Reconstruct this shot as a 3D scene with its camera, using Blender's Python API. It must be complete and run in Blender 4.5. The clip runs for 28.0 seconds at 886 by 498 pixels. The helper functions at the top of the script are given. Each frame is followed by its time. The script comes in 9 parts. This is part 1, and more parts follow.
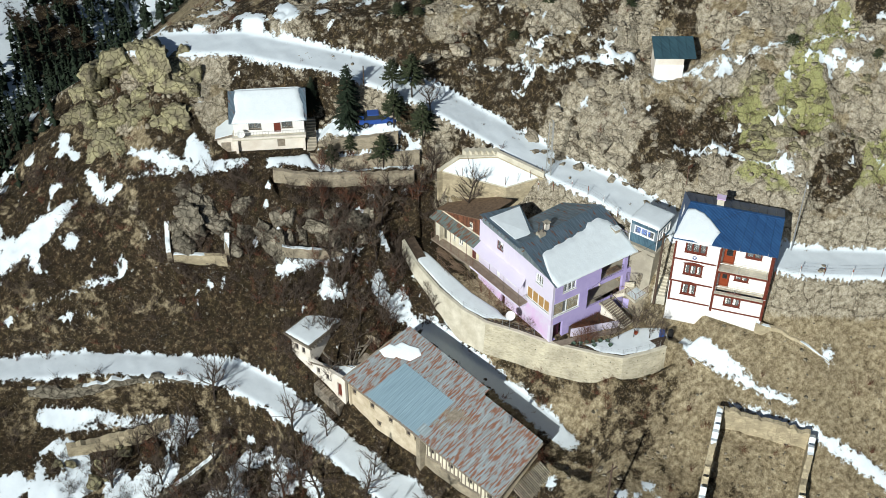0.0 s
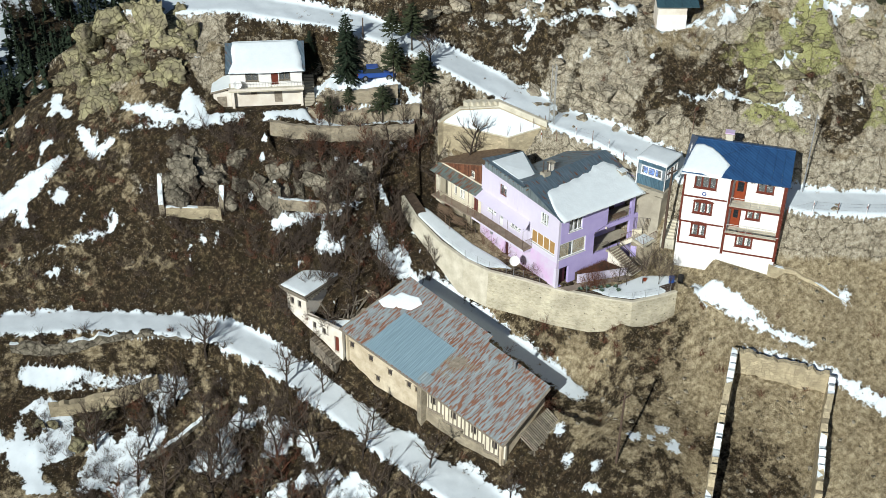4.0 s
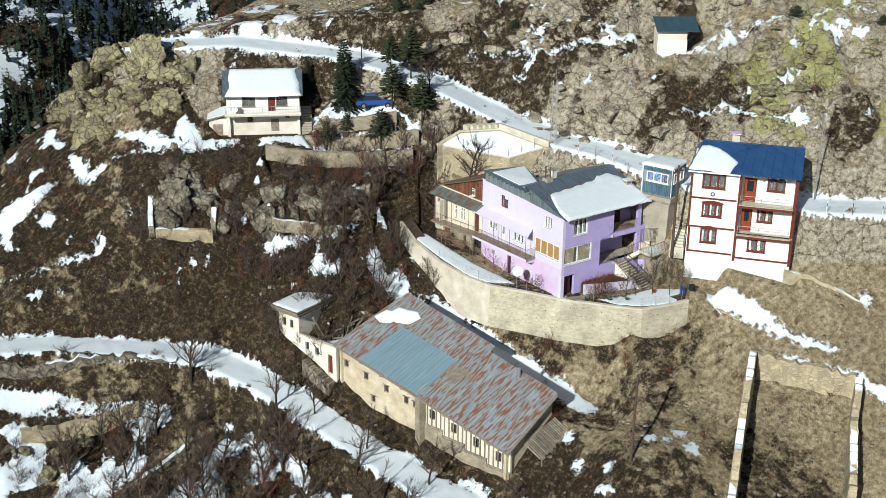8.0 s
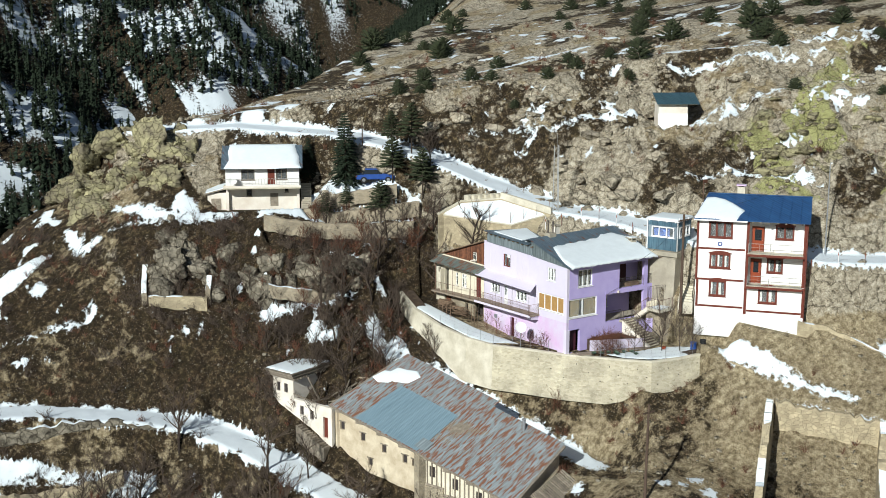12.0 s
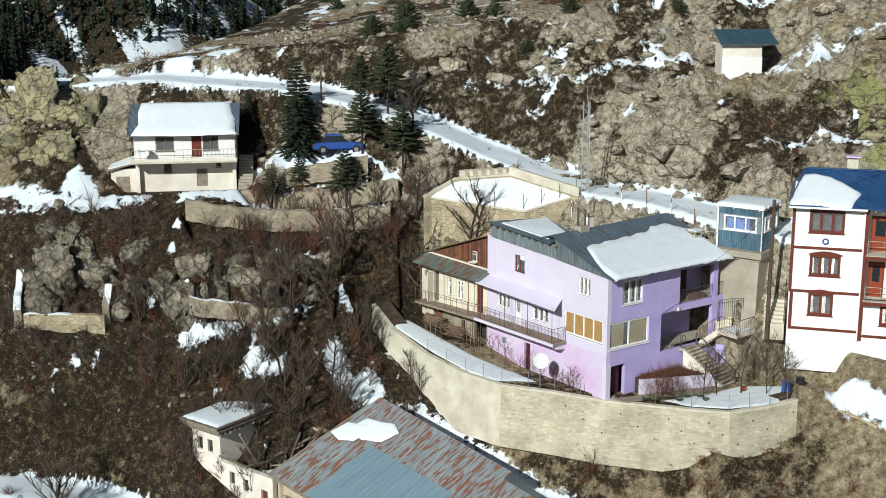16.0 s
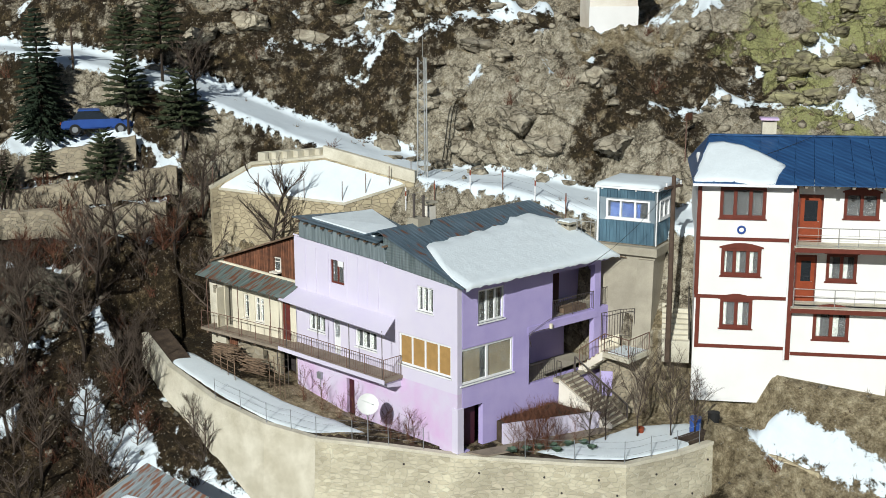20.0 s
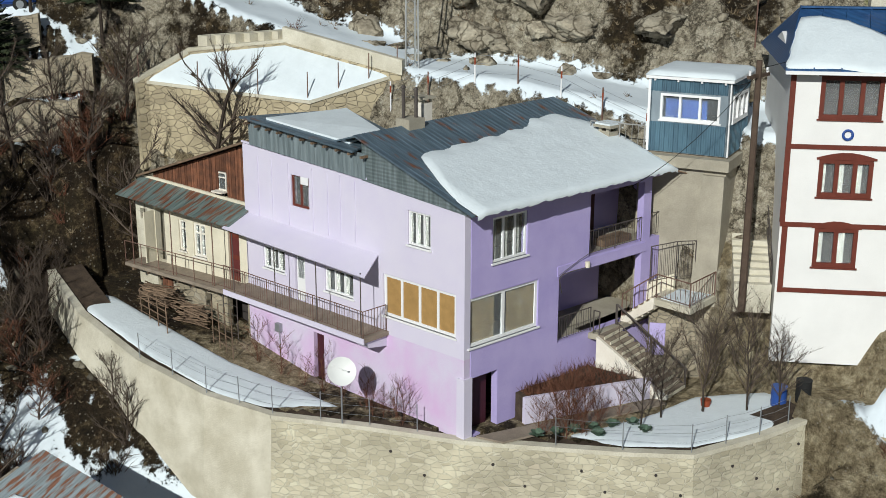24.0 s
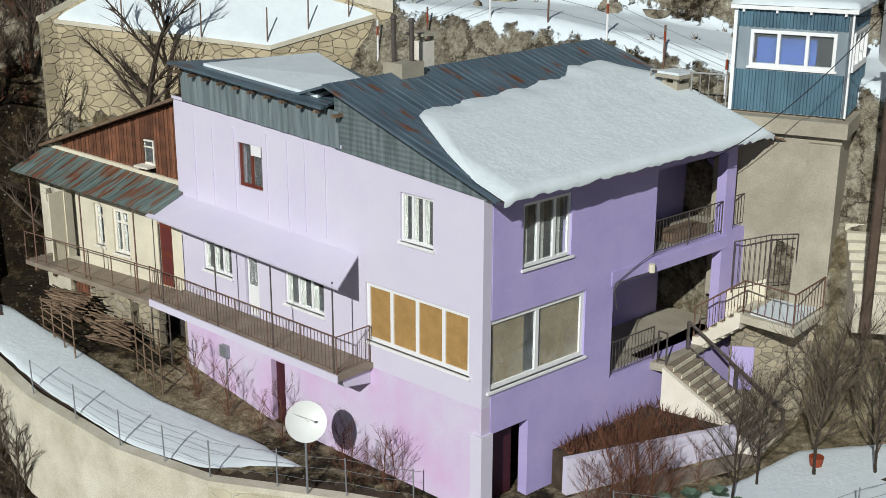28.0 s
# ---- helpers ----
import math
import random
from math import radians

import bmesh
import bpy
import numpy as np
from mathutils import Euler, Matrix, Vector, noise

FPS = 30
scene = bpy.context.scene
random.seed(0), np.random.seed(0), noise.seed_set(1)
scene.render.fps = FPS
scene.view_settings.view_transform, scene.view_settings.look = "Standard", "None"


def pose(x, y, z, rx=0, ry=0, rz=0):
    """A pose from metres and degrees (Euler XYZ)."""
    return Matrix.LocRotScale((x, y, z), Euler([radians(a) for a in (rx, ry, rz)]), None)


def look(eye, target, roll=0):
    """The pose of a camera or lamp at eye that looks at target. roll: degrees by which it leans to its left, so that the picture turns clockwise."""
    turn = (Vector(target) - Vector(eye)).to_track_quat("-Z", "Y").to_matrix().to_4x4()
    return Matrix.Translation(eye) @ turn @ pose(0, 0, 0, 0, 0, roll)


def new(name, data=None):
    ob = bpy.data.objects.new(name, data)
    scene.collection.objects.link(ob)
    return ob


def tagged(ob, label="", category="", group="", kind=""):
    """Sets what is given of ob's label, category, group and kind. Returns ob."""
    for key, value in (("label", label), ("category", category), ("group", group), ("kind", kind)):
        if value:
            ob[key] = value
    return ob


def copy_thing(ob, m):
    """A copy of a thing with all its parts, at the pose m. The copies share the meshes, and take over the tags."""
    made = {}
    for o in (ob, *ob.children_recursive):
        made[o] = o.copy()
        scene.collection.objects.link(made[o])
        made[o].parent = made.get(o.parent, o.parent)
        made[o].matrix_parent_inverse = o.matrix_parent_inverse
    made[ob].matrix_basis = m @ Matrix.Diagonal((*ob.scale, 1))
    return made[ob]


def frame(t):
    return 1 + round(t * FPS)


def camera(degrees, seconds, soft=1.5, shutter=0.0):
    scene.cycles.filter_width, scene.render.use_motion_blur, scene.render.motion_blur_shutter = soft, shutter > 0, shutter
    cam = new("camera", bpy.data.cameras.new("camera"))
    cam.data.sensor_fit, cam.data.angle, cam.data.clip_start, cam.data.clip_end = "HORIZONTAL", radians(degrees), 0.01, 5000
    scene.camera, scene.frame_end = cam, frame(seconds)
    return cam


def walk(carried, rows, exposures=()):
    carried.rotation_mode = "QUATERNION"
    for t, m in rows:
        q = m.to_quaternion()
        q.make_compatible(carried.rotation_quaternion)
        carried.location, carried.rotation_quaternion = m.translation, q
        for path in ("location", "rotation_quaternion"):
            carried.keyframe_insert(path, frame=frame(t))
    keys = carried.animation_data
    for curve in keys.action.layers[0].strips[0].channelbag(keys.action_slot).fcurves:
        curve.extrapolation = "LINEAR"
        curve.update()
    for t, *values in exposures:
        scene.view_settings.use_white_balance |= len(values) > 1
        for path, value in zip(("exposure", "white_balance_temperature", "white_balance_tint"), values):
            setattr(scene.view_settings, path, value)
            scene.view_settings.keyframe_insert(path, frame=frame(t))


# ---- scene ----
cam = camera(40.0, 28.0, soft=0.7)
PATH = [
    (0, (-65.513, -66.505, 87.898), (-64.565, -65.278, 86.635), 0.5),
    (0.5, (-65.955, -66.993, 86.565), (-65.0, -65.76, 85.313), 0.5),
    (1, (-66.469, -67.521, 85.111), (-65.507, -66.28, 83.873), 0.5),
    (1.5, (-67.109, -68.081, 83.464), (-66.137, -66.832, 82.241), 0.5),
    (2, (-67.859, -68.755, 81.468), (-66.877, -67.495, 80.265), 0.6),
    (2.5, (-68.657, -69.505, 79.102), (-67.662, -68.232, 77.923), 0.6),
    (3, (-69.585, -70.393, 76.364), (-68.577, -69.107, 75.211), 0.7),
    (3.5, (-70.49, -71.332, 73.301), (-69.467, -70.029, 72.18), 0.7),
    (4, (-71.309, -72.244, 69.922), (-70.271, -70.926, 68.834), 0.7),
    (4.5, (-72.21, -73.19, 66.382), (-71.157, -71.854, 65.33), 0.7),
    (6.5, (-73.512, -75.738, 54.548), (-72.412, -74.328, 53.652), 0.4),
    (7, (-73.875, -76.228, 52.114), (-72.76, -74.798, 51.271), 0.5),
    (7.5, (-74.242, -76.731, 49.807), (-73.112, -75.283, 49.014), 0.4),
    (8, (-74.421, -77.16, 47.729), (-73.28, -75.696, 46.985), 0.4),
    (8.5, (-74.544, -77.584, 45.754), (-73.393, -76.104, 45.056), 0.3),
    (9, (-74.608, -77.945, 43.857), (-73.449, -76.452, 43.204), 0.3),
    (9.5, (-74.666, -78.133, 41.986), (-73.499, -76.627, 41.377), 0.2),
    (10, (-74.554, -78.336, 40.04), (-73.383, -76.818, 39.473), 0.2),
    (10.5, (-74.528, -78.516, 37.874), (-73.352, -76.985, 37.353), 0.1),
    (10.6, (-74.529, -78.533, 37.445), (-73.351, -77.0, 36.933), 0.1),
    (11, (-74.525, -78.561, 35.685), (-73.341, -77.02, 35.211), 0.1),
    (11.5, (-74.648, -78.708, 33.251), (-73.458, -77.158, 32.827), 0.1),
    (12, (-74.661, -78.848, 31.079), (-73.467, -77.29, 30.693), 0.0),
    (12.5, (-73.344, -77.001, 30.399), (-72.149, -75.444, 30.015), -0.0),
    (14.5, (-60.12, -61.848, 28.634), (-58.945, -60.288, 28.205), -0.2),
    (15, (-57.626, -58.547, 28.198), (-56.455, -56.986, 27.761), -0.3),
    (15.5, (-55.478, -55.462, 27.793), (-54.305, -53.906, 27.347), -0.3),
    (16, (-53.669, -52.476, 27.369), (-52.479, -50.934, 26.915), -0.3),
    (16.5, (-51.984, -49.599, 26.967), (-50.751, -48.093, 26.506), -0.2),
    (17, (-50.612, -46.641, 26.445), (-49.354, -45.158, 25.979), -0.1),
    (17.4, (-48.844, -44.65, 25.833), (-47.563, -43.184, 25.372), -0.0),
    (17.5, (-48.407, -44.375, 25.539), (-47.126, -42.911, 25.076), -0.0),
    (18, (-45.914, -44.114, 24.378), (-44.634, -42.642, 23.933), -0.1),
    (18.5, (-43.444, -42.998, 23.307), (-42.152, -41.533, 22.877), -0.2),
    (19, (-41.461, -41.238, 22.496), (-40.14, -39.798, 22.072), -0.3),
    (19.5, (-39.975, -39.43, 21.997), (-38.617, -38.025, 21.573), -0.2),
    (20, (-38.737, -37.515, 21.633), (-37.35, -36.139, 21.207), -0.2),
    (20.5, (-37.277, -36.302, 21.138), (-35.897, -34.927, 20.682), -0.1),
    (21, (-35.651, -34.931, 20.723), (-34.281, -33.557, 20.24), -0.2),
    (21.5, (-34.156, -33.595, 20.453), (-32.788, -32.221, 19.961), -0.2),
    (23.5, (-29.668, -27.486, 18.659), (-28.281, -26.157, 18.102), -0.0),
    (24, (-28.556, -26.238, 18.182), (-27.167, -24.913, 17.622), 0.1),
    (24.5, (-27.502, -25.054, 17.782), (-26.11, -23.734, 17.217), 0.1),
    (25, (-26.378, -23.916, 17.37), (-24.986, -22.598, 16.8), 0.1),
    (25.5, (-25.233, -22.574, 16.895), (-23.836, -21.262, 16.321), 0.2),
    (26, (-24.081, -21.352, 16.482), (-22.682, -20.045, 15.903), 0.2),
    (26.5, (-22.915, -20.314, 16.14), (-21.519, -19.006, 15.556), 0.2),
    (27, (-21.831, -19.295, 15.804), (-20.438, -17.987, 15.214), 0.2),
    (27.1, (-21.621, -19.094, 15.726), (-20.228, -17.786, 15.135), 0.2),
    (27.5, (-20.798, -18.265, 15.434), (-19.406, -16.958, 14.842), 0.2),
    (28, (-19.776, -17.401, 15.047), (-18.387, -16.09, 14.454), 0.2),
]
walk(cam, [(t, look(eye, target, roll)) for t, eye, target, roll in PATH], exposures=[(0.0, -0.06), (12.0, 0.03), (17.0, -0.16), (21.0, -0.24), (25.0, -0.42), (28.0, -0.42)])

# ---- sky and sun ----
TO_SUN = Vector((-0.79, -0.38, 0.48)).normalized()
world = bpy.data.worlds.new("winter_sky")
scene.world = world
world.use_nodes = True
sky = world.node_tree.nodes.new("ShaderNodeTexSky")
sky.sky_type = "NISHITA"
sky.sun_disc = False
sky.sun_elevation = math.asin(TO_SUN.z)
sky.sun_rotation = math.atan2(TO_SUN.x, TO_SUN.y)
sky.altitude = 1600
world.node_tree.links.new(sky.outputs[0], world.node_tree.nodes["Background"].inputs[0])
world.node_tree.nodes["Background"].inputs[1].default_value = 0.05
sun_data = bpy.data.lights.new("sun", "SUN")
sun_data.energy, sun_data.angle, sun_data.color = 5.0, radians(0.5), (0.975, 1.0, 0.955)
sun = new("sun", sun_data)
sun.matrix_world = look(TO_SUN * 200, (0, 0, 0))
scene.view_settings.exposure = -0.2


# ---- materials ----
def material(name, color, rough=0.8, metal=0.0, vary=0.25, scale=1.5, bump=0.3, fine=25.0, tint=None, random=0.0, spec=0.3):
    """A painted or mineral surface with variation at two scales and fine relief."""
    m = bpy.data.materials.new(name)
    m.use_nodes = True
    t = m.node_tree
    b = t.nodes["Principled BSDF"]
    b.inputs["Roughness"].default_value, b.inputs["Metallic"].default_value = rough, metal
    b.inputs["Specular IOR Level"].default_value = spec
    where = t.nodes.new("ShaderNodeTexCoord")
    big, small = t.nodes.new("ShaderNodeTexNoise"), t.nodes.new("ShaderNodeTexNoise")
    for n, s in ((big, scale), (small, fine)):
        t.links.new(where.outputs["Object"], n.inputs["Vector"])
        n.inputs["Scale"].default_value, n.inputs["Detail"].default_value, n.inputs["Roughness"].default_value = s, 7, 0.62
    ramp = t.nodes.new("ShaderNodeValToRGB")
    other = tint or tuple(c * (1 - vary) for c in color)
    ramp.color_ramp.elements[0].position, ramp.color_ramp.elements[1].position = 0.36, 0.66
    ramp.color_ramp.elements[0].color, ramp.color_ramp.elements[1].color = (*other, 1), (*color, 1)
    t.links.new(big.outputs["Fac"], ramp.inputs["Fac"])
    mix = t.nodes.new("ShaderNodeMix")
    mix.data_type, mix.blend_type = "RGBA", "OVERLAY"
    mix.inputs["Factor"].default_value = min(0.9, vary * 1.2)
    t.links.new(ramp.outputs["Color"], mix.inputs[6])
    t.links.new(small.outputs["Fac"], mix.inputs[7])
    last = mix.outputs[2]
    if random:
        info, shade = t.nodes.new("ShaderNodeObjectInfo"), t.nodes.new("ShaderNodeMix")
        span = t.nodes.new("ShaderNodeMapRange")
        span.inputs[3].default_value, span.inputs[4].default_value = 1 - random, 1 + random
        t.links.new(info.outputs["Random"], span.inputs[0])
        shade.data_type, shade.blend_type = "RGBA", "MULTIPLY"
        shade.inputs["Factor"].default_value = 1
        t.links.new(last, shade.inputs[6])
        t.links.new(span.outputs[0], shade.inputs[7])
        last = shade.outputs[2]
    t.links.new(last, b.inputs["Base Color"])
    if bump:
        rise = t.nodes.new("ShaderNodeBump")
        rise.inputs["Strength"].default_value, rise.inputs["Distance"].default_value = bump, 0.05
        t.links.new(small.outputs["Fac"], rise.inputs["Height"])
        t.links.new(rise.outputs["Normal"], b.inputs["Normal"])
    return m


def sheet_metal(name, color, other, pitch=0.2, along="X", rust=0.0, rough=0.45, metal=0.5, streak=(0.6, 6.0)):
    """Corrugated or seamed sheets: ribs as relief, streaks of weather and rust along the fall."""
    m = bpy.data.materials.new(name)
    m.use_nodes = True
    t = m.node_tree
    b = t.nodes["Principled BSDF"]
    b.inputs["Roughness"].default_value, b.inputs["Metallic"].default_value = rough, metal
    where = t.nodes.new("ShaderNodeTexCoord")
    rib = t.nodes.new("ShaderNodeTexWave")
    rib.bands_direction = along
    rib.inputs["Scale"].default_value = 0.314 / pitch
    t.links.new(where.outputs["Object"], rib.inputs["Vector"])
    turn = t.nodes.new("ShaderNodeMapping")
    turn.inputs["Scale"].default_value = (streak[1], streak[0], streak[0]) if along == "X" else (streak[0], streak[1], streak[0])
    t.links.new(where.outputs["Object"], turn.inputs["Vector"])
    grime = t.nodes.new("ShaderNodeTexNoise")
    grime.inputs["Scale"].default_value, grime.inputs["Detail"].default_value = 1.0, 6
    t.links.new(turn.outputs[0], grime.inputs["Vector"])
    ramp = t.nodes.new("ShaderNodeValToRGB")
    ramp.color_ramp.elements[0].position, ramp.color_ramp.elements[1].position = 0.38, 0.64
    ramp.color_ramp.elements[0].color, ramp.color_ramp.elements[1].color = (*other, 1), (*color, 1)
    t.links.new(grime.outputs["Fac"], ramp.inputs["Fac"])
    last = ramp.outputs["Color"]
    if rust:
        spots, edge, mix = t.nodes.new("ShaderNodeTexNoise"), t.nodes.new("ShaderNodeValToRGB"), t.nodes.new("ShaderNodeMix")
        spots.inputs["Scale"].default_value, spots.inputs["Detail"].default_value = 0.9, 8
        wide = t.nodes.new("ShaderNodeMapping")
        wide.inputs["Scale"].default_value = (4.0, 1.1, 1.1) if along == "X" else (1.2, 6.0, 1.2)
        t.links.new(where.outputs["Object"], wide.inputs["Vector"])
        t.links.new(wide.outputs[0], spots.inputs["Vector"])
        edge.color_ramp.elements[0].position, edge.color_ramp.elements[1].position = 0.62 - rust * 0.3, 0.72 - rust * 0.3
        mix.data_type = "RGBA"
        mix.inputs[7].default_value = (0.20, 0.088, 0.052, 1)
        t.links.new(spots.outputs["Fac"], edge.inputs["Fac"])
        t.links.new(edge.outputs["Color"], mix.inputs["Factor"])
        t.links.new(last, mix.inputs[6])
        last = mix.outputs[2]
    t.links.new(last, b.inputs["Base Color"])
    rise = t.nodes.new("ShaderNodeBump")
    rise.inputs["Strength"].default_value, rise.inputs["Distance"].default_value = 0.6, 0.02
    t.links.new(rib.outputs["Fac"], rise.inputs["Height"])
    t.links.new(rise.outputs["Normal"], b.inputs["Normal"])
    return m


def masonry(name, stone, dark, mortar, scale=3.0, flat=1.6, bump=0.8):
    """Rough coursed rubble: cells of stone in recessed mortar, with stains."""
    m = bpy.data.materials.new(name)
    m.use_nodes = True
    t = m.node_tree
    b = t.nodes["Principled BSDF"]
    b.inputs["Roughness"].default_value = 0.92
    where, squash = t.nodes.new("ShaderNodeTexCoord"), t.nodes.new("ShaderNodeMapping")
    squash.inputs["Scale"].default_value = (1, 1, flat)
    t.links.new(where.outputs["Object"], squash.inputs["Vector"])
    cell, gap, stain = t.nodes.new("ShaderNodeTexVoronoi"), t.nodes.new("ShaderNodeTexVoronoi"), t.nodes.new("ShaderNodeTexNoise")
    gap.feature = "DISTANCE_TO_EDGE"
    for v in (cell, gap):
        v.inputs["Scale"].default_value = scale
        t.links.new(squash.outputs[0], v.inputs["Vector"])
    stain.inputs["Scale"].default_value, stain.inputs["Detail"].default_value = 0.6, 7
    t.links.new(where.outputs["Object"], stain.inputs["Vector"])
    tone, edge = t.nodes.new("ShaderNodeValToRGB"), t.nodes.new("ShaderNodeValToRGB")
    tone.color_ramp.elements[0].color, tone.color_ramp.elements[1].color = (*dark, 1), (*stone, 1)
    edge.color_ramp.elements[0].position, edge.color_ramp.elements[1].position = 0.01, 0.06
    t.links.new(cell.outputs["Color"], tone.inputs["Fac"])
    t.links.new(gap.outputs["Distance"], edge.inputs["Fac"])
    mix, dirt = t.nodes.new("ShaderNodeMix"), t.nodes.new("ShaderNodeMix")
    mix.data_type = dirt.data_type = "RGBA"
    mix.inputs[6].default_value = (*mortar, 1)
    t.links.new(edge.outputs["Color"], mix.inputs["Factor"])
    t.links.new(tone.outputs["Color"], mix.inputs[7])
    dirt.blend_type = "OVERLAY"
    dirt.inputs["Factor"].default_value = 0.6
    t.links.new(mix.outputs[2], dirt.inputs[6])
    t.links.new(stain.outputs["Fac"], dirt.inputs[7])
    t.links.new(dirt.outputs[2], b.inputs["Base Color"])
    rise = t.nodes.new("ShaderNodeBump")
    rise.inputs["Strength"].default_value, rise.inputs["Distance"].default_value = bump, 0.06
    t.links.new(edge.outputs["Color"], rise.inputs["Height"])
    t.links.new(rise.outputs["Normal"], b.inputs["Normal"])
    return m


def glass_pane(name, color, rough=0.06):
    m = material(name, color, rough, 0.0, 0.1, 0.8, 0.0, spec=0.9)
    if max(color) > 0.3:
        m.node_tree.nodes["Principled BSDF"].inputs["Transmission Weight"].default_value = 0.92
    return m


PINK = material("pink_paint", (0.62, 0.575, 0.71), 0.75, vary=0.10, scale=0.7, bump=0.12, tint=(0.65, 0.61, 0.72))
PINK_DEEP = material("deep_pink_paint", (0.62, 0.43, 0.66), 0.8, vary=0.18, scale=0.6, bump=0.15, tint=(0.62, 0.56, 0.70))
# deeper violet tone for the side, back and porch walls
PURPLE = material("purple_tone", (0.395, 0.335, 0.625), 0.8, vary=0.14, scale=0.6, bump=0.15, tint=(0.47, 0.40, 0.68))
WHITE = material("white_render", (0.80, 0.79, 0.77), 0.8, vary=0.07, scale=0.5, bump=0.12)
OLD_WHITE = material("weathered_limewash", (0.78, 0.74, 0.66), 0.9, vary=0.25, scale=0.5, bump=0.3, tint=(0.64, 0.57, 0.48))
CREAM = material("cream_plaster", (0.76, 0.70, 0.55), 0.9, vary=0.2, scale=0.6, bump=0.3)
MUD = material("mud_plaster", (0.64, 0.56, 0.42), 0.95, vary=0.35, scale=0.8, bump=0.5, tint=(0.44, 0.36, 0.25))
CONCRETE = material("bare_concrete", (0.42, 0.38, 0.30), 0.9, vary=0.25, scale=0.9, bump=0.35)
PALE_CONCRETE = material("pale_concrete", (0.66, 0.62, 0.51), 0.9, vary=0.35, scale=0.8, bump=0.4, tint=(0.48, 0.44, 0.34))
FRAME = material("white_plastic_frame", (0.80, 0.80, 0.80), 0.4, vary=0.04, bump=0.0)
RED_WOOD = material("red_brown_joinery", (0.15, 0.035, 0.022), 0.5, vary=0.2, scale=4, bump=0.1)
ORANGE_DOOR = material("orange_brown_door", (0.28, 0.055, 0.02), 0.5, vary=0.2, scale=3, bump=0.1)
BROWN_TRIM = material("maroon_trim", (0.13, 0.03, 0.028), 0.6, vary=0.2, scale=2, bump=0.1)
DARK_DOOR = material("dark_maroon_door", (0.055, 0.012, 0.018), 0.5, vary=0.2, scale=3, bump=0.1)
# near-black base colour stands in for the shade inside rooms and openings
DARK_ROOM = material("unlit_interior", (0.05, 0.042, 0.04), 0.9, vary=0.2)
GLASS = glass_pane("window_glass", (0.72, 0.76, 0.77), 0.02)
CURTAIN = material("pale_curtain", (0.55, 0.53, 0.48), 0.9, vary=0.15, scale=6, bump=0.2)
BLIND = material("amber_blind", (0.42, 0.25, 0.09), 0.7, vary=0.2, scale=3, bump=0.1)
SNOW = material("settled_snow", (0.72, 0.785, 0.815), 0.6, vary=0.07, scale=1.2, bump=0.4, fine=6, spec=0.3)
WOOD = material("weathered_boards", (0.22, 0.15, 0.10), 0.9, vary=0.45, scale=3, bump=0.4, random=0.3)
RED_BOARDS = material("reddish_boards", (0.21, 0.085, 0.045), 0.85, vary=0.45, scale=2.5, bump=0.4, random=0.35, tint=(0.10, 0.045, 0.028))
GREY_WOOD = material("grey_timber", (0.27, 0.23, 0.18), 0.95, vary=0.4, scale=3, bump=0.4, random=0.3)
BARK = material("dark_bark", (0.05, 0.037, 0.028), 0.95, vary=0.4, scale=5, bump=0.5)
TWIG = material("brown_twigs", (0.115, 0.086, 0.066), 0.95, vary=0.4, scale=4, bump=0.2)
RED_TWIG = material("reddish_twigs", (0.17, 0.072, 0.042), 0.95, vary=0.4, scale=4, bump=0.2)
DRY_LEAF = material("dry_russet_brush", (0.30, 0.24, 0.15), 0.95, vary=0.5, scale=0.5, bump=0.2, tint=(0.13, 0.085, 0.05))
NEEDLE = material("spruce_needles", (0.022, 0.036, 0.018), 0.9, vary=0.5, scale=3, bump=0.3, tint=(0.010, 0.018, 0.010))
PINE_NEEDLE = material("pine_needles", (0.045, 0.055, 0.024), 0.9, vary=0.5, scale=3, bump=0.3, tint=(0.02, 0.028, 0.014))
CABBAGE = material("cabbage_leaves", (0.10, 0.16, 0.11), 0.7, vary=0.4, scale=6, bump=0.2)
RAIL = material("painted_rail", (0.13, 0.11, 0.10), 0.5, 0.4, vary=0.3, scale=5, bump=0.0)
PALE_RAIL = material("pale_metal_rail", (0.46, 0.45, 0.43), 0.4, 0.4, vary=0.15, scale=5, bump=0.0)
RUST_RAIL = material("rusty_rail", (0.22, 0.13, 0.10), 0.7, 0.3, vary=0.3, scale=5, bump=0.1)
STEEL = material("dull_galvanised_steel", (0.38, 0.40, 0.42), 0.45, 0.6, vary=0.15, scale=4, bump=0.0)
DISH_WHITE = material("white_dish", (0.75, 0.76, 0.74), 0.4, vary=0.05, bump=0.0)
MAST_STEEL = material("grey_lattice_steel", (0.42, 0.43, 0.42), 0.6, 0.4, vary=0.2, scale=4, bump=0.0)
POLE_WOOD = material("creosoted_pole", (0.11, 0.075, 0.055), 0.9, vary=0.35, scale=2.5, bump=0.3)
BLUE_PAINT = material("blue_paint", (0.03, 0.085, 0.32), 0.4, vary=0.15, scale=2, bump=0.0)
BLACK_GLASS = glass_pane("dark_car_glass", (0.02, 0.025, 0.03))
RUBBER = material("black_rubber", (0.02, 0.02, 0.02), 0.8, vary=0.2, bump=0.1)
SOIL = material("dark_garden_soil", (0.085, 0.06, 0.042), 0.95, vary=0.5, scale=2.5, bump=0.7)
PAVING = material("worn_paving", (0.30, 0.245, 0.19), 0.9, vary=0.3, scale=1.5, bump=0.4)
ROCK = material("tan_outcrop", (0.44, 0.395, 0.305), 0.95, vary=0.6, scale=1.3, bump=1.0, fine=7, tint=(0.20, 0.17, 0.125), random=0.15)
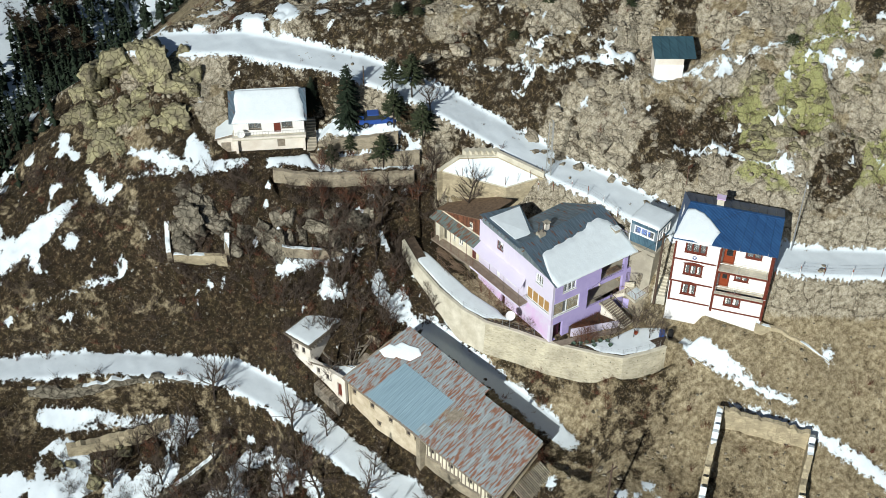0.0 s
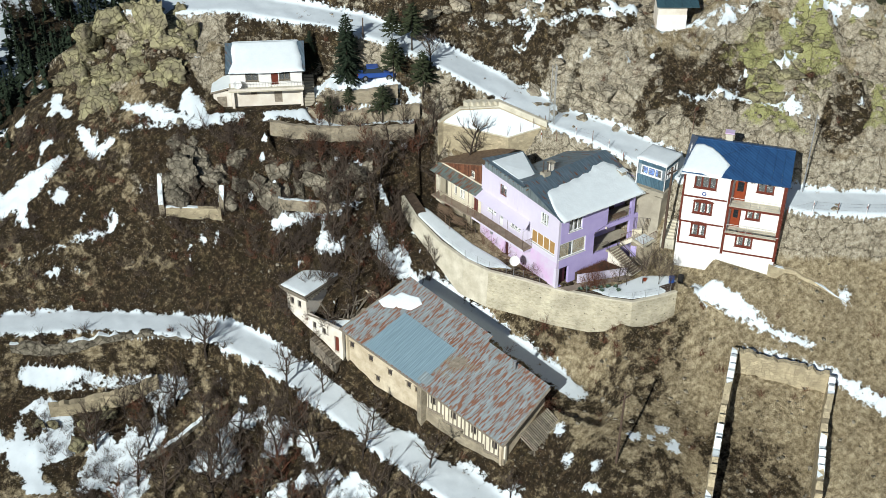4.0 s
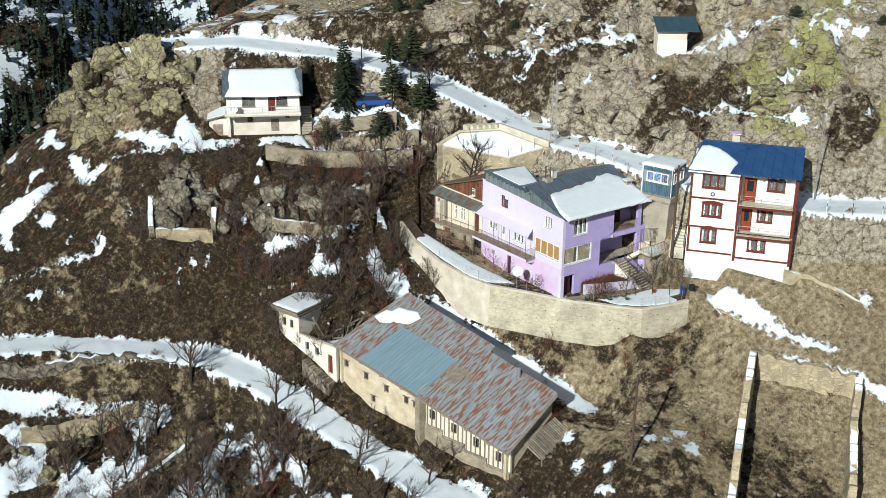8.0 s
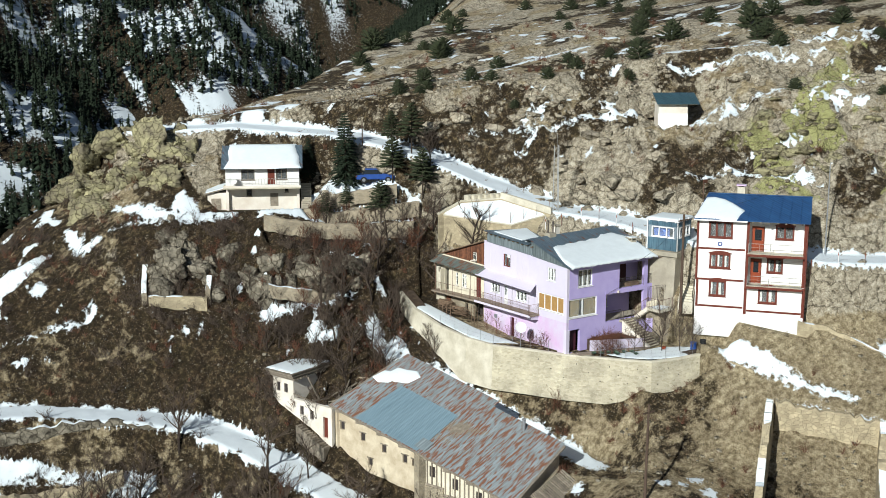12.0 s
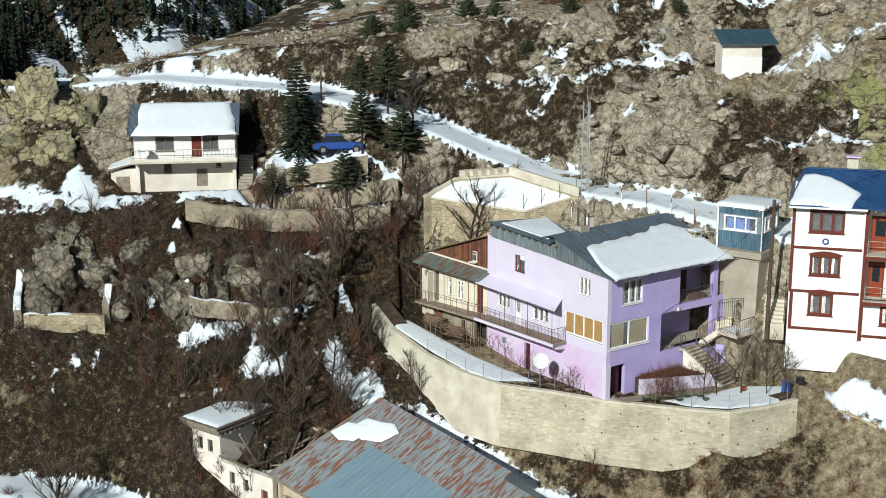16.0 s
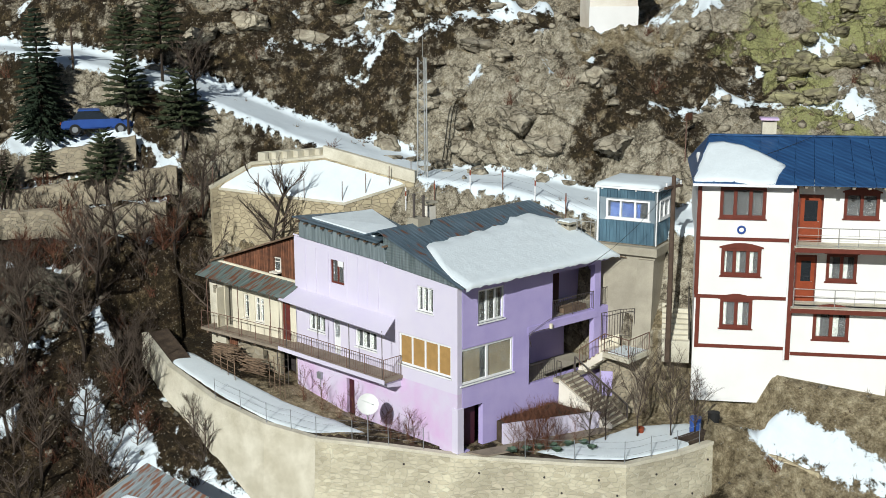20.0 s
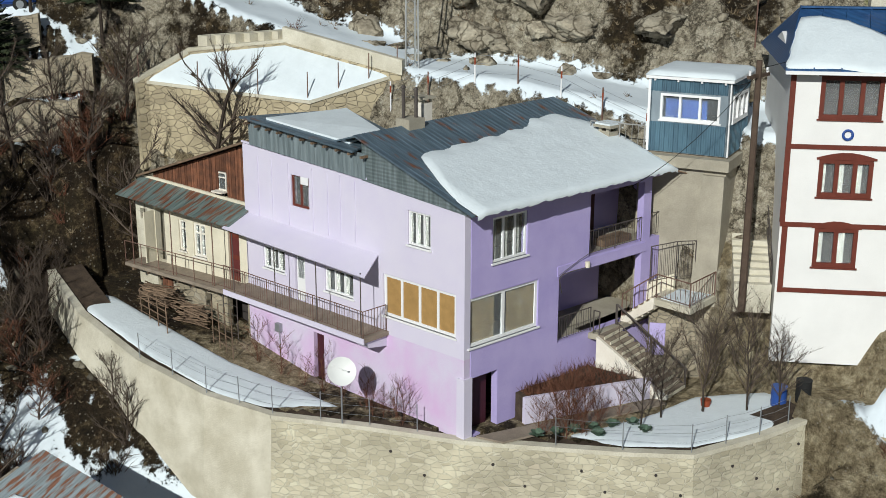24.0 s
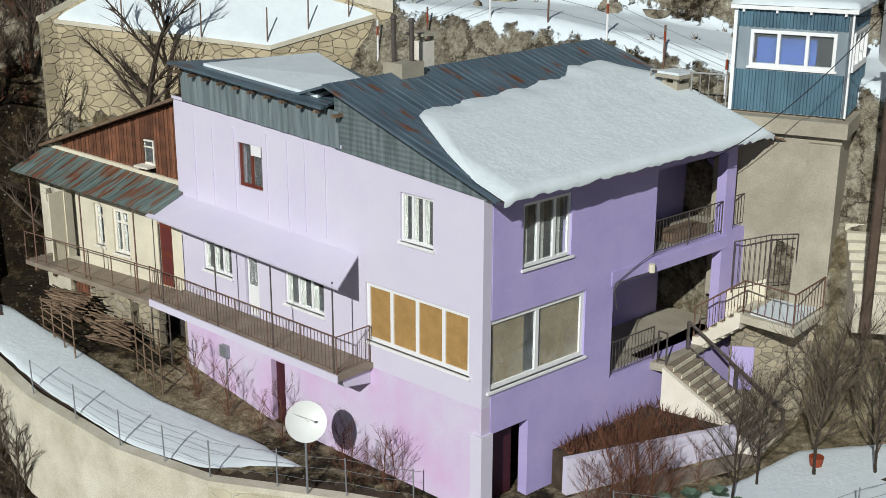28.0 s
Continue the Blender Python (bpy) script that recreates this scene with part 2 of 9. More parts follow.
LICHEN_ROCK = material("lichen_outcrop", (0.36, 0.335, 0.19), 0.95, vary=0.5, scale=1.3, bump=1.0, fine=7, tint=(0.15, 0.13, 0.09), random=0.12)
GREY_ROCK = material("grey_brown_rock", (0.27, 0.24, 0.185), 0.95, vary=0.6, scale=1.6, bump=1.0, fine=7, tint=(0.09, 0.08, 0.06), random=0.2)


def add_cracks(m, scale, width, dark):
    """Dark branching joints through a rock material."""
    t = m.node_tree
    b = t.nodes["Principled BSDF"]
    old = b.inputs["Base Color"].links[0].from_socket
    where, bend = t.nodes.new("ShaderNodeNewGeometry"), t.nodes.new("ShaderNodeTexNoise")
    bend.inputs["Scale"].default_value, bend.inputs["Detail"].default_value = 1.4, 6
    t.links.new(where.outputs["Position"], bend.inputs["Vector"])
    add = t.nodes.new("ShaderNodeVectorMath")
    add.operation = "MULTIPLY_ADD"
    add.inputs[1].default_value = (0.9, 0.9, 0.9)
    t.links.new(bend.outputs["Color"], add.inputs[0])
    t.links.new(where.outputs["Position"], add.inputs[2])
    split = t.nodes.new("ShaderNodeTexVoronoi")
    split.feature = "DISTANCE_TO_EDGE"
    split.inputs["Scale"].default_value = scale
    t.links.new(add.outputs[0], split.inputs["Vector"])
    ramp = t.nodes.new("ShaderNodeValToRGB")
    ramp.color_ramp.elements[0].color, ramp.color_ramp.elements[1].position = (*dark, 1), width
    t.links.new(split.outputs["Distance"], ramp.inputs["Fac"])
    mix = t.nodes.new("ShaderNodeMix")
    mix.data_type, mix.blend_type = "RGBA", "MULTIPLY"
    mix.inputs["Factor"].default_value = 0.9
    t.links.new(old, mix.inputs[6])
    t.links.new(ramp.outputs["Color"], mix.inputs[7])
    t.links.new(mix.outputs[2], b.inputs["Base Color"])


for stone_mat in (ROCK, LICHEN_ROCK, GREY_ROCK):
    add_cracks(stone_mat, 1.1, 0.09, (0.16, 0.14, 0.11))
RUBBLE_WALL = masonry("rubble_wall", (0.40, 0.34, 0.24), (0.25, 0.21, 0.15), (0.36, 0.32, 0.25), 3.2)
TERRACE_STONE = masonry("mortared_terrace_wall", (0.57, 0.52, 0.39), (0.37, 0.33, 0.235), (0.555, 0.515, 0.40), 2.9, 2.0, 0.6)
YELLOW_STONE = masonry("yellow_stone_wall", (0.52, 0.44, 0.29), (0.33, 0.275, 0.18), (0.38, 0.32, 0.22), 2.4, 1.5)
BLUE_ROOF = sheet_metal("blue_roof_sheets", (0.035, 0.11, 0.26), (0.025, 0.075, 0.19), 0.25, "X", 0.0, 0.4, 0.3)
TEAL_ROOF = sheet_metal("teal_roof_sheets", (0.06, 0.13, 0.16), (0.04, 0.085, 0.11), 0.3, "X", 0.0, 0.5, 0.3)
GREY_BLUE_ROOF = sheet_metal("grey_blue_roof_sheets", (0.16, 0.22, 0.27), (0.10, 0.145, 0.18), 0.22, "X", 0.12, 0.5, 0.4)
ZINC = sheet_metal("weathered_zinc_sheets", (0.30, 0.36, 0.38), (0.19, 0.235, 0.25), 0.28, "Y", 0.0, 0.55, 0.4)
ZINC_H = sheet_metal("ribbed_zinc_siding", (0.24, 0.29, 0.30), (0.13, 0.165, 0.17), 0.13, "Z", 0.0, 0.55, 0.4)
BOOTH_BLUE = sheet_metal("blue_corrugated_siding", (0.10, 0.19, 0.25), (0.06, 0.115, 0.16), 0.14, "X", 0.0, 0.5, 0.3)
BOOTH_GREY = sheet_metal("bare_corrugated_siding", (0.34, 0.40, 0.44), (0.24, 0.29, 0.33), 0.14, "X", 0.0, 0.45, 0.5)
RUSTY_ROOF = sheet_metal("rusty_roof_sheets", (0.27, 0.32, 0.34), (0.19, 0.215, 0.22), 0.12, "Y", 0.46, 0.7, 0.2)
NEW_TIN = sheet_metal("bluish_tin_sheets", (0.22, 0.325, 0.385), (0.19, 0.285, 0.34), 0.12, "Y", 0.0, 0.5, 0.3)
AWNING = sheet_metal("rust_streaked_awning", (0.20, 0.255, 0.24), (0.12, 0.165, 0.155), 0.25, "Y", 0.45, 0.6, 0.3)


# ---- building helpers ----
def part(name, bm, mat, parent=None, label=""):
    """Links a bmesh as one mesh object under a thing or a part."""
    mesh = bpy.data.meshes.new(name)
    bm.normal_update()
    bm.to_mesh(mesh)
    bm.free()
    mesh.materials.append(mat)
    ob = new(name, mesh)
    ob.parent = parent
    if label:
        ob["label"] = label
    return ob


def thing(name, label, category, m=None, group="", kind=""):
    ob = new(name)
    ob.empty_display_size = 0.3
    if m is not None:
        ob.matrix_world = m
    return tagged(ob, label, category, group, kind)


def solid(corners, bm=None):
    """A hexahedron from its four lower and four upper corners, both in the same turn."""
    bm = bm or bmesh.new()
    v = [bm.verts.new(c) for c in corners]
    for f in ((3, 2, 1, 0), (4, 5, 6, 7), (0, 1, 5, 4), (1, 2, 6, 5), (2, 3, 7, 6), (3, 0, 4, 7)):
        bm.faces.new([v[i] for i in f])
    return bm


def box(x0, x1, y0, y1, z0, z1, bm=None):
    return solid([(x0, y0, z0), (x1, y0, z0), (x1, y1, z0), (x0, y1, z0), (x0, y0, z1), (x1, y0, z1), (x1, y1, z1), (x0, y1, z1)], bm)


def prism(poly, z0, z1, bm=None):
    """A plan polygon (turning left) drawn up from z0 to z1; either may be a list, one value a corner."""
    bm = bm or bmesh.new()
    n = len(poly)
    lo = z0 if isinstance(z0, (list, tuple)) else [z0] * n
    hi = z1 if isinstance(z1, (list, tuple)) else [z1] * n
    a = [bm.verts.new((p[0], p[1], h)) for p, h in zip(poly, lo)]
    b = [bm.verts.new((p[0], p[1], h)) for p, h in zip(poly, hi)]
    bm.faces.new(a[::-1])
    bm.faces.new(b)
    for i in range(n):
        j = (i + 1) % n
        bm.faces.new([a[i], a[j], b[j], b[i]])
    return bm


def bar(a, b, r, sides=6, bm=None, r2=None):
    """A round bar from a to b."""
    bm = bm or bmesh.new()
    a, b = Vector(a), Vector(b)
    way = (b - a).normalized()
    side = way.orthogonal().normalized()
    up = way.cross(side)
    r2 = r if r2 is None else r2
    rings = []
    for p, q in ((a, r), (b, r2)):
        rings.append([bm.verts.new(p + q * (math.cos(k * math.tau / sides) * side + math.sin(k * math.tau / sides) * up)) for k in range(sides)])
    for k in range(sides):
        j = (k + 1) % sides
        bm.faces.new([rings[0][k], rings[0][j], rings[1][j], rings[1][k]])
    bm.faces.new(rings[0][::-1])
    bm.faces.new(rings[1])
    return bm


def sheet(corners, thick=0.04, bm=None):
    """A flat slab under four corners given in a left turn seen from above (or from its face)."""
    p = [Vector(c) for c in corners]
    n = (p[1] - p[0]).cross(p[3] - p[0]).normalized()
    return solid([c - n * thick for c in p] + p, bm)


class Face:
    """A wall's own plane: s along it, d into it, z up."""

    def __init__(self, x, y, ux, uy):
        k = math.hypot(ux, uy)
        self.x, self.y, self.ux, self.uy = x, y, ux / k, uy / k

    def at(self, s, d, z):
        return (self.x + self.ux * s - self.uy * d, self.y + self.uy * s + self.ux * d, z)

    def box(self, s0, s1, d0, d1, z0, z1, bm=None):
        return solid([self.at(s0, d0, z0), self.at(s1, d0, z0), self.at(s1, d1, z0), self.at(s0, d1, z0),
                      self.at(s0, d0, z1), self.at(s1, d0, z1), self.at(s1, d1, z1), self.at(s0, d1, z1)], bm)

    def wall(self, s0, s1, z0, z1, holes=(), thick=0.3, bm=None):
        """A wall slab with openings (s0, s1, z0, z1) cut right through."""
        bm = bm or bmesh.new()
        cut = sorted({s0, s1, *(v for h in holes for v in h[:2] if s0 < v < s1)})
        rise = sorted({z0, z1, *(v for h in holes for v in h[2:] if z0 < v < z1)})
        corner = {}

        def at(i, j, back):
            if (i, j, back) not in corner:
                corner[i, j, back] = bm.verts.new(self.at(cut[i], thick * back, rise[j]))
            return corner[i, j, back]

        def full(i, j):
            if not (0 <= i < len(cut) - 1 and 0 <= j < len(rise) - 1):
                return False
            a, c = (cut[i] + cut[i + 1]) / 2, (rise[j] + rise[j + 1]) / 2
            return not any(h[0] <= a <= h[1] and h[2] <= c <= h[3] for h in holes)

        for i in range(len(cut) - 1):
            for j in range(len(rise) - 1):
                if not full(i, j):
                    continue
                bm.faces.new([at(i, j, 0), at(i + 1, j, 0), at(i + 1, j + 1, 0), at(i, j + 1, 0)])
                bm.faces.new([at(i, j + 1, 1), at(i + 1, j + 1, 1), at(i + 1, j, 1), at(i, j, 1)])
                for di, dj, p, q in ((-1, 0, (i, j + 1), (i, j)), (1, 0, (i + 1, j), (i + 1, j + 1)), (0, -1, (i, j), (i + 1, j)), (0, 1, (i + 1, j + 1), (i, j + 1))):
                    if not full(i + di, j + dj):
                        bm.faces.new([at(*q, 0), at(*p, 0), at(*p, 1), at(*q, 1)])
        return bm


def window(face, s0, s1, z0, z1, house, panes=2, frame=FRAME, back=CURTAIN, width=0.07, sill=True, set_in=0.06, cross=False, proud=0.0, label=""):
    """A framed window in an opening: frame, panes, sill and what hangs behind the glass."""
    d0, d1 = set_in - proud, set_in + 0.08
    edges = [s0 + (s1 - s0) * k / panes for k in range(panes + 1)]
    holes = []
    for k, (a, b) in enumerate(zip(edges[:-1], edges[1:])):
        a2, b2 = a + (width if k == 0 else width / 2), b - (width if k == panes - 1 else width / 2)
        cuts = [z0 + width, z1 - width]
        if cross:
            zc = z0 + (z1 - z0) * 0.68
            cuts = [z0 + width, zc, zc + width * 0.7, z1 - width]
        holes += [(a2, b2, lo, hi) for lo, hi in zip(cuts[::2], cuts[1::2])]
    bm = Face(*face.at(0, d0, 0)[:2], face.ux, face.uy).wall(s0, s1, z0, z1, holes, d1 - d0)
    frame_ob = part("window", bm, frame, house, label)
    for a, b in zip(edges[:-1], edges[1:]):
        pane = part("pane", face.box(a + width / 2, b - width / 2, set_in + 0.03, set_in + 0.045, z0 + width, z1 - width), GLASS if back is not BLIND else BLIND, frame_ob)
        pane.visible_shadow = back is BLIND
        if back is CURTAIN:
            part("curtain", face.box(a + width * 0.5, a + (b - a) * 0.42, set_in + 0.055, set_in + 0.062, z0 + width, z1 - width), CURTAIN, frame_ob)
    if sill:
        part("sill", face.box(s0 - 0.06, s1 + 0.06, -0.06, set_in + 0.04, z0 - 0.06, z0), frame, frame_ob)
    return frame_ob


def cord(points, r, sides=4):
    """One continuous round strand through 3D points."""
    bm = bmesh.new()
    pts = [Vector(p) for p in points]
    rings = []
    for k, p in enumerate(pts):
        way = (pts[min(k + 1, len(pts) - 1)] - pts[max(k - 1, 0)]).normalized()
        side = way.cross(Vector((0, 0, 1)))
        side = side.normalized() if side.length > 0.05 else Vector((1, 0, 0))
        up = side.cross(way)
        rings.append([bm.verts.new(p + r * (math.cos(i * math.tau / sides) * side + math.sin(i * math.tau / sides) * up)) for i in range(sides)])
    for p, q in zip(rings[:-1], rings[1:]):
        for i in range(sides):
            j = (i + 1) % sides
            bm.faces.new([p[i], p[j], q[j], q[i]])
    bm.faces.new(rings[0][::-1])
    bm.faces.new(rings[-1])
    return bm


def railing(points, house, high=1.0, mat=RAIL, gap=0.14, r=0.014, name="railing", posts=True):
    """A metal rail along 3D points: top and bottom rail, posts and thin uprights."""
    up = Vector((0, 0, 1))
    pts = [Vector(p) for p in points]
    top_rail = part(name, cord([p + up * high for p in pts], r * 1.7, 5), mat, house)
    part("bottom_rail", cord([p + up * 0.1 for p in pts], r, 4), mat, top_rail)
    for a, b in zip(pts[:-1], pts[1:]):
        n = max(1, int((b - a).length / gap))
        for k in range(1, n):
            p = a.lerp(b, k / n)
            part("baluster", bar(p + up * 0.1, p + up * high, r * 0.75, 4), mat, top_rail)
    if posts:
        for p in pts:
            part("post", bar(p, p + up * high, r * 1.8, 5), mat, top_rail)
    return top_rail


# ---- the lie of the land ----
# Spot heights (x, y, z) of the slope, group by group; the ground is a smooth sheet through them.
SPOTS_ROAD = [(60, -46, 8.0), (36, -24, 7.9), (21.9, -12.3, 8.2), (15.5, -2.5, 9.3), (12.4, 7.2, 10.6), (10.6, 12.9, 10.9),
              (7.4, 20.8, 13.1), (4.0, 26.5, 15.6), (-0.8, 33.5, 17.5), (-9.3, 44.9, 18.2), (-18.0, 52.5, 17.6)]
SPOTS_HILL = [(12.3, 20.9, 16.9), (18.4, 10.3, 16.9), (20.0, 0.6, 13.6), (25.9, -0.2, 17.0), (33.7, -5.9, 18.7), (30.0, -11.8, 12.7),
              (24.0, 7.7, 18.8), (9.0, 38.8, 26.7), (5.5, 43.6, 25.0), (-2.8, 45.8, 20.6), (14.8, 28.9, 24.5), (19.5, 24.8, 24.2),
              (29.8, 20.3, 26.6), (31.0, 15.3, 25.1), (43.9, 3.7, 27.4), (60.0, 15.0, 37.0), (45.0, 40.0, 38.0), (22.0, 52.0, 34.0),
              (70.0, -20.0, 30.0), (48.0, -22.0, 14.0)]
SPOTS_SLOPE = [(-6.8, -16.4, -6.8), (3.2, -13.5, -6.2), (12.9, -20.9, -4.6), (9.5, -15.0, -4.0), (19.8, -17.8, 2.2), (15.8, -14.2, 2.2),
               (10.6, -6.4, 3.6), (13.5, -5.0, 4.6), (2.6, -9.2, -3.6), (-0.1, -5.0, -4.6), (-5.7, 0.4, -5.0), (-5.2, 8.5, -3.2), (-6.2, 14.5, -1.2),
               (8.0, 10.0, 6.0), (6.0, 6.0, 3.5), (3.5, 15.5, 6.4), (-1.0, 21.0, 7.4), (-2.0, 16.0, 2.6), (28.0, -26.0, 0.6), (45.0, -45.0, -2.0), (20.0, -45.0, -14.0)]
SPOTS_LEFT = [(-20.2, 15.0, -8.6), (-18.5, 9.0, -11.5), (-16.8, 2.0, -13.0), (-13.5, -9.0, -13.6), (-26.2, 19.8, -11.5), (-28.8, 26.2, -7.4), (-37.9, 32.7, -6.6), (-52.0, 41.0, -6.0),
              (-27.0, 28.0, -4.8), (-38.7, 35.5, -4.0), (-38.3, 26.0, -14.6), (-50.0, 20.0, -20.0), (-30.0, 5.0, -19.0), (-9.4, 17.6, -0.2),
              (-12.8, 23.3, 1.8), (-9.5, 22.9, 4.6), (-13.8, 26.8, 5.0), (-12.4, 29.4, 8.6), (-21.3, 29.0, 0.9), (-22.4, 34.2, 6.6)]
SPOTS_FAR = [(-21.9, 38.2, 9.6), (-15.5, 35.2, 10.2), (-9.4, 31.0, 10.6), (-5.0, 30.0, 11.6), (-1.0, 26.0, 12.0), (-24.4, 50.7, 11.6), (-33.0, 44.0, 5.0), (-45.0, 60.0, -2.0),
             (-60.0, 70.0, -12.0), (-40.0, 85.0, -8.0), (-15.0, 75.0, 9.0), (10.0, 75.0, 26.0), (-10.0, -40.0, -20.0), (-40.0, -20.0, -26.0), (-62.0, 8.0, -26.0)]
SPOTS_HOUSE = [(10.8, -5.7, 3.6), (13.0, -8.8, 2.9), (15.9, -13.0, 2.0)]
SPOTS = np.array(SPOTS_HOUSE + SPOTS_ROAD + SPOTS_HILL + SPOTS_SLOPE + SPOTS_LEFT + SPOTS_FAR, float)


def spline_weights(spots, stiff=0.35):
    """A thin plate through the spots, with a little give."""
    d = np.linalg.norm(spots[:, None, :2] - spots[None, :, :2], axis=-1)
    n = len(spots)
    big = np.zeros((n + 3, n + 3))
    big[:n, :n] = np.where(d > 0, d * d * np.log(d + 1e-9), 0) + stiff * 40 * np.eye(n)
    big[:n, n] = big[n, :n] = 1
    big[:n, n + 1:] = spots[:, :2]
    big[n + 1:, :n] = spots[:, :2].T
    return np.linalg.solve(big, np.r_[spots[:, 2], 0, 0, 0])


PLATE = spline_weights(SPOTS)
GRID_RNG = np.random.RandomState(7)
LATTICE = GRID_RNG.rand(256, 256)


def value_noise(x, y):
    """Smooth noise between 0 and 1 with cells one unit wide."""
    x, y = np.asarray(x, float), np.asarray(y, float)
    i, j = np.floor(x).astype(int), np.floor(y).astype(int)
    fx, fy = x - i, y - j
    fx, fy = fx * fx * (3 - 2 * fx), fy * fy * (3 - 2 * fy)
    a, b = LATTICE[i % 256, j % 256], LATTICE[(i + 1) % 256, j % 256]
    c, d = LATTICE[i % 256, (j + 1) % 256], LATTICE[(i + 1) % 256, (j + 1) % 256]
    return (a * (1 - fx) + b * fx) * (1 - fy) + (c * (1 - fx) + d * fx) * fy


def layered_noise(x, y, octaves=4):
    total, weight = 0.0, 0.0
    for k in range(octaves):
        total = total + value_noise(x * 2 ** k + 17.3 * k, y * 2 ** k - 9.1 * k) * 0.5 ** k
        weight += 0.5 ** k
    return total / weight


def near_line(x, y, line):
    """Distance to a polyline of (x, y, ...), and the third value of its points along it."""
    best, value = np.full(np.shape(x), 1e9), np.zeros(np.shape(x))
    for a, b in zip(line[:-1], line[1:]):
        ax, ay, bx, by = a[0], a[1], b[0], b[1]
        k = np.clip(((x - ax) * (bx - ax) + (y - ay) * (by - ay)) / ((bx - ax) ** 2 + (by - ay) ** 2), 0, 1)
        d = np.hypot(x - ax - k * (bx - ax), y - ay - k * (by - ay))
        v = a[2] + k * (b[2] - a[2])
        value = np.where(d < best, v, value)
        best = np.minimum(best, d)
    return best, value


def inside(x, y, poly):
    """Whether points lie inside a polygon of (x, y, ...)."""
    x, y = np.asarray(x, float), np.asarray(y, float)
    result = np.zeros(np.shape(x), bool)
    for a, b in zip(poly, poly[1:] + poly[:1]):
        if a[1] != b[1]:
            cross = (a[1] > y) != (b[1] > y)
            result ^= cross & (x < (b[0] - a[0]) * (y - a[1]) / (b[1] - a[1]) + a[0])
    return result


def smooth_step(lo, hi, v):
    k = np.clip((v - lo) / (hi - lo), 0, 1)
    return k * k * (3 - 2 * k)


UPPER_ROAD = [(75, -60, 8.2)] + SPOTS_ROAD[1:] + [(-24.0, 62.0, 16.0)]
LOWER_ROAD = [(-70, 50, -6.4), (-52.0, 41.2, -6.3), (-37.9, 32.9, -6.6), (-30.0, 27.2, -7.2), (-25.2, 23.2, -8.2), (-22.6, 17.6, -9.4), (-20.3, 9.5, -11.0), (-18.6, 2.0, -12.6), (-16.3, -8.0, -13.6), (-12.0, -22.0, -15.5)]
TERRACE = [(-4.3, 20.2, 2.75), (-4.62, 17.3, 1.6), (-4.7, 13.0, 0.75), (-4.3, 9.2, 0.28), (-3.45, 6.3, 0.06), (-1.62, 3.1, 0.02), (-0.08, -0.12, 0.0),
           (1.7, -2.72, 0.0), (3.0, -4.6, 0.0), (4.5, -6.45, 0.0), (7.2, -7.5, 0.1), (9.7, -8.3, 0.35)]
TERRACE_AREA = TERRACE + [(11.0, -6.3, 0.5), (10.6, -2.5, 0.5), (10.6, 2.6, 0.5), (6.0, 3.4, 1.2), (1.6, 12.0, 1.2), (0.6, 20.6, 2.7)]


CUTS = [((11.2, -5.4, 0.58, -0.8146), -1.0, 10.2, -1.2, 0.4, 3.35, 0.16, 1.3), ((-15.5, 36.0, 0.854, -0.52), -1.0, 8.6, -0.9, 1.2, 10.15, 0.0, 1.1), ((22.9, 10.6, 0.8, -0.6), -0.6, 3.7, -1.4, 2.6, 18.45, 0.0, 0.9)]
PLATFORM = [(5.2, 13.9), (8.9, 11.9), (6.3, 16.7), (3.0, 19.5), (0.5, 20.1)]


BANK_FOOT = [(9.6, -7.9), (10.6, -5.2), (11.4, -5.7), (12.9, -7.5), (12.2, -9.4), (10.6, -9.6)]
BARN_BACK = [(-9.7, 11.5, -1.0), (-5.6, -6.5, -5.1)]
TERRACE_STEPS = [([(-13.6, 31.4, 0), (-9.5, 28.7, 0), (-4.6, 25.9, 0), (-0.8, 22.6, 0)], 1.2), ([(-9.0, 31.0, 0), (-6.4, 28.7, 0), (-3.0, 26.2, 0), (0.4, 23.2, 0)], 0.8), ([(-7.5, 31.6, 0), (-4.7, 28.8, 0), (-0.7, 25.7, 0)], 0.7)]


def platform_top(x, y):
    """The sloping top of the stone platform."""
    return 9.6 + 0.62 * (x - 5.2) + 0.60 * (y - 13.9)


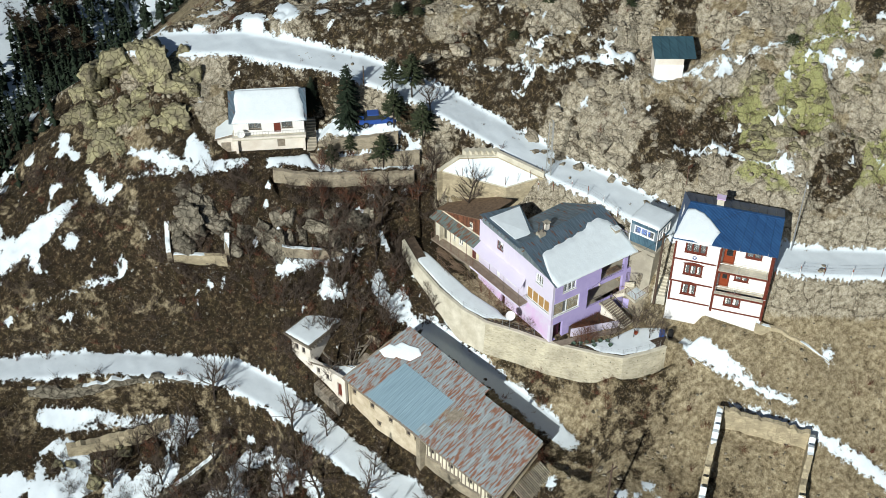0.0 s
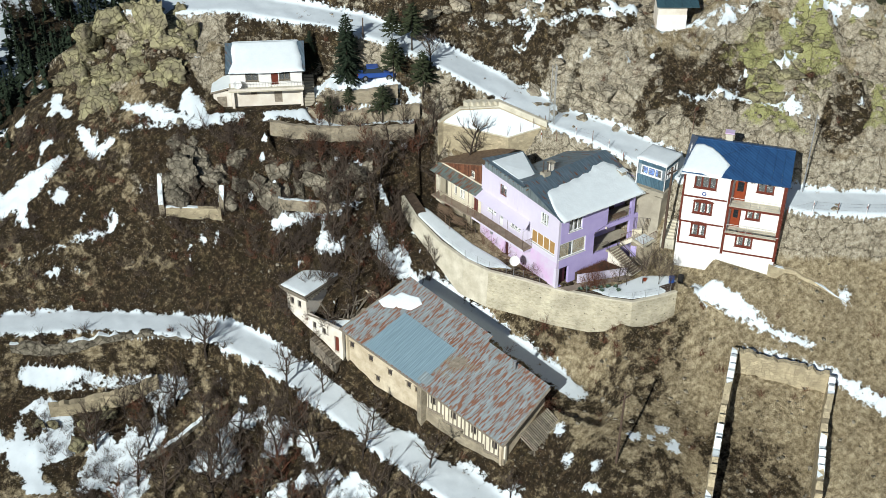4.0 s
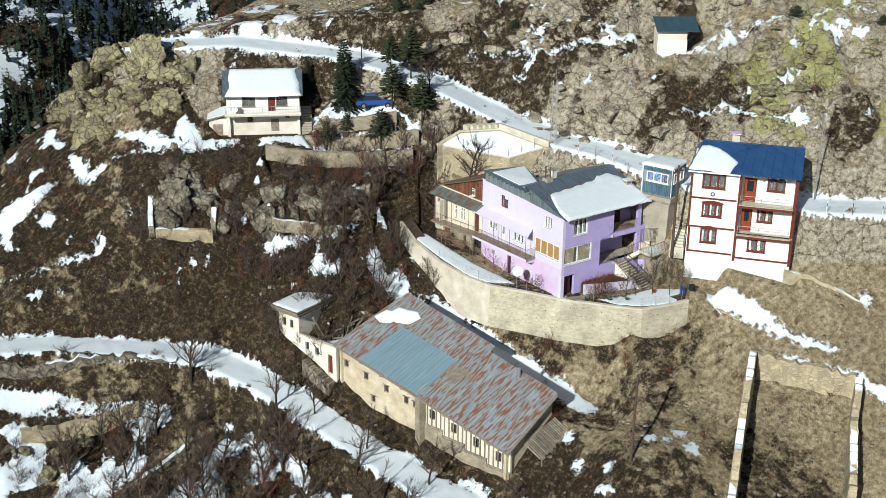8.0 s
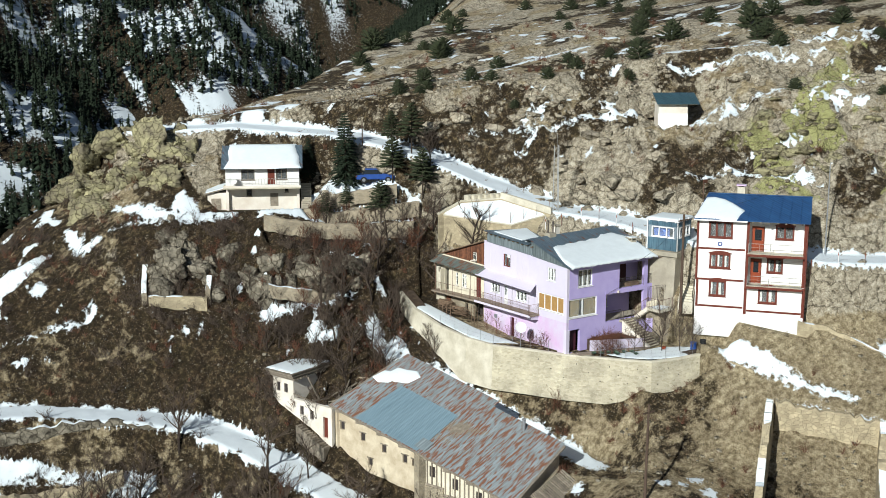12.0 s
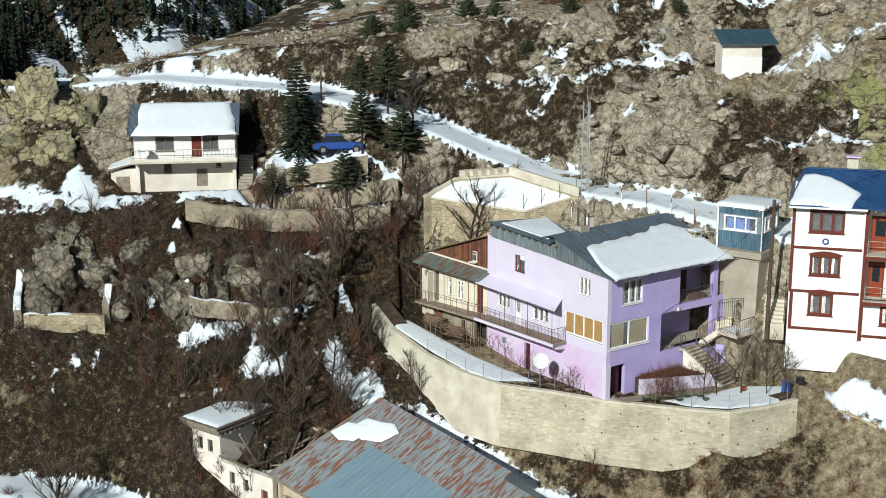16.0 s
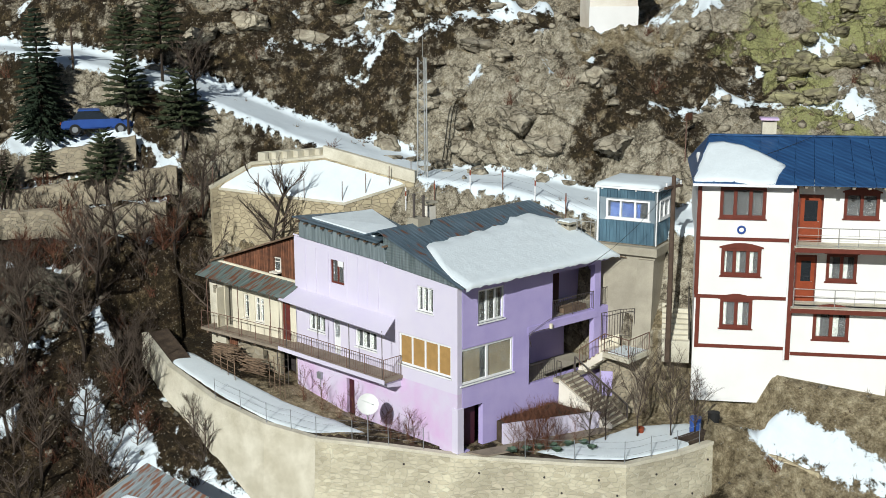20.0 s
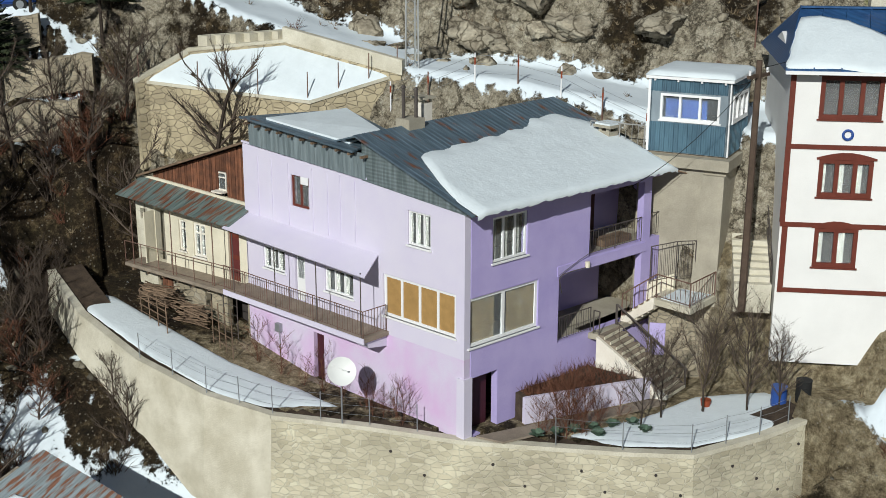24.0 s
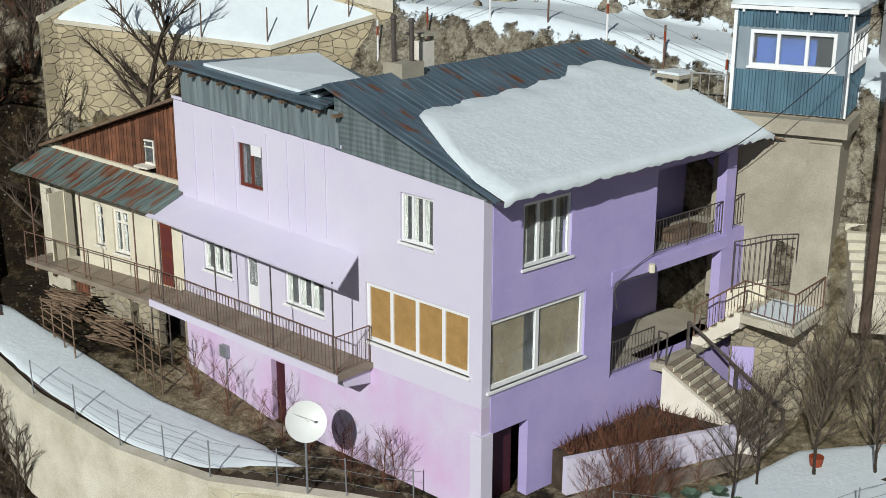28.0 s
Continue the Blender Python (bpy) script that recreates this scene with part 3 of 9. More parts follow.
def height(x, y):
    x, y = np.asarray(x, float), np.asarray(y, float)
    z = PLATE[-3] + PLATE[-2] * x + PLATE[-1] * y
    for (sx, sy, _), w in zip(SPOTS, PLATE):
        d2 = (x - sx) ** 2 + (y - sy) ** 2
        z = z + w * 0.5 * d2 * np.log(d2 + 1e-9)
    z = np.clip(z, -40, 60)
    z = z + (layered_noise(x * 0.23, y * 0.23, 4) - 0.5) * 1.5 + (layered_noise(x * 1.1 + 40, y * 1.1, 3) - 0.5) * 0.3
    # level stands cut for the houses and the stone platform
    d, _ = near_line(x, y, [(*p, 0.0) for p in PLATFORM + PLATFORM[:1]])
    z = np.minimum(z, np.where(inside(x, y, PLATFORM), platform_top(x, y) - 0.35, 6.8 + 1.3 * d))
    for (ox, oy, ux, uy), s0, s1, d0, d1, base, fall, soft in CUTS:
        s, d = (x - ox) * ux + (y - oy) * uy, -(x - ox) * uy + (y - oy) * ux
        away = np.hypot(np.maximum(np.maximum(s0 - s, s - s1), 0), np.maximum(np.maximum(d0 - d, d - d1), 0))
        z = np.minimum(z, base - fall * s + away * soft)
    d, _ = near_line(x, y, [(*p, 0.0) for p in BANK_FOOT + BANK_FOOT[:1]])
    z = np.minimum(z, np.where(inside(x, y, BANK_FOOT), 0.35, 0.35 + 2.4 * d))
    d, v = near_line(x, y, BARN_BACK)
    z = np.where((x - BARN_BACK[0][0]) * 18.0 + (y - BARN_BACK[0][1]) * 4.1 > -14, np.minimum(z, v - 3.3 + 1.3 * np.maximum(d - np.interp(v, [-5.1, -3.0, -1.0], [5.0, 4.6, 3.4]), 0)), z)
    for line, drop in TERRACE_STEPS:
        d, v = near_line(x, y, line)
        below = np.full(np.shape(x), False)
        for a, b in zip(line[:-1], line[1:]):
            below = below | (((b[0] - a[0]) * (y - a[1]) - (b[1] - a[1]) * (x - a[0]) < 0) & (np.minimum(a[0], b[0]) - 0.4 <= x) & (x <= np.maximum(a[0], b[0]) + 0.4))
        z = np.where(below, z - drop * smooth_step(2.4, 0.3, d), z + 0.25 * drop * smooth_step(1.6, 0.2, d))
    for line, half, soft in ((UPPER_ROAD, 1.9, 1.8), (LOWER_ROAD, 1.6, 1.8)):
        d, v = near_line(x, y, line)
        k = smooth_step(half + soft, half, d)
        z = z * (1 - k) + k * (v + (layered_noise(x * 0.8, y * 0.8, 2) - 0.5) * 0.12)
    d, v = near_line(x, y, TERRACE)
    within = inside(x, y, TERRACE_AREA)
    flat = 0.05 + np.clip((np.asarray(y) - 8) * 0.16, 0, 1.8) * (np.asarray(x) < 1)
    z = np.where(within & (d > 0.55), np.maximum(flat, 0), z)
    out = np.where(within, d <= 0.55, smooth_step(2.2, 0.4, d)) * (np.asarray(x) < 9.0)
    z = z * (1 - out) + out * np.minimum(z, v - 2.6 + 0.8 * smooth_step(12, 20, y) - 0.6 * smooth_step(3, 6, np.asarray(x)))
    return z


# ---- what lies on the land ----
# polylines (x, y, half width) along which snow lies
SNOW_LANES = [
    [(-72, 52, 1.9), (-52, 41.2, 1.8), (-37.9, 32.9, 1.7), (-30, 27.2, 1.6), (-25.2, 23.6, 2.2), (-22.6, 17.9, 1.7), (-20.4, 9.5, 1.8), (-18.7, 2, 1.9), (-16.4, -8, 1.9), (-13, -20, 1.9)],
    [(-44.5, 41.0, 0.0), (-38.0, 38.8, 0.05), (-33.2, 36.8, 0.3), (-28.7, 34.6, -0.05), (-21.7, 29.0, -0.12), (-17.5, 26.4, -0.1)],
    [(-24.7, 43.5, 0.35), (-22.5, 39.8, 0.7), (-20.0, 36.9, 0.6), (-15.3, 34.7, 0.35)], [(-26.2, 41.5, 0.2), (-23.1, 38.9, 0.3), (-20.5, 37.2, 0.15)],
    [(-42.5, 46.2, 1.2), (-38.2, 45.2, 1.5), (-34.5, 44.4, 1.1), (-31.6, 44.5, 0.2)],
]
SNOW_TRAILS = [
    [(-13.0, 32.6, 0.7), (-8.9, 30.0, 0.95), (-4.0, 27.2, 0.9), (-0.2, 23.9, 0.8)],
    [(-6.0, 29.8, 0.6), (-2.6, 27.3, 0.7), (0.8, 24.4, 0.7)], [(-7.1, 32.5, 0.6), (-4.3, 30.0, 0.7), (-0.3, 27.0, 0.65)], [(-1.9, 30.2, 0.6), (0.2, 27.8, 0.6), (2.2, 25.5, 0.5)],
    [(-16.7, 25.7, 0.5), (-13.5, 23.7, 0.45), (-9.1, 21.2, 0.3)],
]
SNOW_BANKS = [
    [(10.9, -9.4, 0.9), (11.6, -11.6, 0.9), (12.9, -14.4, 0.7), (13.7, -17.0, 0.45), (15.9, -20.2, 0.3)], [(11.0, -15.6, 0.3), (12.7, -18.3, 0.3), (15.5, -22.9, 0.45), (17.2, -26.2, 0.6), (19.0, -31.0, 0.7)],
    [(4.2, 30.5, 0.12), (7.7, 26.7, 0.18), (12.4, 22.4, 0.2), (16.6, 17.9, 0.25), (20.1, 15.3, 0.5), (22.6, 13.6, 1.1)], [(26.6, 8, 0.3), (28.9, 5.7, 0.4), (35.2, 1.8, 0.25), (42, -3, 0.2)],
    [(19.3, 3.3, 0.25), (22.4, 0.1, 0.35), (25.1, -4.2, 0.3), (26.9, -7.6, 0.15)], [(33.2, 20.2, 0.35), (38.9, 10.6, 0.3), (44.5, 3.4, 0.3), (56, -8, 0.3)], [(30.8, 16.2, 0.45), (39.4, 5.7, 0.4)],
    [(20.2, 37.5, 0.5), (26.3, 36.1, 0.5), (34, 33, 0.4)], [(12.0, 0.5, 0.9), (11.0, 5.0, 1.1), (9.4, 9.8, 1.1)], [(-6.2, 12.0, 1.1), (-4.2, 4.0, 1.2), (-2.6, -3.0, 1.2), (-2.2, -6.4, 0.9)], [(-44, 31.6, 0.9), (-37, 28.6, 1.1), (-32.4, 25.8, 1.2)],
]
SNOW_TRACKS = SNOW_LANES + SNOW_TRAILS + SNOW_BANKS
SNOW_PATCHES = [  # x, y, radius
    (-36.5, 44.2, 1.0), (-34, 41.5, 0.8), (-39.5, 46.5, 1.1), (-36, 35.2, 0.7), (-19.3, 38.3, 1.5), (-22.5, 40, 0.9), (-9, 18, 1.0), (-7.5, 15.9, 1.3), (-7.2, 14.2, 0.9), (-13.7, 20.9, 0.8),
    (-3.9, 1.4, 1.0), (-3.0, 0.0, 0.9), (-2.6, -1.8, 0.9), (-2.6, -3.4, 0.7), (-2.4, -6.2, 0.6), (-4.5, 11.6, 0.45), (-4.7, 9.6, 0.4),
]
SNOW_DRIFTS = [
    (-3.7, -15.7, 0.7), (-0.6, -16.3, 0.6), (-1.4, -18.6, 0.7), (-7.2, -9.5, 0.5), (-8.8, -12.3, 0.45), (-8.2, -15.4, 0.5), (-2.6, -16.8, 0.5),
    (-2.6, 45.0, 1.6), (-6.5, 46.2, 1.6), (0.1, 41.4, 0.9), (1.6, 43.8, 0.8), (-12, 48.5, 2.0), (-16, 50.5, 1.6), (23.4, 10.2, 0.9), (28, 5.2, 0.8), (20.5, -19.6, 0.7),
]
LIE = UPPER_ROAD[:1] + [(x, y, 2.4) for x, y, _ in UPPER_ROAD[1:]]
LIE[0] = (*LIE[0][:2], 2.1)


CREST = [(-60, 47, 12.0), (-27, 50, 17.0), (-14, 53, 18.2), (-4, 55, 19.2), (9.3, 62, 21.1), (20.4, 68.2, 24.0), (37.7, 77.7, 27.3), (60, 92, 31.0), (300, 240, 130)]


def over_crest(x, y):
    """True beyond the crest where the hill falls to the ravine."""
    return np.asarray(y) > np.interp(x, [p[0] for p in CREST], [p[1] for p in CREST])


def ravine(x, y):
    """How far a place lies up the opposite side of the ravine."""
    return -0.51 * np.asarray(x) + 0.86 * np.asarray(y) - 64


def gully_share(x, y):
    """How thick the brushwood stands: the gully beside the pink house and the slope to the old house."""
    z = height(x, y)
    gully = smooth_step(-30, -24, x) * smooth_step(3.0, -2.0, x - 0.12 * (y - 20)) * smooth_step(11, 14, y) * smooth_step(36, 31, y + 0.5 * x) * smooth_step(10.5, 8.5, z) * smooth_step(-9, -6, z)
    field = smooth_step(-20, -23, x) * smooth_step(31, 26, y) * smooth_step(-6, -8, z) * 0.35
    left = smooth_step(-24, -28, x) * smooth_step(28, 31, y) * smooth_step(58, 50, y) * 0.45
    return np.clip(np.maximum(np.maximum(gully, field), left) * (0.35 + 1.1 * layered_noise(x * 0.3 + 41, y * 0.3, 3)), 0, 1)


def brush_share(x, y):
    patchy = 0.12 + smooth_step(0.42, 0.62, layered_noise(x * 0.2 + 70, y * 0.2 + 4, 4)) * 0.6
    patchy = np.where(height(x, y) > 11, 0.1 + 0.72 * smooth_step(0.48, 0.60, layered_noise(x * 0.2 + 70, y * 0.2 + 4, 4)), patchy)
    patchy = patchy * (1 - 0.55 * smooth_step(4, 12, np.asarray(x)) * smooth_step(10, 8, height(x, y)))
    # low left slope: dark brush, whose tone also carries the shade there
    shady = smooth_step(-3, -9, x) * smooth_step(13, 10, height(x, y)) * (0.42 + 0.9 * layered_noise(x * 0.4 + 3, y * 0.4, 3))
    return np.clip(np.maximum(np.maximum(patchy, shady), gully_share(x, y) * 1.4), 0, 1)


def snow_cover(x, y):
    wob = (layered_noise(x * 0.75, y * 0.75, 5) - 0.5) * 2.0
    cover = np.full(np.shape(x), -1.0)
    for line in SNOW_TRACKS + [LIE]:
        d, half = near_line(x, y, line)
        cover = np.maximum(cover, half * 1.05 - 0.06 * smooth_step(0.55, 0.4, half) - d + wob * np.minimum(half * 0.45 + 0.12, 0.7))
    for px, py, r in SNOW_PATCHES + SNOW_DRIFTS:
        cover = np.maximum(cover, r - np.hypot(x - px, y - py) * (0.75 + 0.5 * layered_noise(x * 0.6 + px, y * 0.6, 2)) + wob * r * 0.55)
    field = smooth_step(-16, -21, x + 0.35 * y - 4) * smooth_step(-6.5, -9, height(x, y)) * (y < 30) * smooth_step(-110, -70, x) * smooth_step(-75, -36, y)
    cover = np.maximum(cover, (layered_noise(x * 0.42 + 5, y * 0.42, 6) - 0.525) * 6.0 * field - (1 - field) * 3)
    wood = smooth_step(-2, 8, ravine(x, y))
    cover = np.maximum(cover, (layered_noise(x * 0.16 + 3, y * 0.16, 6) - 0.50) * 8 * wood - (1 - wood) * 3)
    left = smooth_step(-22, -28, x) * (y > 36)
    cover = np.maximum(cover, (layered_noise(x * 0.55 + 11, y * 0.55, 6) - 0.64) * 6 * left - (1 - left) * 3)
    hill = smooth_step(11, 15, height(x, y)) * (np.hypot(x, y) < 110)
    cover = np.maximum(cover, (layered_noise(x * 0.50 + 31, y * 0.50 + 2, 5) - 0.70) * 6 * hill - (1 - hill) * 3)
    specks = gully_share(x, y)
    cover = np.maximum(cover, (layered_noise(x * 0.9 + 51, y * 0.9 + 2, 4) - 0.69) * 6 * specks - (1 - specks) * 3)
    return smooth_step(-0.75, 0.75, cover)


def ground_axis(lo, hi, fine_lo, fine_hi, step):
    fine = list(np.arange(fine_lo, fine_hi, step))
    below, above, v, k = [], [], fine_lo, step
    while v > lo:
        k *= 1.13
        v -= k
        below.append(v)
    v, k = fine[-1], step
    while v < hi:
        k *= 1.13
        v += k
        above.append(v)
    return np.array(below[::-1] + fine + above)


GX, GY = ground_axis(-900, 900, -46, 42, 0.3), ground_axis(-700, 1000, -30, 58, 0.3)
XX, YY = np.meshgrid(GX, GY, indexing="ij")


def far_land(x, y):
    """The wider slopes: the hill goes on rising behind, a wooded mountain stands across the ravine, the valley falls away in front."""
    r = np.hypot(x, y - 10)
    base = np.clip(0.40 * (0.72 * x + 0.55 * y), -60, 400) + (layered_noise(x * 0.02, y * 0.02, 4) - 0.5) * 0.25 * np.clip(r - 60, 0, 120)
    k = smooth_step(62, 100, r)
    z = height(x, y) * (1 - k) + base * k
    crags = smooth_step(10, 14, z) * smooth_step(70, 50, r)
    fold = 1 - 2 * np.abs(layered_noise(x * 0.33 + 5, y * 0.33 + 9, 4) - 0.5)
    near_road, _ = near_line(x, y, UPPER_ROAD)
    z = z + crags * (fold - 0.75) * 2.2 * smooth_step(2.5, 5.0, near_road)
    d, v = near_line(x, y, CREST)
    far_side = over_crest(x, y)
    z = np.where(far_side, np.minimum(z, v - 0.75 * d), np.minimum(z, v + 0.10 * d))
    s = ravine(x, y)
    mountain = -14 + 0.88 * np.clip(s, 0, 500) + (layered_noise(x * 0.022 + 8, y * 0.022, 5) - 0.5) * 1.0 * np.clip(s, 0, 60)
    return np.where(s > 0, np.maximum(z, mountain), z)


ZZ = far_land(XX, YY)
SNOW_LAYER = snow_cover(XX, YY)
STEEP = np.hypot(np.gradient(ZZ, GX, axis=0), np.gradient(ZZ, GY, axis=1))
SNOW_LAYER = SNOW_LAYER * smooth_step(2.1, 1.35, STEEP)
HOUSE_SPOT = inside(XX, YY, [(0.3, 0.3), (9.3, 0), (9.3, 9), (0.6, 19)])
ROCKY = np.clip(smooth_step(9, 14, ZZ) * (0.25 + 0.75 * smooth_step(0.40, 0.54, layered_noise(XX * 0.22 + 3, YY * 0.22 + 8, 4))), 0, 1)
ROCKY = np.maximum(ROCKY, smooth_step(0.9, 1.5, STEEP) * (0.25 + 0.75 * smooth_step(2, 6, ZZ)))
ROCKY = np.maximum(ROCKY, smooth_step(0.56, 0.68, layered_noise(XX * 0.3 + 50, YY * 0.3, 4)) * (0.3 + 0.4 * smooth_step(7, 11, ZZ)))
LICHEN = smooth_step(17, 24, XX) * smooth_step(8, -1, YY) * smooth_step(11, 14, ZZ) * smooth_step(0.48, 0.58, layered_noise(XX * 0.25 + 9, YY * 0.25 + 1, 3))
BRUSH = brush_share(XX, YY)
# mountain ground takes the dark brush colour to imitate a face in shade
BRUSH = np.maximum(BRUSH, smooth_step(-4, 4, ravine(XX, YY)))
PATHWAY = np.minimum(smooth_step(9.5, 8.5, XX), 1) * inside(XX, YY, TERRACE_AREA)


def ground_material():
    m = bpy.data.materials.new("winter_hillside")
    m.use_nodes = True
    t = m.node_tree
    b = t.nodes["Principled BSDF"]
    b.inputs["Roughness"].default_value = 0.9
    b.inputs["Specular IOR Level"].default_value = 0.2
    where = t.nodes.new("ShaderNodeTexCoord")

    def noise_at(scale, detail=6, rough=0.6):
        n = t.nodes.new("ShaderNodeTexNoise")
        n.inputs["Scale"].default_value, n.inputs["Detail"].default_value, n.inputs["Roughness"].default_value = scale, detail, rough
        t.links.new(where.outputs["Object"], n.inputs["Vector"])
        return n

    def ramp_of(socket, stops):
        r = t.nodes.new("ShaderNodeValToRGB")
        while len(r.color_ramp.elements) < len(stops):
            r.color_ramp.elements.new(0.5)
        for e, (p, c) in zip(r.color_ramp.elements, stops):
            e.position, e.color = p, (*c, 1)
        t.links.new(socket, r.inputs["Fac"])
        return r.outputs["Color"]

    def layer(name):
        a = t.nodes.new("ShaderNodeAttribute")
        a.attribute_name = name
        return a.outputs["Fac"]

    def blend(a, c, fac, how="MIX"):
        x = t.nodes.new("ShaderNodeMix")
        x.data_type, x.blend_type = "RGBA", how
        t.links.new(a, x.inputs[6])
        t.links.new(c, x.inputs[7])
        if isinstance(fac, float):
            x.inputs["Factor"].default_value = fac
        else:
            t.links.new(fac, x.inputs["Factor"])
        return x.outputs[2]

    def sharpen(mask, grain, lo, hi, push=0.5):
        add = t.nodes.new("ShaderNodeMath")
        add.operation = "MULTIPLY_ADD"
        add.inputs[1].default_value = push
        t.links.new(grain, add.inputs[0])
        t.links.new(mask, add.inputs[2])
        span = t.nodes.new("ShaderNodeMapRange")
        span.inputs[1].default_value, span.inputs[2].default_value = lo, hi
        t.links.new(add.outputs[0], span.inputs[0])
        return span.outputs[0]

    patch = noise_at(0.8, 10, 0.72)
    fine, mid, wide = noise_at(9.0, 8, 0.8), noise_at(1.9, 10, 0.75), noise_at(0.22, 6)
    stones = t.nodes.new("ShaderNodeTexVoronoi")
    stones.inputs["Scale"].default_value = 4.2
    t.links.new(where.outputs["Object"], stones.inputs["Vector"])
    grass = ramp_of(mid.outputs["Fac"], [(0.33, (0.085, 0.066, 0.040)), (0.48, (0.28, 0.235, 0.155)), (0.64, (0.54, 0.48, 0.35))])
    grass = blend(grass, ramp_of(fine.outputs["Fac"], [(0.30, (0.16, 0.15, 0.14)), (0.7, (0.9, 0.88, 0.84))]), 0.85, "OVERLAY")
    grass = blend(grass, ramp_of(wide.outputs["Fac"], [(0.35, (0.32, 0.29, 0.25)), (0.65, (0.66, 0.64, 0.60))]), 0.5, "OVERLAY")
    # dark brown brush; its near-black end also paints the shadow between twigs
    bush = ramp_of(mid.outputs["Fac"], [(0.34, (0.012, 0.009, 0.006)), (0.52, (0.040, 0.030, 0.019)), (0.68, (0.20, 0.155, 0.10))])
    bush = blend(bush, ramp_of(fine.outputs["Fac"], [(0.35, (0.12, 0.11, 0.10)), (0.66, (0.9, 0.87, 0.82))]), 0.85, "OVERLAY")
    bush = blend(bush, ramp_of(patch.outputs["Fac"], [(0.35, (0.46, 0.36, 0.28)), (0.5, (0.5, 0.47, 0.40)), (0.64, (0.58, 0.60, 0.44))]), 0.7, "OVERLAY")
    stone = ramp_of(mid.outputs["Fac"], [(0.34, (0.11, 0.09, 0.064)), (0.48, (0.40, 0.355, 0.27)), (0.66, (0.65, 0.60, 0.49))])
    stone = blend(stone, ramp_of(fine.outputs["Fac"], [(0.34, (0.22, 0.21, 0.20)), (0.64, (0.8, 0.79, 0.77))]), 0.85, "OVERLAY")
    moss = ramp_of(fine.outputs["Fac"], [(0.34, (0.22, 0.20, 0.09)), (0.60, (0.50, 0.51, 0.22))])
    bent = t.nodes.new("ShaderNodeMix")
    bent.data_type = "VECTOR"
    bent.inputs["Factor"].default_value = 0.055
    t.links.new(where.outputs["Object"], bent.inputs[4])
    bend_by = t.nodes.new("ShaderNodeVectorMath")
    bend_by.operation = "SCALE"
    bend_by.inputs["Scale"].default_value = 22.0
    t.links.new(mid.outputs["Color"], bend_by.inputs[0])
    t.links.new(bend_by.outputs[0], bent.inputs[5])
    seams = None
    for scale, width in ((0.42, 0.035), (1.15, 0.05)):
        split = t.nodes.new("ShaderNodeTexVoronoi")
        split.feature = "DISTANCE_TO_EDGE"
        split.inputs["Scale"].default_value = scale
        t.links.new(bent.outputs[1], split.inputs["Vector"])
        line = ramp_of(split.outputs["Distance"], [(0.0, (0.10, 0.085, 0.065)), (width, (1, 1, 1))])
        seams = line if seams is None else blend(seams, line, 0.75, "MULTIPLY")
    stone = blend(stone, seams, 0.9, "MULTIPLY")
    moss = blend(moss, seams, 0.9, "MULTIPLY")
    base = blend(grass, stone, sharpen(layer("rocky"), mid.outputs["Fac"], 0.62, 0.9))
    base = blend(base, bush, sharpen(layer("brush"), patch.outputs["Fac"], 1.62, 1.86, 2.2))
    base = blend(base, moss, sharpen(layer("lichen"), patch.outputs["Fac"], 1.45, 1.75, 1.7))
    pebble = t.nodes.new("ShaderNodeMapRange")
    pebble.inputs[1].default_value, pebble.inputs[2].default_value, pebble.inputs[3].default_value, pebble.inputs[4].default_value = 0.10, 0.2, 0.8, 0.0
    t.links.new(stones.outputs["Distance"], pebble.inputs[0])
    base = blend(base, ramp_of(wide.outputs["Fac"], [(0.3, (0.27, 0.235, 0.18)), (0.7, (0.47, 0.42, 0.33))]), pebble.outputs[0])
    white = ramp_of(mid.outputs["Fac"], [(0.3, (0.64, 0.71, 0.755)), (0.7, (0.71, 0.775, 0.815))])
    snow_mask = sharpen(layer("snow"), mid.outputs["Fac"], 1.66, 1.80, 2.4)
    dust = t.nodes.new("ShaderNodeMath")
    dust.operation = "MULTIPLY_ADD"
    dust.inputs[1].default_value = 0.5
    t.links.new(wide.outputs["Fac"], dust.inputs[0])
    t.links.new(fine.outputs["Fac"], dust.inputs[2])
    half = t.nodes.new("ShaderNodeMath")
    half.operation = "MULTIPLY"
    half.inputs[1].default_value = 0.5
    t.links.new(layer("brush"), half.inputs[0])
    flecks = sharpen(half.outputs[0], dust.outputs[0], 1.40, 1.46, 1.0)
    crumbs = t.nodes.new("ShaderNodeMath")
    crumbs.operation = "MAXIMUM"
    t.links.new(flecks, crumbs.inputs[0])
    t.links.new(snow_mask, crumbs.inputs[1])
    t.links.new(blend(base, white, crumbs.outputs[0]), b.inputs["Base Color"])
    rise = t.nodes.new("ShaderNodeBump")
    rise.inputs["Strength"].default_value, rise.inputs["Distance"].default_value = 1.0, 0.22
    rough_mix = t.nodes.new("ShaderNodeMath")
    rough_mix.operation = "ADD"
    t.links.new(fine.outputs["Fac"], rough_mix.inputs[0])
    t.links.new(mid.outputs["Fac"], rough_mix.inputs[1])
    calm = t.nodes.new("ShaderNodeMix")
    t.links.new(snow_mask, calm.inputs["Factor"])
    t.links.new(rough_mix.outputs[0], calm.inputs[2])
    calm.inputs[3].default_value = 1.15
    t.links.new(calm.outputs[0], rise.inputs["Height"])
    t.links.new(rise.outputs["Normal"], b.inputs["Normal"])
    return m


GROUND_SKIN = ground_material()


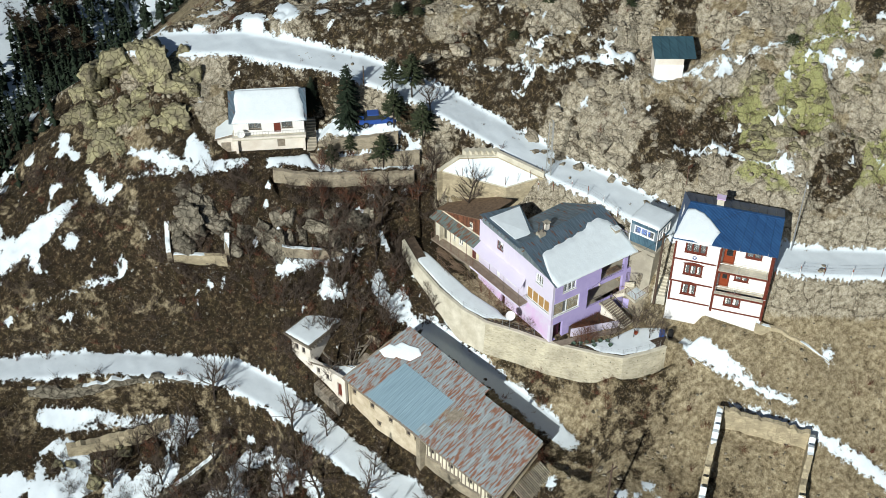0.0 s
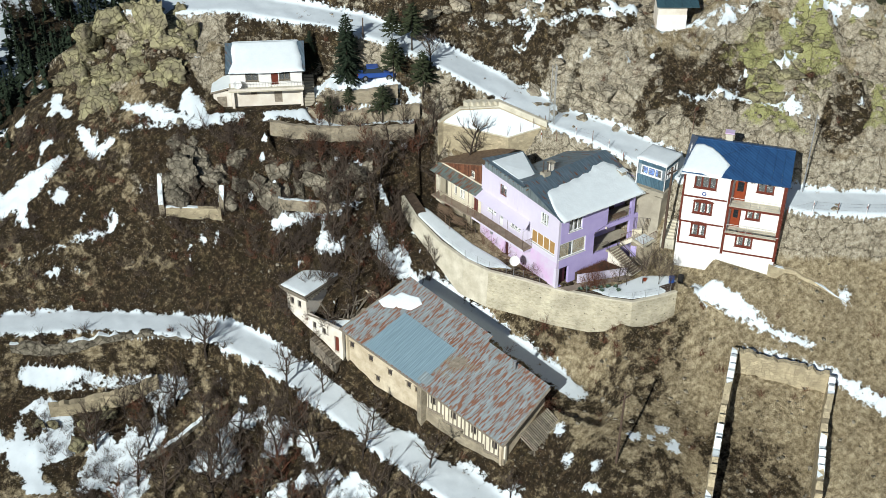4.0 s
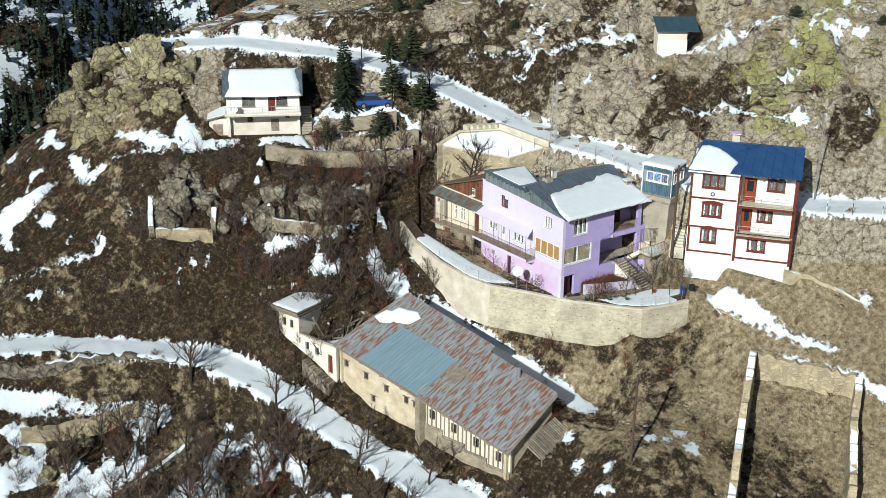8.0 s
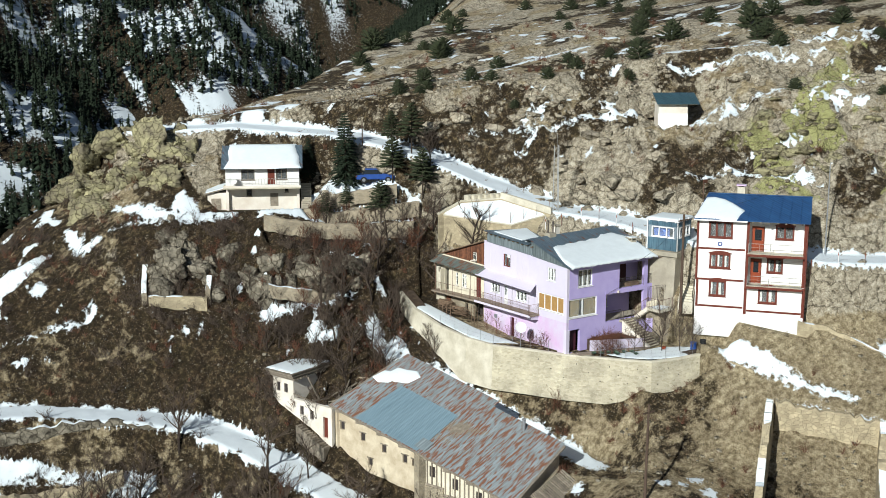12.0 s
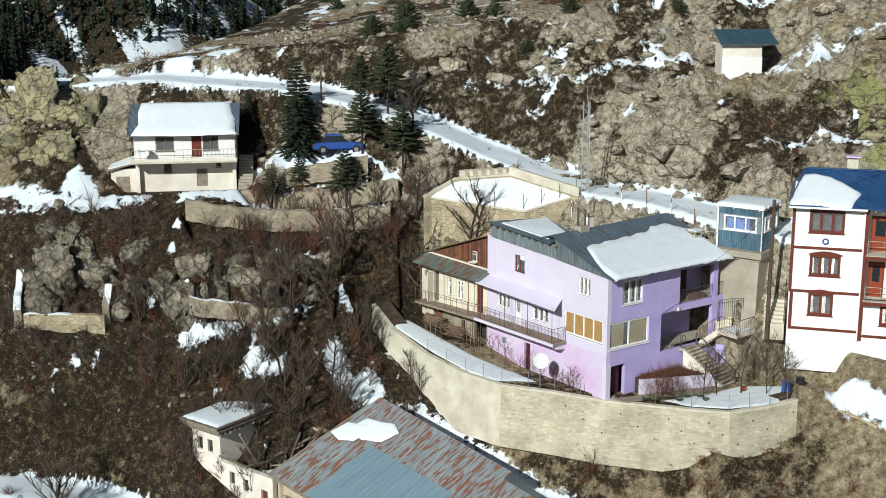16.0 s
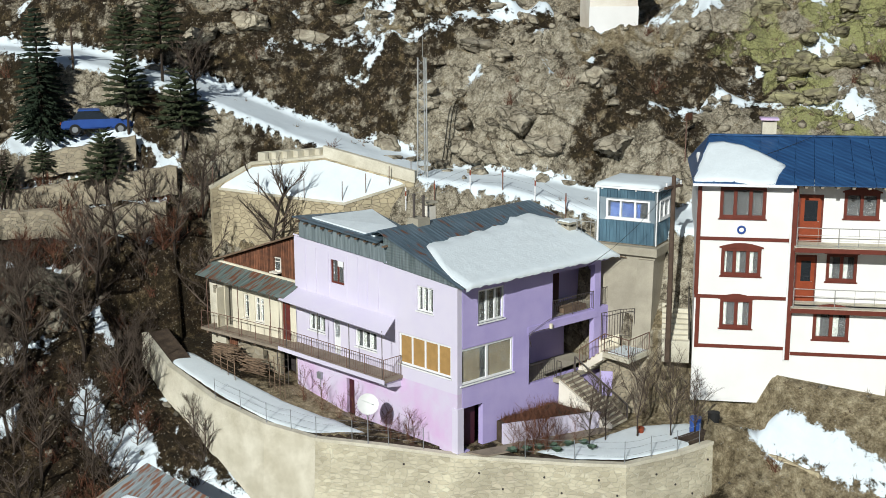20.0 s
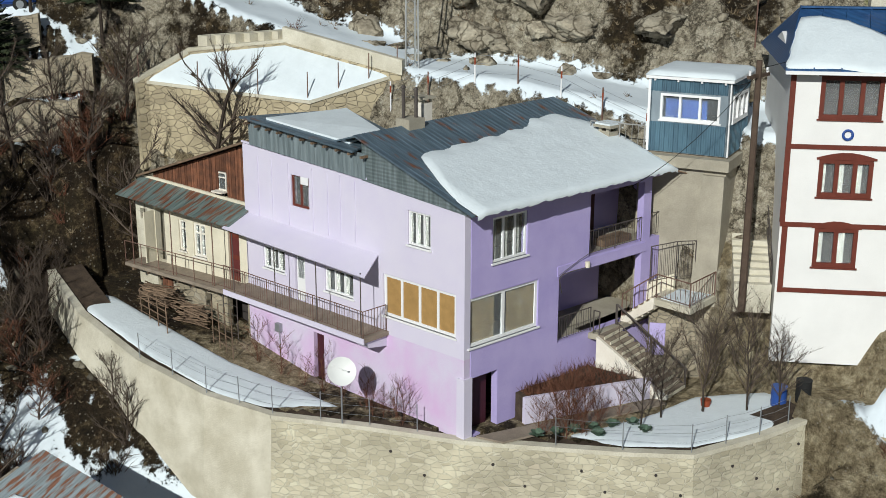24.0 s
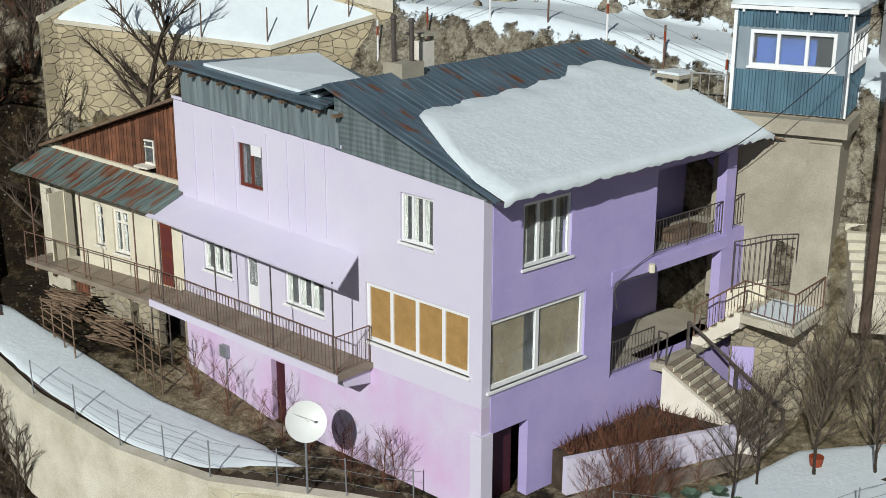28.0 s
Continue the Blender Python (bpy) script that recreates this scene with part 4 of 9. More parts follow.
def build_ground():
    nx, ny = XX.shape
    mesh = bpy.data.meshes.new("ground")
    verts = np.stack([XX, YY, ZZ + 0.05 * SNOW_LAYER], -1).reshape(-1, 3)
    i = np.arange(nx * ny).reshape(nx, ny)
    faces = np.stack([i[:-1, :-1], i[1:, :-1], i[1:, 1:], i[:-1, 1:]], -1).reshape(-1, 4)
    mesh.vertices.add(len(verts))
    mesh.vertices.foreach_set("co", verts.astype(np.float32).ravel())
    mesh.loops.add(faces.size)
    mesh.loops.foreach_set("vertex_index", faces.astype(np.int32).ravel())
    mesh.polygons.add(len(faces))
    mesh.polygons.foreach_set("loop_start", np.arange(0, faces.size, 4, dtype=np.int32))
    mesh.update(calc_edges=True)
    for name, values in (("snow", SNOW_LAYER * (1 - HOUSE_SPOT)), ("rocky", ROCKY), ("lichen", LICHEN), ("brush", BRUSH)):
        mesh.attributes.new(name, "FLOAT", "POINT").data.foreach_set("value", np.ascontiguousarray(values, np.float32).ravel())
    mesh.polygons.foreach_set("use_smooth", np.ones(len(faces), bool))
    mesh.materials.append(GROUND_SKIN)
    return tagged(new("ground", mesh), "steep winter hillside of dry grass, bare rock and melting snow", "ground", kind="structure")


ground = build_ground()


def top(x, y):
    return float(far_land(np.array([x]), np.array([y]))[0])


# ---- the pink house on its terrace ----
pink = thing("pink_house", "painted three-storey house in pink and violet tones with snowy metal roof", "house")
LEFT, RIGHT = Face(0, 11.9, 0, -1), Face(0, 0, 1, -0.07)
AX, AY = -0.75, 18.7
ANNEX = Face(AX, AY, -AX, 11.9 - AY)
ANNEX_LONG = math.hypot(AX, 11.9 - AY)


def pink_walls():
    holes = [(2.93, 3.97, 6.78, 8.05), (9.22, 10.32, 6.5, 7.73), (7.95, 11.5, 3.6, 5.17), (1.06, 2.4, 3.95, 4.85), (3.0, 3.6, 3.02, 4.95), (4.75, 6.34, 3.8, 4.75), (4.0, 4.6, 0.0, 1.95)]
    bm = LEFT.wall(0, 11.9, 2.9, 8.0, holes, 0.3)
    for s0, s1, z0, z1 in ((0.0, 7.2, 8.43, 8.8), (7.2, 11.9, 8.0, 8.43)):
        hi, lo = (z1, z0) if s0 == 0 else (8.43, 8.02)
        solid([LEFT.at(s0, 0, 8.0), LEFT.at(s1, 0, 8.0), LEFT.at(s1, 0.3, 8.0), LEFT.at(s0, 0.3, 8.0),
               LEFT.at(s0, 0, hi), LEFT.at(s1, 0, lo), LEFT.at(s1, 0.3, lo), LEFT.at(s0, 0.3, hi)], bm)
    part("wall", bm, PINK, pink, "pale pink painted front wall")
    part("wall", LEFT.wall(0, 11.9, -0.6, 2.9, holes, 0.3), PINK_DEEP, pink, "deeper pink ground-floor wall with stains")
    open_right = [(0.22, 3.62, 3.28, 5.05), (1.3, 3.0, 6.1, 7.7), (0.35, 1.62, 0.0, 2.15), (6.3, 9.4, 5.35, 7.7), (9.85, 11.3, 5.4, 7.8), (4.7, 9.4, 2.35, 4.9)]
    part("wall", RIGHT.wall(0.31, 11.3, -0.3, 8.02, open_right, 0.3), PURPLE, pink, "violet side wall, deeper in tone than the front")
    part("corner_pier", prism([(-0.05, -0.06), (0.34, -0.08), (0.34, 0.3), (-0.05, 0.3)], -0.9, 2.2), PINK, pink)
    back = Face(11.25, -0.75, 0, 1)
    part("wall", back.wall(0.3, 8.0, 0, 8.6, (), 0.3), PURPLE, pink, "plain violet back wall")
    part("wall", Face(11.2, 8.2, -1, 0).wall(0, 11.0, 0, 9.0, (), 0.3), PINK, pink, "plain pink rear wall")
    for z in (2.2, 5.2):
        part("floor_slab", RIGHT.box(0.35, 11.25, 0.31, 7.5, z, z + 0.14), CONCRETE, pink)
    for s0, s1, z0, z1, deep in ((4.4, 9.75, 2.34, 5.2, 2.4), (6.0, 11.2, 5.34, 8.0, 2.2)):
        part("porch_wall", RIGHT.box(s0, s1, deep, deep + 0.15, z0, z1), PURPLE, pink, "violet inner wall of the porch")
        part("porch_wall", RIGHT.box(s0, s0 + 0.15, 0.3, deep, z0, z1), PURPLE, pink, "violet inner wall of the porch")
    window(Face(*RIGHT.at(0, 2.28, 0)[:2], 1, -0.07), 5.9, 6.9, 3.1, 4.4, pink, 2, FRAME, None, sill=True)
    part("door", RIGHT.box(8.2, 9.0, 2.12, 2.2, 5.34, 7.4), DARK_DOOR, pink, "dark balcony door")
    # added dark sheets: the unlit rooms' shade put into their colour
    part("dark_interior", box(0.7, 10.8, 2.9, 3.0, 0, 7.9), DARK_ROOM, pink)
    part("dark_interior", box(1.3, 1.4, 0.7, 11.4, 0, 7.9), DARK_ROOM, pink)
    # thin joints of the upper cladding
    for s in (0.9, 1.75, 2.75, 4.15, 5.0, 5.7, 6.5):
        part("cladding_batten", LEFT.box(s, s + 0.035, -0.025, 0, 6.0, 8.4), PINK, pink)
    part("eave_board", sheet([LEFT.at(0, -0.05, 8.84), LEFT.at(7.2, -0.05, 8.47), LEFT.at(7.2, -0.05, 8.55), LEFT.at(0, -0.05, 8.92)], 0.05), PINK, pink)


def pink_openings():
    window(LEFT, 2.93, 3.97, 6.78, 8.05, pink, 2, RED_WOOD, None, 0.09, False, label="dark brown two-leaf window with a torn sheet")
    part("torn_sheet", LEFT.box(3.47, 3.9, 0.02, 0.035, 7.7, 8.0), FRAME, pink)
    window(LEFT, 9.22, 10.32, 6.5, 7.73, pink, 3, FRAME, CURTAIN)
    window(LEFT, 7.95, 11.5, 3.6, 5.17, pink, 4, FRAME, BLIND, 0.11, label="wide white window with amber blinds")
    window(LEFT, 1.06, 2.4, 3.95, 4.85, pink, 3, FRAME, CURTAIN)
    window(LEFT, 4.75, 6.34, 3.8, 4.75, pink, 3, FRAME, CURTAIN)
    door = part("balcony_door", LEFT.box(3.03, 3.57, 0.08, 0.14, 3.04, 4.93), FRAME, pink, "white plastic balcony door with glass")
    part("pane", LEFT.box(3.14, 3.46, 0.06, 0.085, 3.95, 4.8), GLASS, door)
    door = part("entrance_door", LEFT.box(4.03, 4.57, 0.16, 0.22, 0.0, 1.93), DARK_DOOR, pink, "dark maroon metal door set in a deep reveal")
    part("handle", LEFT.box(4.44, 4.48, 0.1, 0.16, 0.95, 1.1), STEEL, door)
    part("doorstep", LEFT.box(3.9, 4.8, -0.35, 0, -0.1, 0.06), PAVING, pink)
    part("meter_box", LEFT.box(1.8, 2.1, -0.16, 0, 1.45, 1.8), STEEL, pink, "small grey meter box")
    part("meter_pipe", bar(LEFT.at(1.95, -0.04, 0.1), LEFT.at(1.95, -0.04, 1.45), 0.02, 5), STEEL, pink)
    window(RIGHT, 0.22, 3.62, 3.28, 5.05, pink, 2, FRAME, None, 0.12, label="large white two-pane window with brown curtains")
    part("curtain", RIGHT.box(0.4, 1.5, 0.118, 0.13, 3.4, 4.9), material("brown_curtain", (0.34, 0.25, 0.13), 0.9, vary=0.35, scale=3), pink)
    part("curtain", RIGHT.box(2.1, 3.5, 0.118, 0.13, 3.4, 4.9), bpy.data.materials["brown_curtain"], pink)
    window(RIGHT, 1.3, 3.0, 6.1, 7.7, pink, 3, FRAME, CURTAIN, 0.09)
    part("cellar_door", RIGHT.box(0.75, 1.5, 0.45, 0.5, 0.0, 1.95), DARK_DOOR, pink, "half-open dark cellar door")
    part("canopy", sheet([LEFT.at(0.1, -1.25, 5.62), LEFT.at(8.3, -1.25, 5.36), LEFT.at(7.7, 0, 5.82), LEFT.at(0.1, 0, 6.02)], 0.05), PINK, pink, "pale pink sloping canopy over the balcony")
    slab = part("balcony_slab", sheet([LEFT.at(0, -1.22, 3.04), LEFT.at(8.2, -1.22, 3.04), LEFT.at(8.2, 0, 3.04), LEFT.at(0, 0, 3.04)], 0.16), PAVING, pink, "thin concrete balcony slab with pink edge")
    part("slab_edge", LEFT.box(-0.02, 8.22, -1.26, -1.22, 2.84, 3.05), PINK, slab)
    part("bracket", solid([LEFT.at(7.5, -0.9, 2.6), LEFT.at(8.1, -0.9, 2.6), LEFT.at(8.1, 0, 2.45), LEFT.at(7.5, 0, 2.45), LEFT.at(7.5, -1.0, 2.88), LEFT.at(8.1, -1.0, 2.88), LEFT.at(8.1, 0, 2.88), LEFT.at(7.5, 0, 2.88)]), PINK, slab)
    railing([LEFT.at(s, -1.18, 3.04) for s in (0, 1.35, 2.7, 4.05, 5.4, 6.75, 8.12)] + [LEFT.at(8.12, -0.05, 3.04)], pink, 1.0, RUST_RAIL, 0.13, 0.011, "balcony_railing")
    for s in (0.6, 3.2, 5.6, 8.0):
        part("canopy_post", bar(LEFT.at(s, -1.16, 3.04), LEFT.at(s, -1.16, 5.45), 0.022, 5), RAIL, pink)


def pink_roof():
    ridge0, ridge1 = (-0.36, 5.0, 10.08), (11.0, 5.0, 10.16)
    eave0, eave1 = (-0.42, -0.72, 8.2), (10.35, -1.42, 8.2)
    main = part("roof", sheet([eave0, eave1, ridge1, ridge0], 0.06), GREY_BLUE_ROOF, pink, "grey-blue ribbed metal roof plane")
    e0, e1, r0, r1 = (Vector(v) for v in (eave0, eave1, ridge0, ridge1))
    n = (e1 - e0).cross(r0 - e0).normalized()
    for k in range(1, 44):
        a, b = e0.lerp(e1, k / 44), r0.lerp(r1, k / 44)
        part("seam", bar(a + n * 0.004, b + n * 0.004, 0.016, 4), GREY_BLUE_ROOF, main)
    part("roof", sheet([(-0.2, 5.0, 10.06), (11.0, 5.0, 10.15), (11.3, 8.8, 8.95), (0.2, 8.8, 8.95)], 0.06), GREY_BLUE_ROOF, pink, "rear metal roof plane")
    part("roof", sheet([(-0.4, 11.5, 9.95), (-0.42, 5.0, 9.52), (2.2, 5.6, 9.72), (4.2, 10.4, 9.8)], 0.07), GREY_BLUE_ROOF, pink, "flat rear roof over the cladding")
    part("roof_snow", sheet([(0.05, 10.4, 9.98), (0.1, 5.7, 9.68), (1.9, 6.0, 9.84), (3.9, 10.1, 9.92)], 0.12), SNOW, pink, "smooth snow on the rear roof")
    # the snow field on the main plane, with a ragged upper edge
    rng = random.Random(3)
    bm = bmesh.new()
    cols, rows = 60, 18
    grid = {}
    for i in range(cols + 1):
        u = 0.015 + 0.98 * i / cols
        start = 0.0
        reach = float(np.interp(u, [0, 0.05, 0.11, 0.2, 0.45, 0.69, 0.73, 0.87, 0.93, 1.0], [0.03, 0.34, 0.64, 0.67, 0.69, 0.73, 0.80, 0.79, 0.68, 0.35]))
        reach += 0.012 * math.sin(u * 47) + 0.015 * rng.random()
        reach = min(reach, 0.97)
        for j in range(rows + 1):
            v = start - 0.015 + (reach + 0.015) * j / rows
            p = e0.lerp(e1, u).lerp(r0.lerp(r1, u), v)
            rise = 0.16 * min(1, (rows - j) / 2.5) * min(1, i / 2, (cols - i) / 2) + 0.015 * rng.random()
            if j == 0:
                rise *= 0.75
            grid[i, j] = bm.verts.new(p + n * (0.004 + rise))
    for i in range(cols):
        for j in range(rows):
            bm.faces.new([grid[i, j], grid[i + 1, j], grid[i + 1, j + 1], grid[i, j + 1]])
    rim = [bm.verts.new(grid[i, 0].co - n * (0.1 + 0.12 * rng.random()) - Vector((0, 0.02, 0))) for i in range(cols + 1)]
    for i in range(cols):
        bm.faces.new([rim[i], rim[i + 1], grid[i + 1, 0], grid[i, 0]])
    snow = part("roof_snow", bm, SNOW, pink, "thick smooth snow blanket with a ragged edge")
    for p in snow.data.polygons:
        p.use_smooth = True
    # gable siding and grey boards above the front wall
    part("gable_siding", solid([LEFT.at(6.95, -0.03, 8.42), LEFT.at(12.0, -0.03, 8.02), LEFT.at(12.0, 0.02, 8.02), LEFT.at(6.95, 0.02, 8.42),
                                LEFT.at(6.95, -0.03, 10.0), LEFT.at(12.0, -0.03, 8.36), LEFT.at(12.0, 0.02, 8.36), LEFT.at(6.95, 0.02, 10.0)]), ZINC_H, pink, "ribbed zinc siding of the gable")
    cuts = [0.55 + 0.39 * k for k in range(18)]
    for k, (a, b) in enumerate(zip(cuts[:-1], cuts[1:])):
        za, zb = 8.86 - 0.055 * a, 9.86 - 0.065 * a
        part("zinc_board", solid([LEFT.at(a, -0.08 - 0.02 * (k % 2), za), LEFT.at(b - 0.012, -0.08, za - 0.02), LEFT.at(b - 0.012, -0.03, za - 0.02), LEFT.at(a, -0.03, za),
                                  LEFT.at(a, -0.10 - 0.02 * (k % 2), zb), LEFT.at(b - 0.012, -0.10, zb - 0.025), LEFT.at(b - 0.012, -0.03, zb - 0.025), LEFT.at(a, -0.03, zb)]), ZINC, pink)
    for k in range(11):
        s = 0.6 + k * 0.66
        part("rafter_end", LEFT.box(s, s + 0.09, -0.36, 0.2, 9.68 - 0.055 * s, 9.76 - 0.055 * s), WOOD, pink)
    # chimneys and flues
    stack = part("chimney", box(2.0, 2.8, 4.6, 5.3, 9.7, 10.35), CONCRETE, pink, "low rendered chimney with two flues")
    for x, y, h in ((2.2, 5.1, 11.45), (2.6, 4.85, 11.35)):
        flue = part("flue", bar((x, y, 10.1), (x, y, h), 0.065, 8), RAIL, stack)
        part("cowl", bar((x, y, h), (x, y, h + 0.1), 0.11, 8, r2=0.05), RAIL, flue)
    stack = part("chimney", box(3.25, 3.7, 5.1, 5.55, 9.7, 10.75), OLD_WHITE, pink, "white chimney with a slab cap")
    part("cap", box(3.15, 3.8, 5.0, 5.65, 10.9, 10.98), CONCRETE, stack)
    for x in (3.3, 3.65):
        for y in (5.15, 5.5):
            part("cap_leg", box(x - 0.04, x + 0.04, y - 0.04, y + 0.04, 10.74, 10.91), CONCRETE, stack)
    stack = part("chimney", prism([(9.5, 1.2), (10.05, 1.15), (10.1, 1.7), (9.55, 1.75)], 8.6, 9.35), CONCRETE, pink, "squat concrete chimney with a snowy cap")
    part("cap", prism([(9.35, 1.05), (10.2, 1.0), (10.25, 1.85), (9.4, 1.9)], 9.5, 9.6), CONCRETE, stack)
    part("cap_snow", prism([(9.4, 1.1), (10.15, 1.05), (10.2, 1.8), (9.45, 1.85)], 9.6, 9.67), SNOW, stack)
    for x, y in ((9.58, 1.28), (9.98, 1.24), (10.02, 1.62), (9.62, 1.66)):
        part("cap_leg", box(x - 0.07, x + 0.07, y - 0.07, y + 0.07, 9.34, 9.51), CONCRETE, stack)
    # side lean-to eave beyond the violet wall
    part("side_eave", sheet([(10.2, -1.4, 8.18), (12.0, -2.3, 7.5), (12.0, 1.2, 7.6), (10.2, 2.5, 8.5)], 0.05), WOOD, pink, "dark sagging side eave")
    part("downpipe", bar((11.55, -1.0, 3.2), (11.55, -1.0, 7.6), 0.05, 6), PALE_RAIL, pink)


def pink_porch():
    for s0, s1, z in ((6.3, 9.4, 5.35), (9.85, 11.3, 5.4)):
        railing([RIGHT.at(s0, 0.06, z), RIGHT.at((s0 + s1) / 2, 0.06, z), RIGHT.at(s1, 0.06, z)], pink, 0.95, RAIL, 0.13, 0.012, "balcony_railing")
    railing([RIGHT.at(4.72, 0.06, 2.35), RIGHT.at(6.6, 0.06, 2.35)], pink, 0.95, RAIL, 0.13, 0.012, "porch_railing")
    part("balcony_planks", RIGHT.box(7.6, 9.2, 0.4, 0.95, 5.36, 5.62), WOOD, pink, "stacked planks on the balcony")
    part("porch_lamp", bar(RIGHT.at(6.1, -0.12, 5.0), RIGHT.at(6.1, -0.12, 5.22), 0.09, 8), CREAM, pink, "round cream porch lamp")
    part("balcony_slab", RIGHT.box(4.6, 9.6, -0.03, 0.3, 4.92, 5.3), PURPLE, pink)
    part("cable", cord([RIGHT.at(u, -0.1, w) for u, w in ((4.75, 4.3), (4.6, 4.85), (4.75, 5.0), (5.4, 5.02), (6.1, 5.0))], 0.02), RAIL, pink)
    part("cable", cord([RIGHT.at(u, -0.1, w) for u, w in ((4.6, 5.0), (5.6, 5.35), (6.6, 5.62))], 0.014), RAIL, pink)


pink_walls()
pink_openings()
pink_roof()
pink_porch()


# the older annex on the same balcony line
annex = thing("annex", "cream plastered annex with a rusty awning and board gable", "house")


def build_annex():
    L = ANNEX_LONG
    holes = [(1.25, 1.85, 2.95, 5.3), (2.75, 3.2, 3.7, 5.05), (3.65, 4.4, 3.6, 5.05), (5.75, 6.4, 2.95, 5.05)]
    part("wall", ANNEX.wall(1.2, L, 2.8, 5.85, holes, 0.3), CREAM, annex, "cream plastered upper wall")
    part("wall", ANNEX.wall(0, 1.2, -0.4, 5.6, [(0.3, 0.55, 4.7, 5.15)], 0.9), PALE_CONCRETE, annex, "pale rendered end pier")
    part("wall", ANNEX.wall(1.2, L, -0.3, 2.8, [(1.4, 2.2, 1.4, 2.4), (4.2, 4.6, 1.3, 2.1), (L - 1.3, L - 0.1, 0.1, 2.4)], 0.3), RUBBLE_WALL, annex, "rough stone ground floor")
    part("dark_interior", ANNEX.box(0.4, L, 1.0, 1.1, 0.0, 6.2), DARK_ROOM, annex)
    window(ANNEX, 2.75, 3.2, 3.7, 5.05, annex, 1, OLD_WHITE, CURTAIN, 0.09, cross=True)
    window(ANNEX, 3.65, 4.4, 3.6, 5.05, annex, 2, OLD_WHITE, CURTAIN, 0.10, cross=True)
    part("door", ANNEX.box(5.75, 6.4, 0.1, 0.16, 2.95, 5.03), RED_WOOD, annex, "brown panelled door")
    for z in (3.15, 4.05):
        part("door_panel", ANNEX.box(5.83, 6.32, 0.085, 0.1, z, z + 0.7), BROWN_TRIM, annex)
    part("open_door", ANNEX.box(1.16, 1.22, -0.55, 0.0, 2.95, 5.2), CREAM, annex, "tan door leaf standing open")
    for k in range(5):
        part("plank", ANNEX.box(1.42 + 0.16 * k, 1.56 + 0.16 * k, 0.06, 0.1, 1.3 + 0.07 * (k % 2), 2.35), RED_BOARDS, annex)
    slab = part("balcony_slab", sheet([ANNEX.at(0.3, -1.0, 2.95), ANNEX.at(L + 0.1, -1.2, 2.96), ANNEX.at(L + 0.1, 0, 2.96), ANNEX.at(0.3, 0, 2.95)], 0.14), PAVING, annex, "sagging balcony deck")
    for k in range(7):
        part("joist", ANNEX.box(0.7 + k * 0.95, 0.8 + k * 0.95, -0.95, 0.0, 2.66, 2.8), WOOD, slab)
    railing([ANNEX.at(s, -0.98, 2.97) for s in (0.35, 1.4, 2.5, 3.6, 4.7, 5.8, L)], annex, 0.95, RUST_RAIL, 1.2, 0.011, "balcony_railing")
    awn = part("awning", sheet([ANNEX.at(0.1, -1.1, 5.95), ANNEX.at(L + 0.25, -1.15, 5.66), ANNEX.at(L + 0.2, 0.25, 6.2), ANNEX.at(0.3, 0.25, 6.55)], 0.05), AWNING, annex, "rust-streaked tin awning")
    for k in range(1, 20):
        s = 0.2 + k * L / 20
        part("seam", bar(ANNEX.at(s, -1.1, 5.965 - 0.0145 * k), ANNEX.at(s, 0.25, 6.56 - 0.0178 * k), 0.014, 4), AWNING, awn)
    part("ledge", solid([ANNEX.at(0.3, 0.18, 6.4), ANNEX.at(L, 0.18, 6.06), ANNEX.at(L, 0.3, 6.06), ANNEX.at(0.3, 0.3, 6.4), ANNEX.at(0.3, 0.18, 6.62), ANNEX.at(L, 0.18, 6.3), ANNEX.at(L, 0.3, 6.3), ANNEX.at(0.3, 0.3, 6.62)]), CREAM, annex)
    n = 46
    for k in range(n):
        s0, s1 = 1.0 + (L - 1.0) * k / n, 1.0 + (L - 1.0) * (k + 1) / n - 0.012
        rise = 6.75 + 1.95 * (s0 - 1.0) / (L - 1.0)
        if 5.0 < s0 < 5.5:
            part("board", ANNEX.box(s0, s1, 0.26, 0.30, 7.4, rise), RED_BOARDS, annex)
            continue
        part("board", ANNEX.box(s0, s1, 0.26 + 0.012 * (k % 3), 0.31, 6.2, rise), RED_BOARDS, annex)
    window(ANNEX, 5.0, 5.5, 6.6, 7.35, annex, 1, OLD_WHITE, None, 0.05, True, 0.28, cross=True)
    part("roof", sheet([ANNEX.at(0.2, -0.05, 6.6), ANNEX.at(0.2, 5.0, 6.6), ANNEX.at(L, 5.0, 8.85), ANNEX.at(L, -0.05, 8.85)][::-1], 0.09), WOOD, annex, "dark tarred roof edge")
    for k in range(3):
        part("prop", bar(ANNEX.at(0.9 + 2.5 * k, -0.98, 2.95), ANNEX.at(0.9 + 2.5 * k, -0.98, 5.75), 0.025, 5), RUST_RAIL, annex)
    ladder_side = ANNEX_LONG - 1.0
    for s in (ladder_side, ladder_side + 0.8):
        part("ladder_rail", bar(ANNEX.at(s, -0.5, 0.1), ANNEX.at(s, -0.5, 2.8), 0.025, 5), RAIL, annex)
    for k in range(6):
        part("ladder_rung", bar(ANNEX.at(ladder_side, -0.5, 0.5 + k * 0.4), ANNEX.at(ladder_side + 0.8, -0.5, 0.5 + k * 0.4), 0.016, 4), RAIL, annex)


build_annex()


# ---- terrace wall, garden, steps ----
terrace_wall = thing("terrace_wall", "tall mortared stone terrace wall with a smooth rendered stretch", "retaining wall", kind="structure")


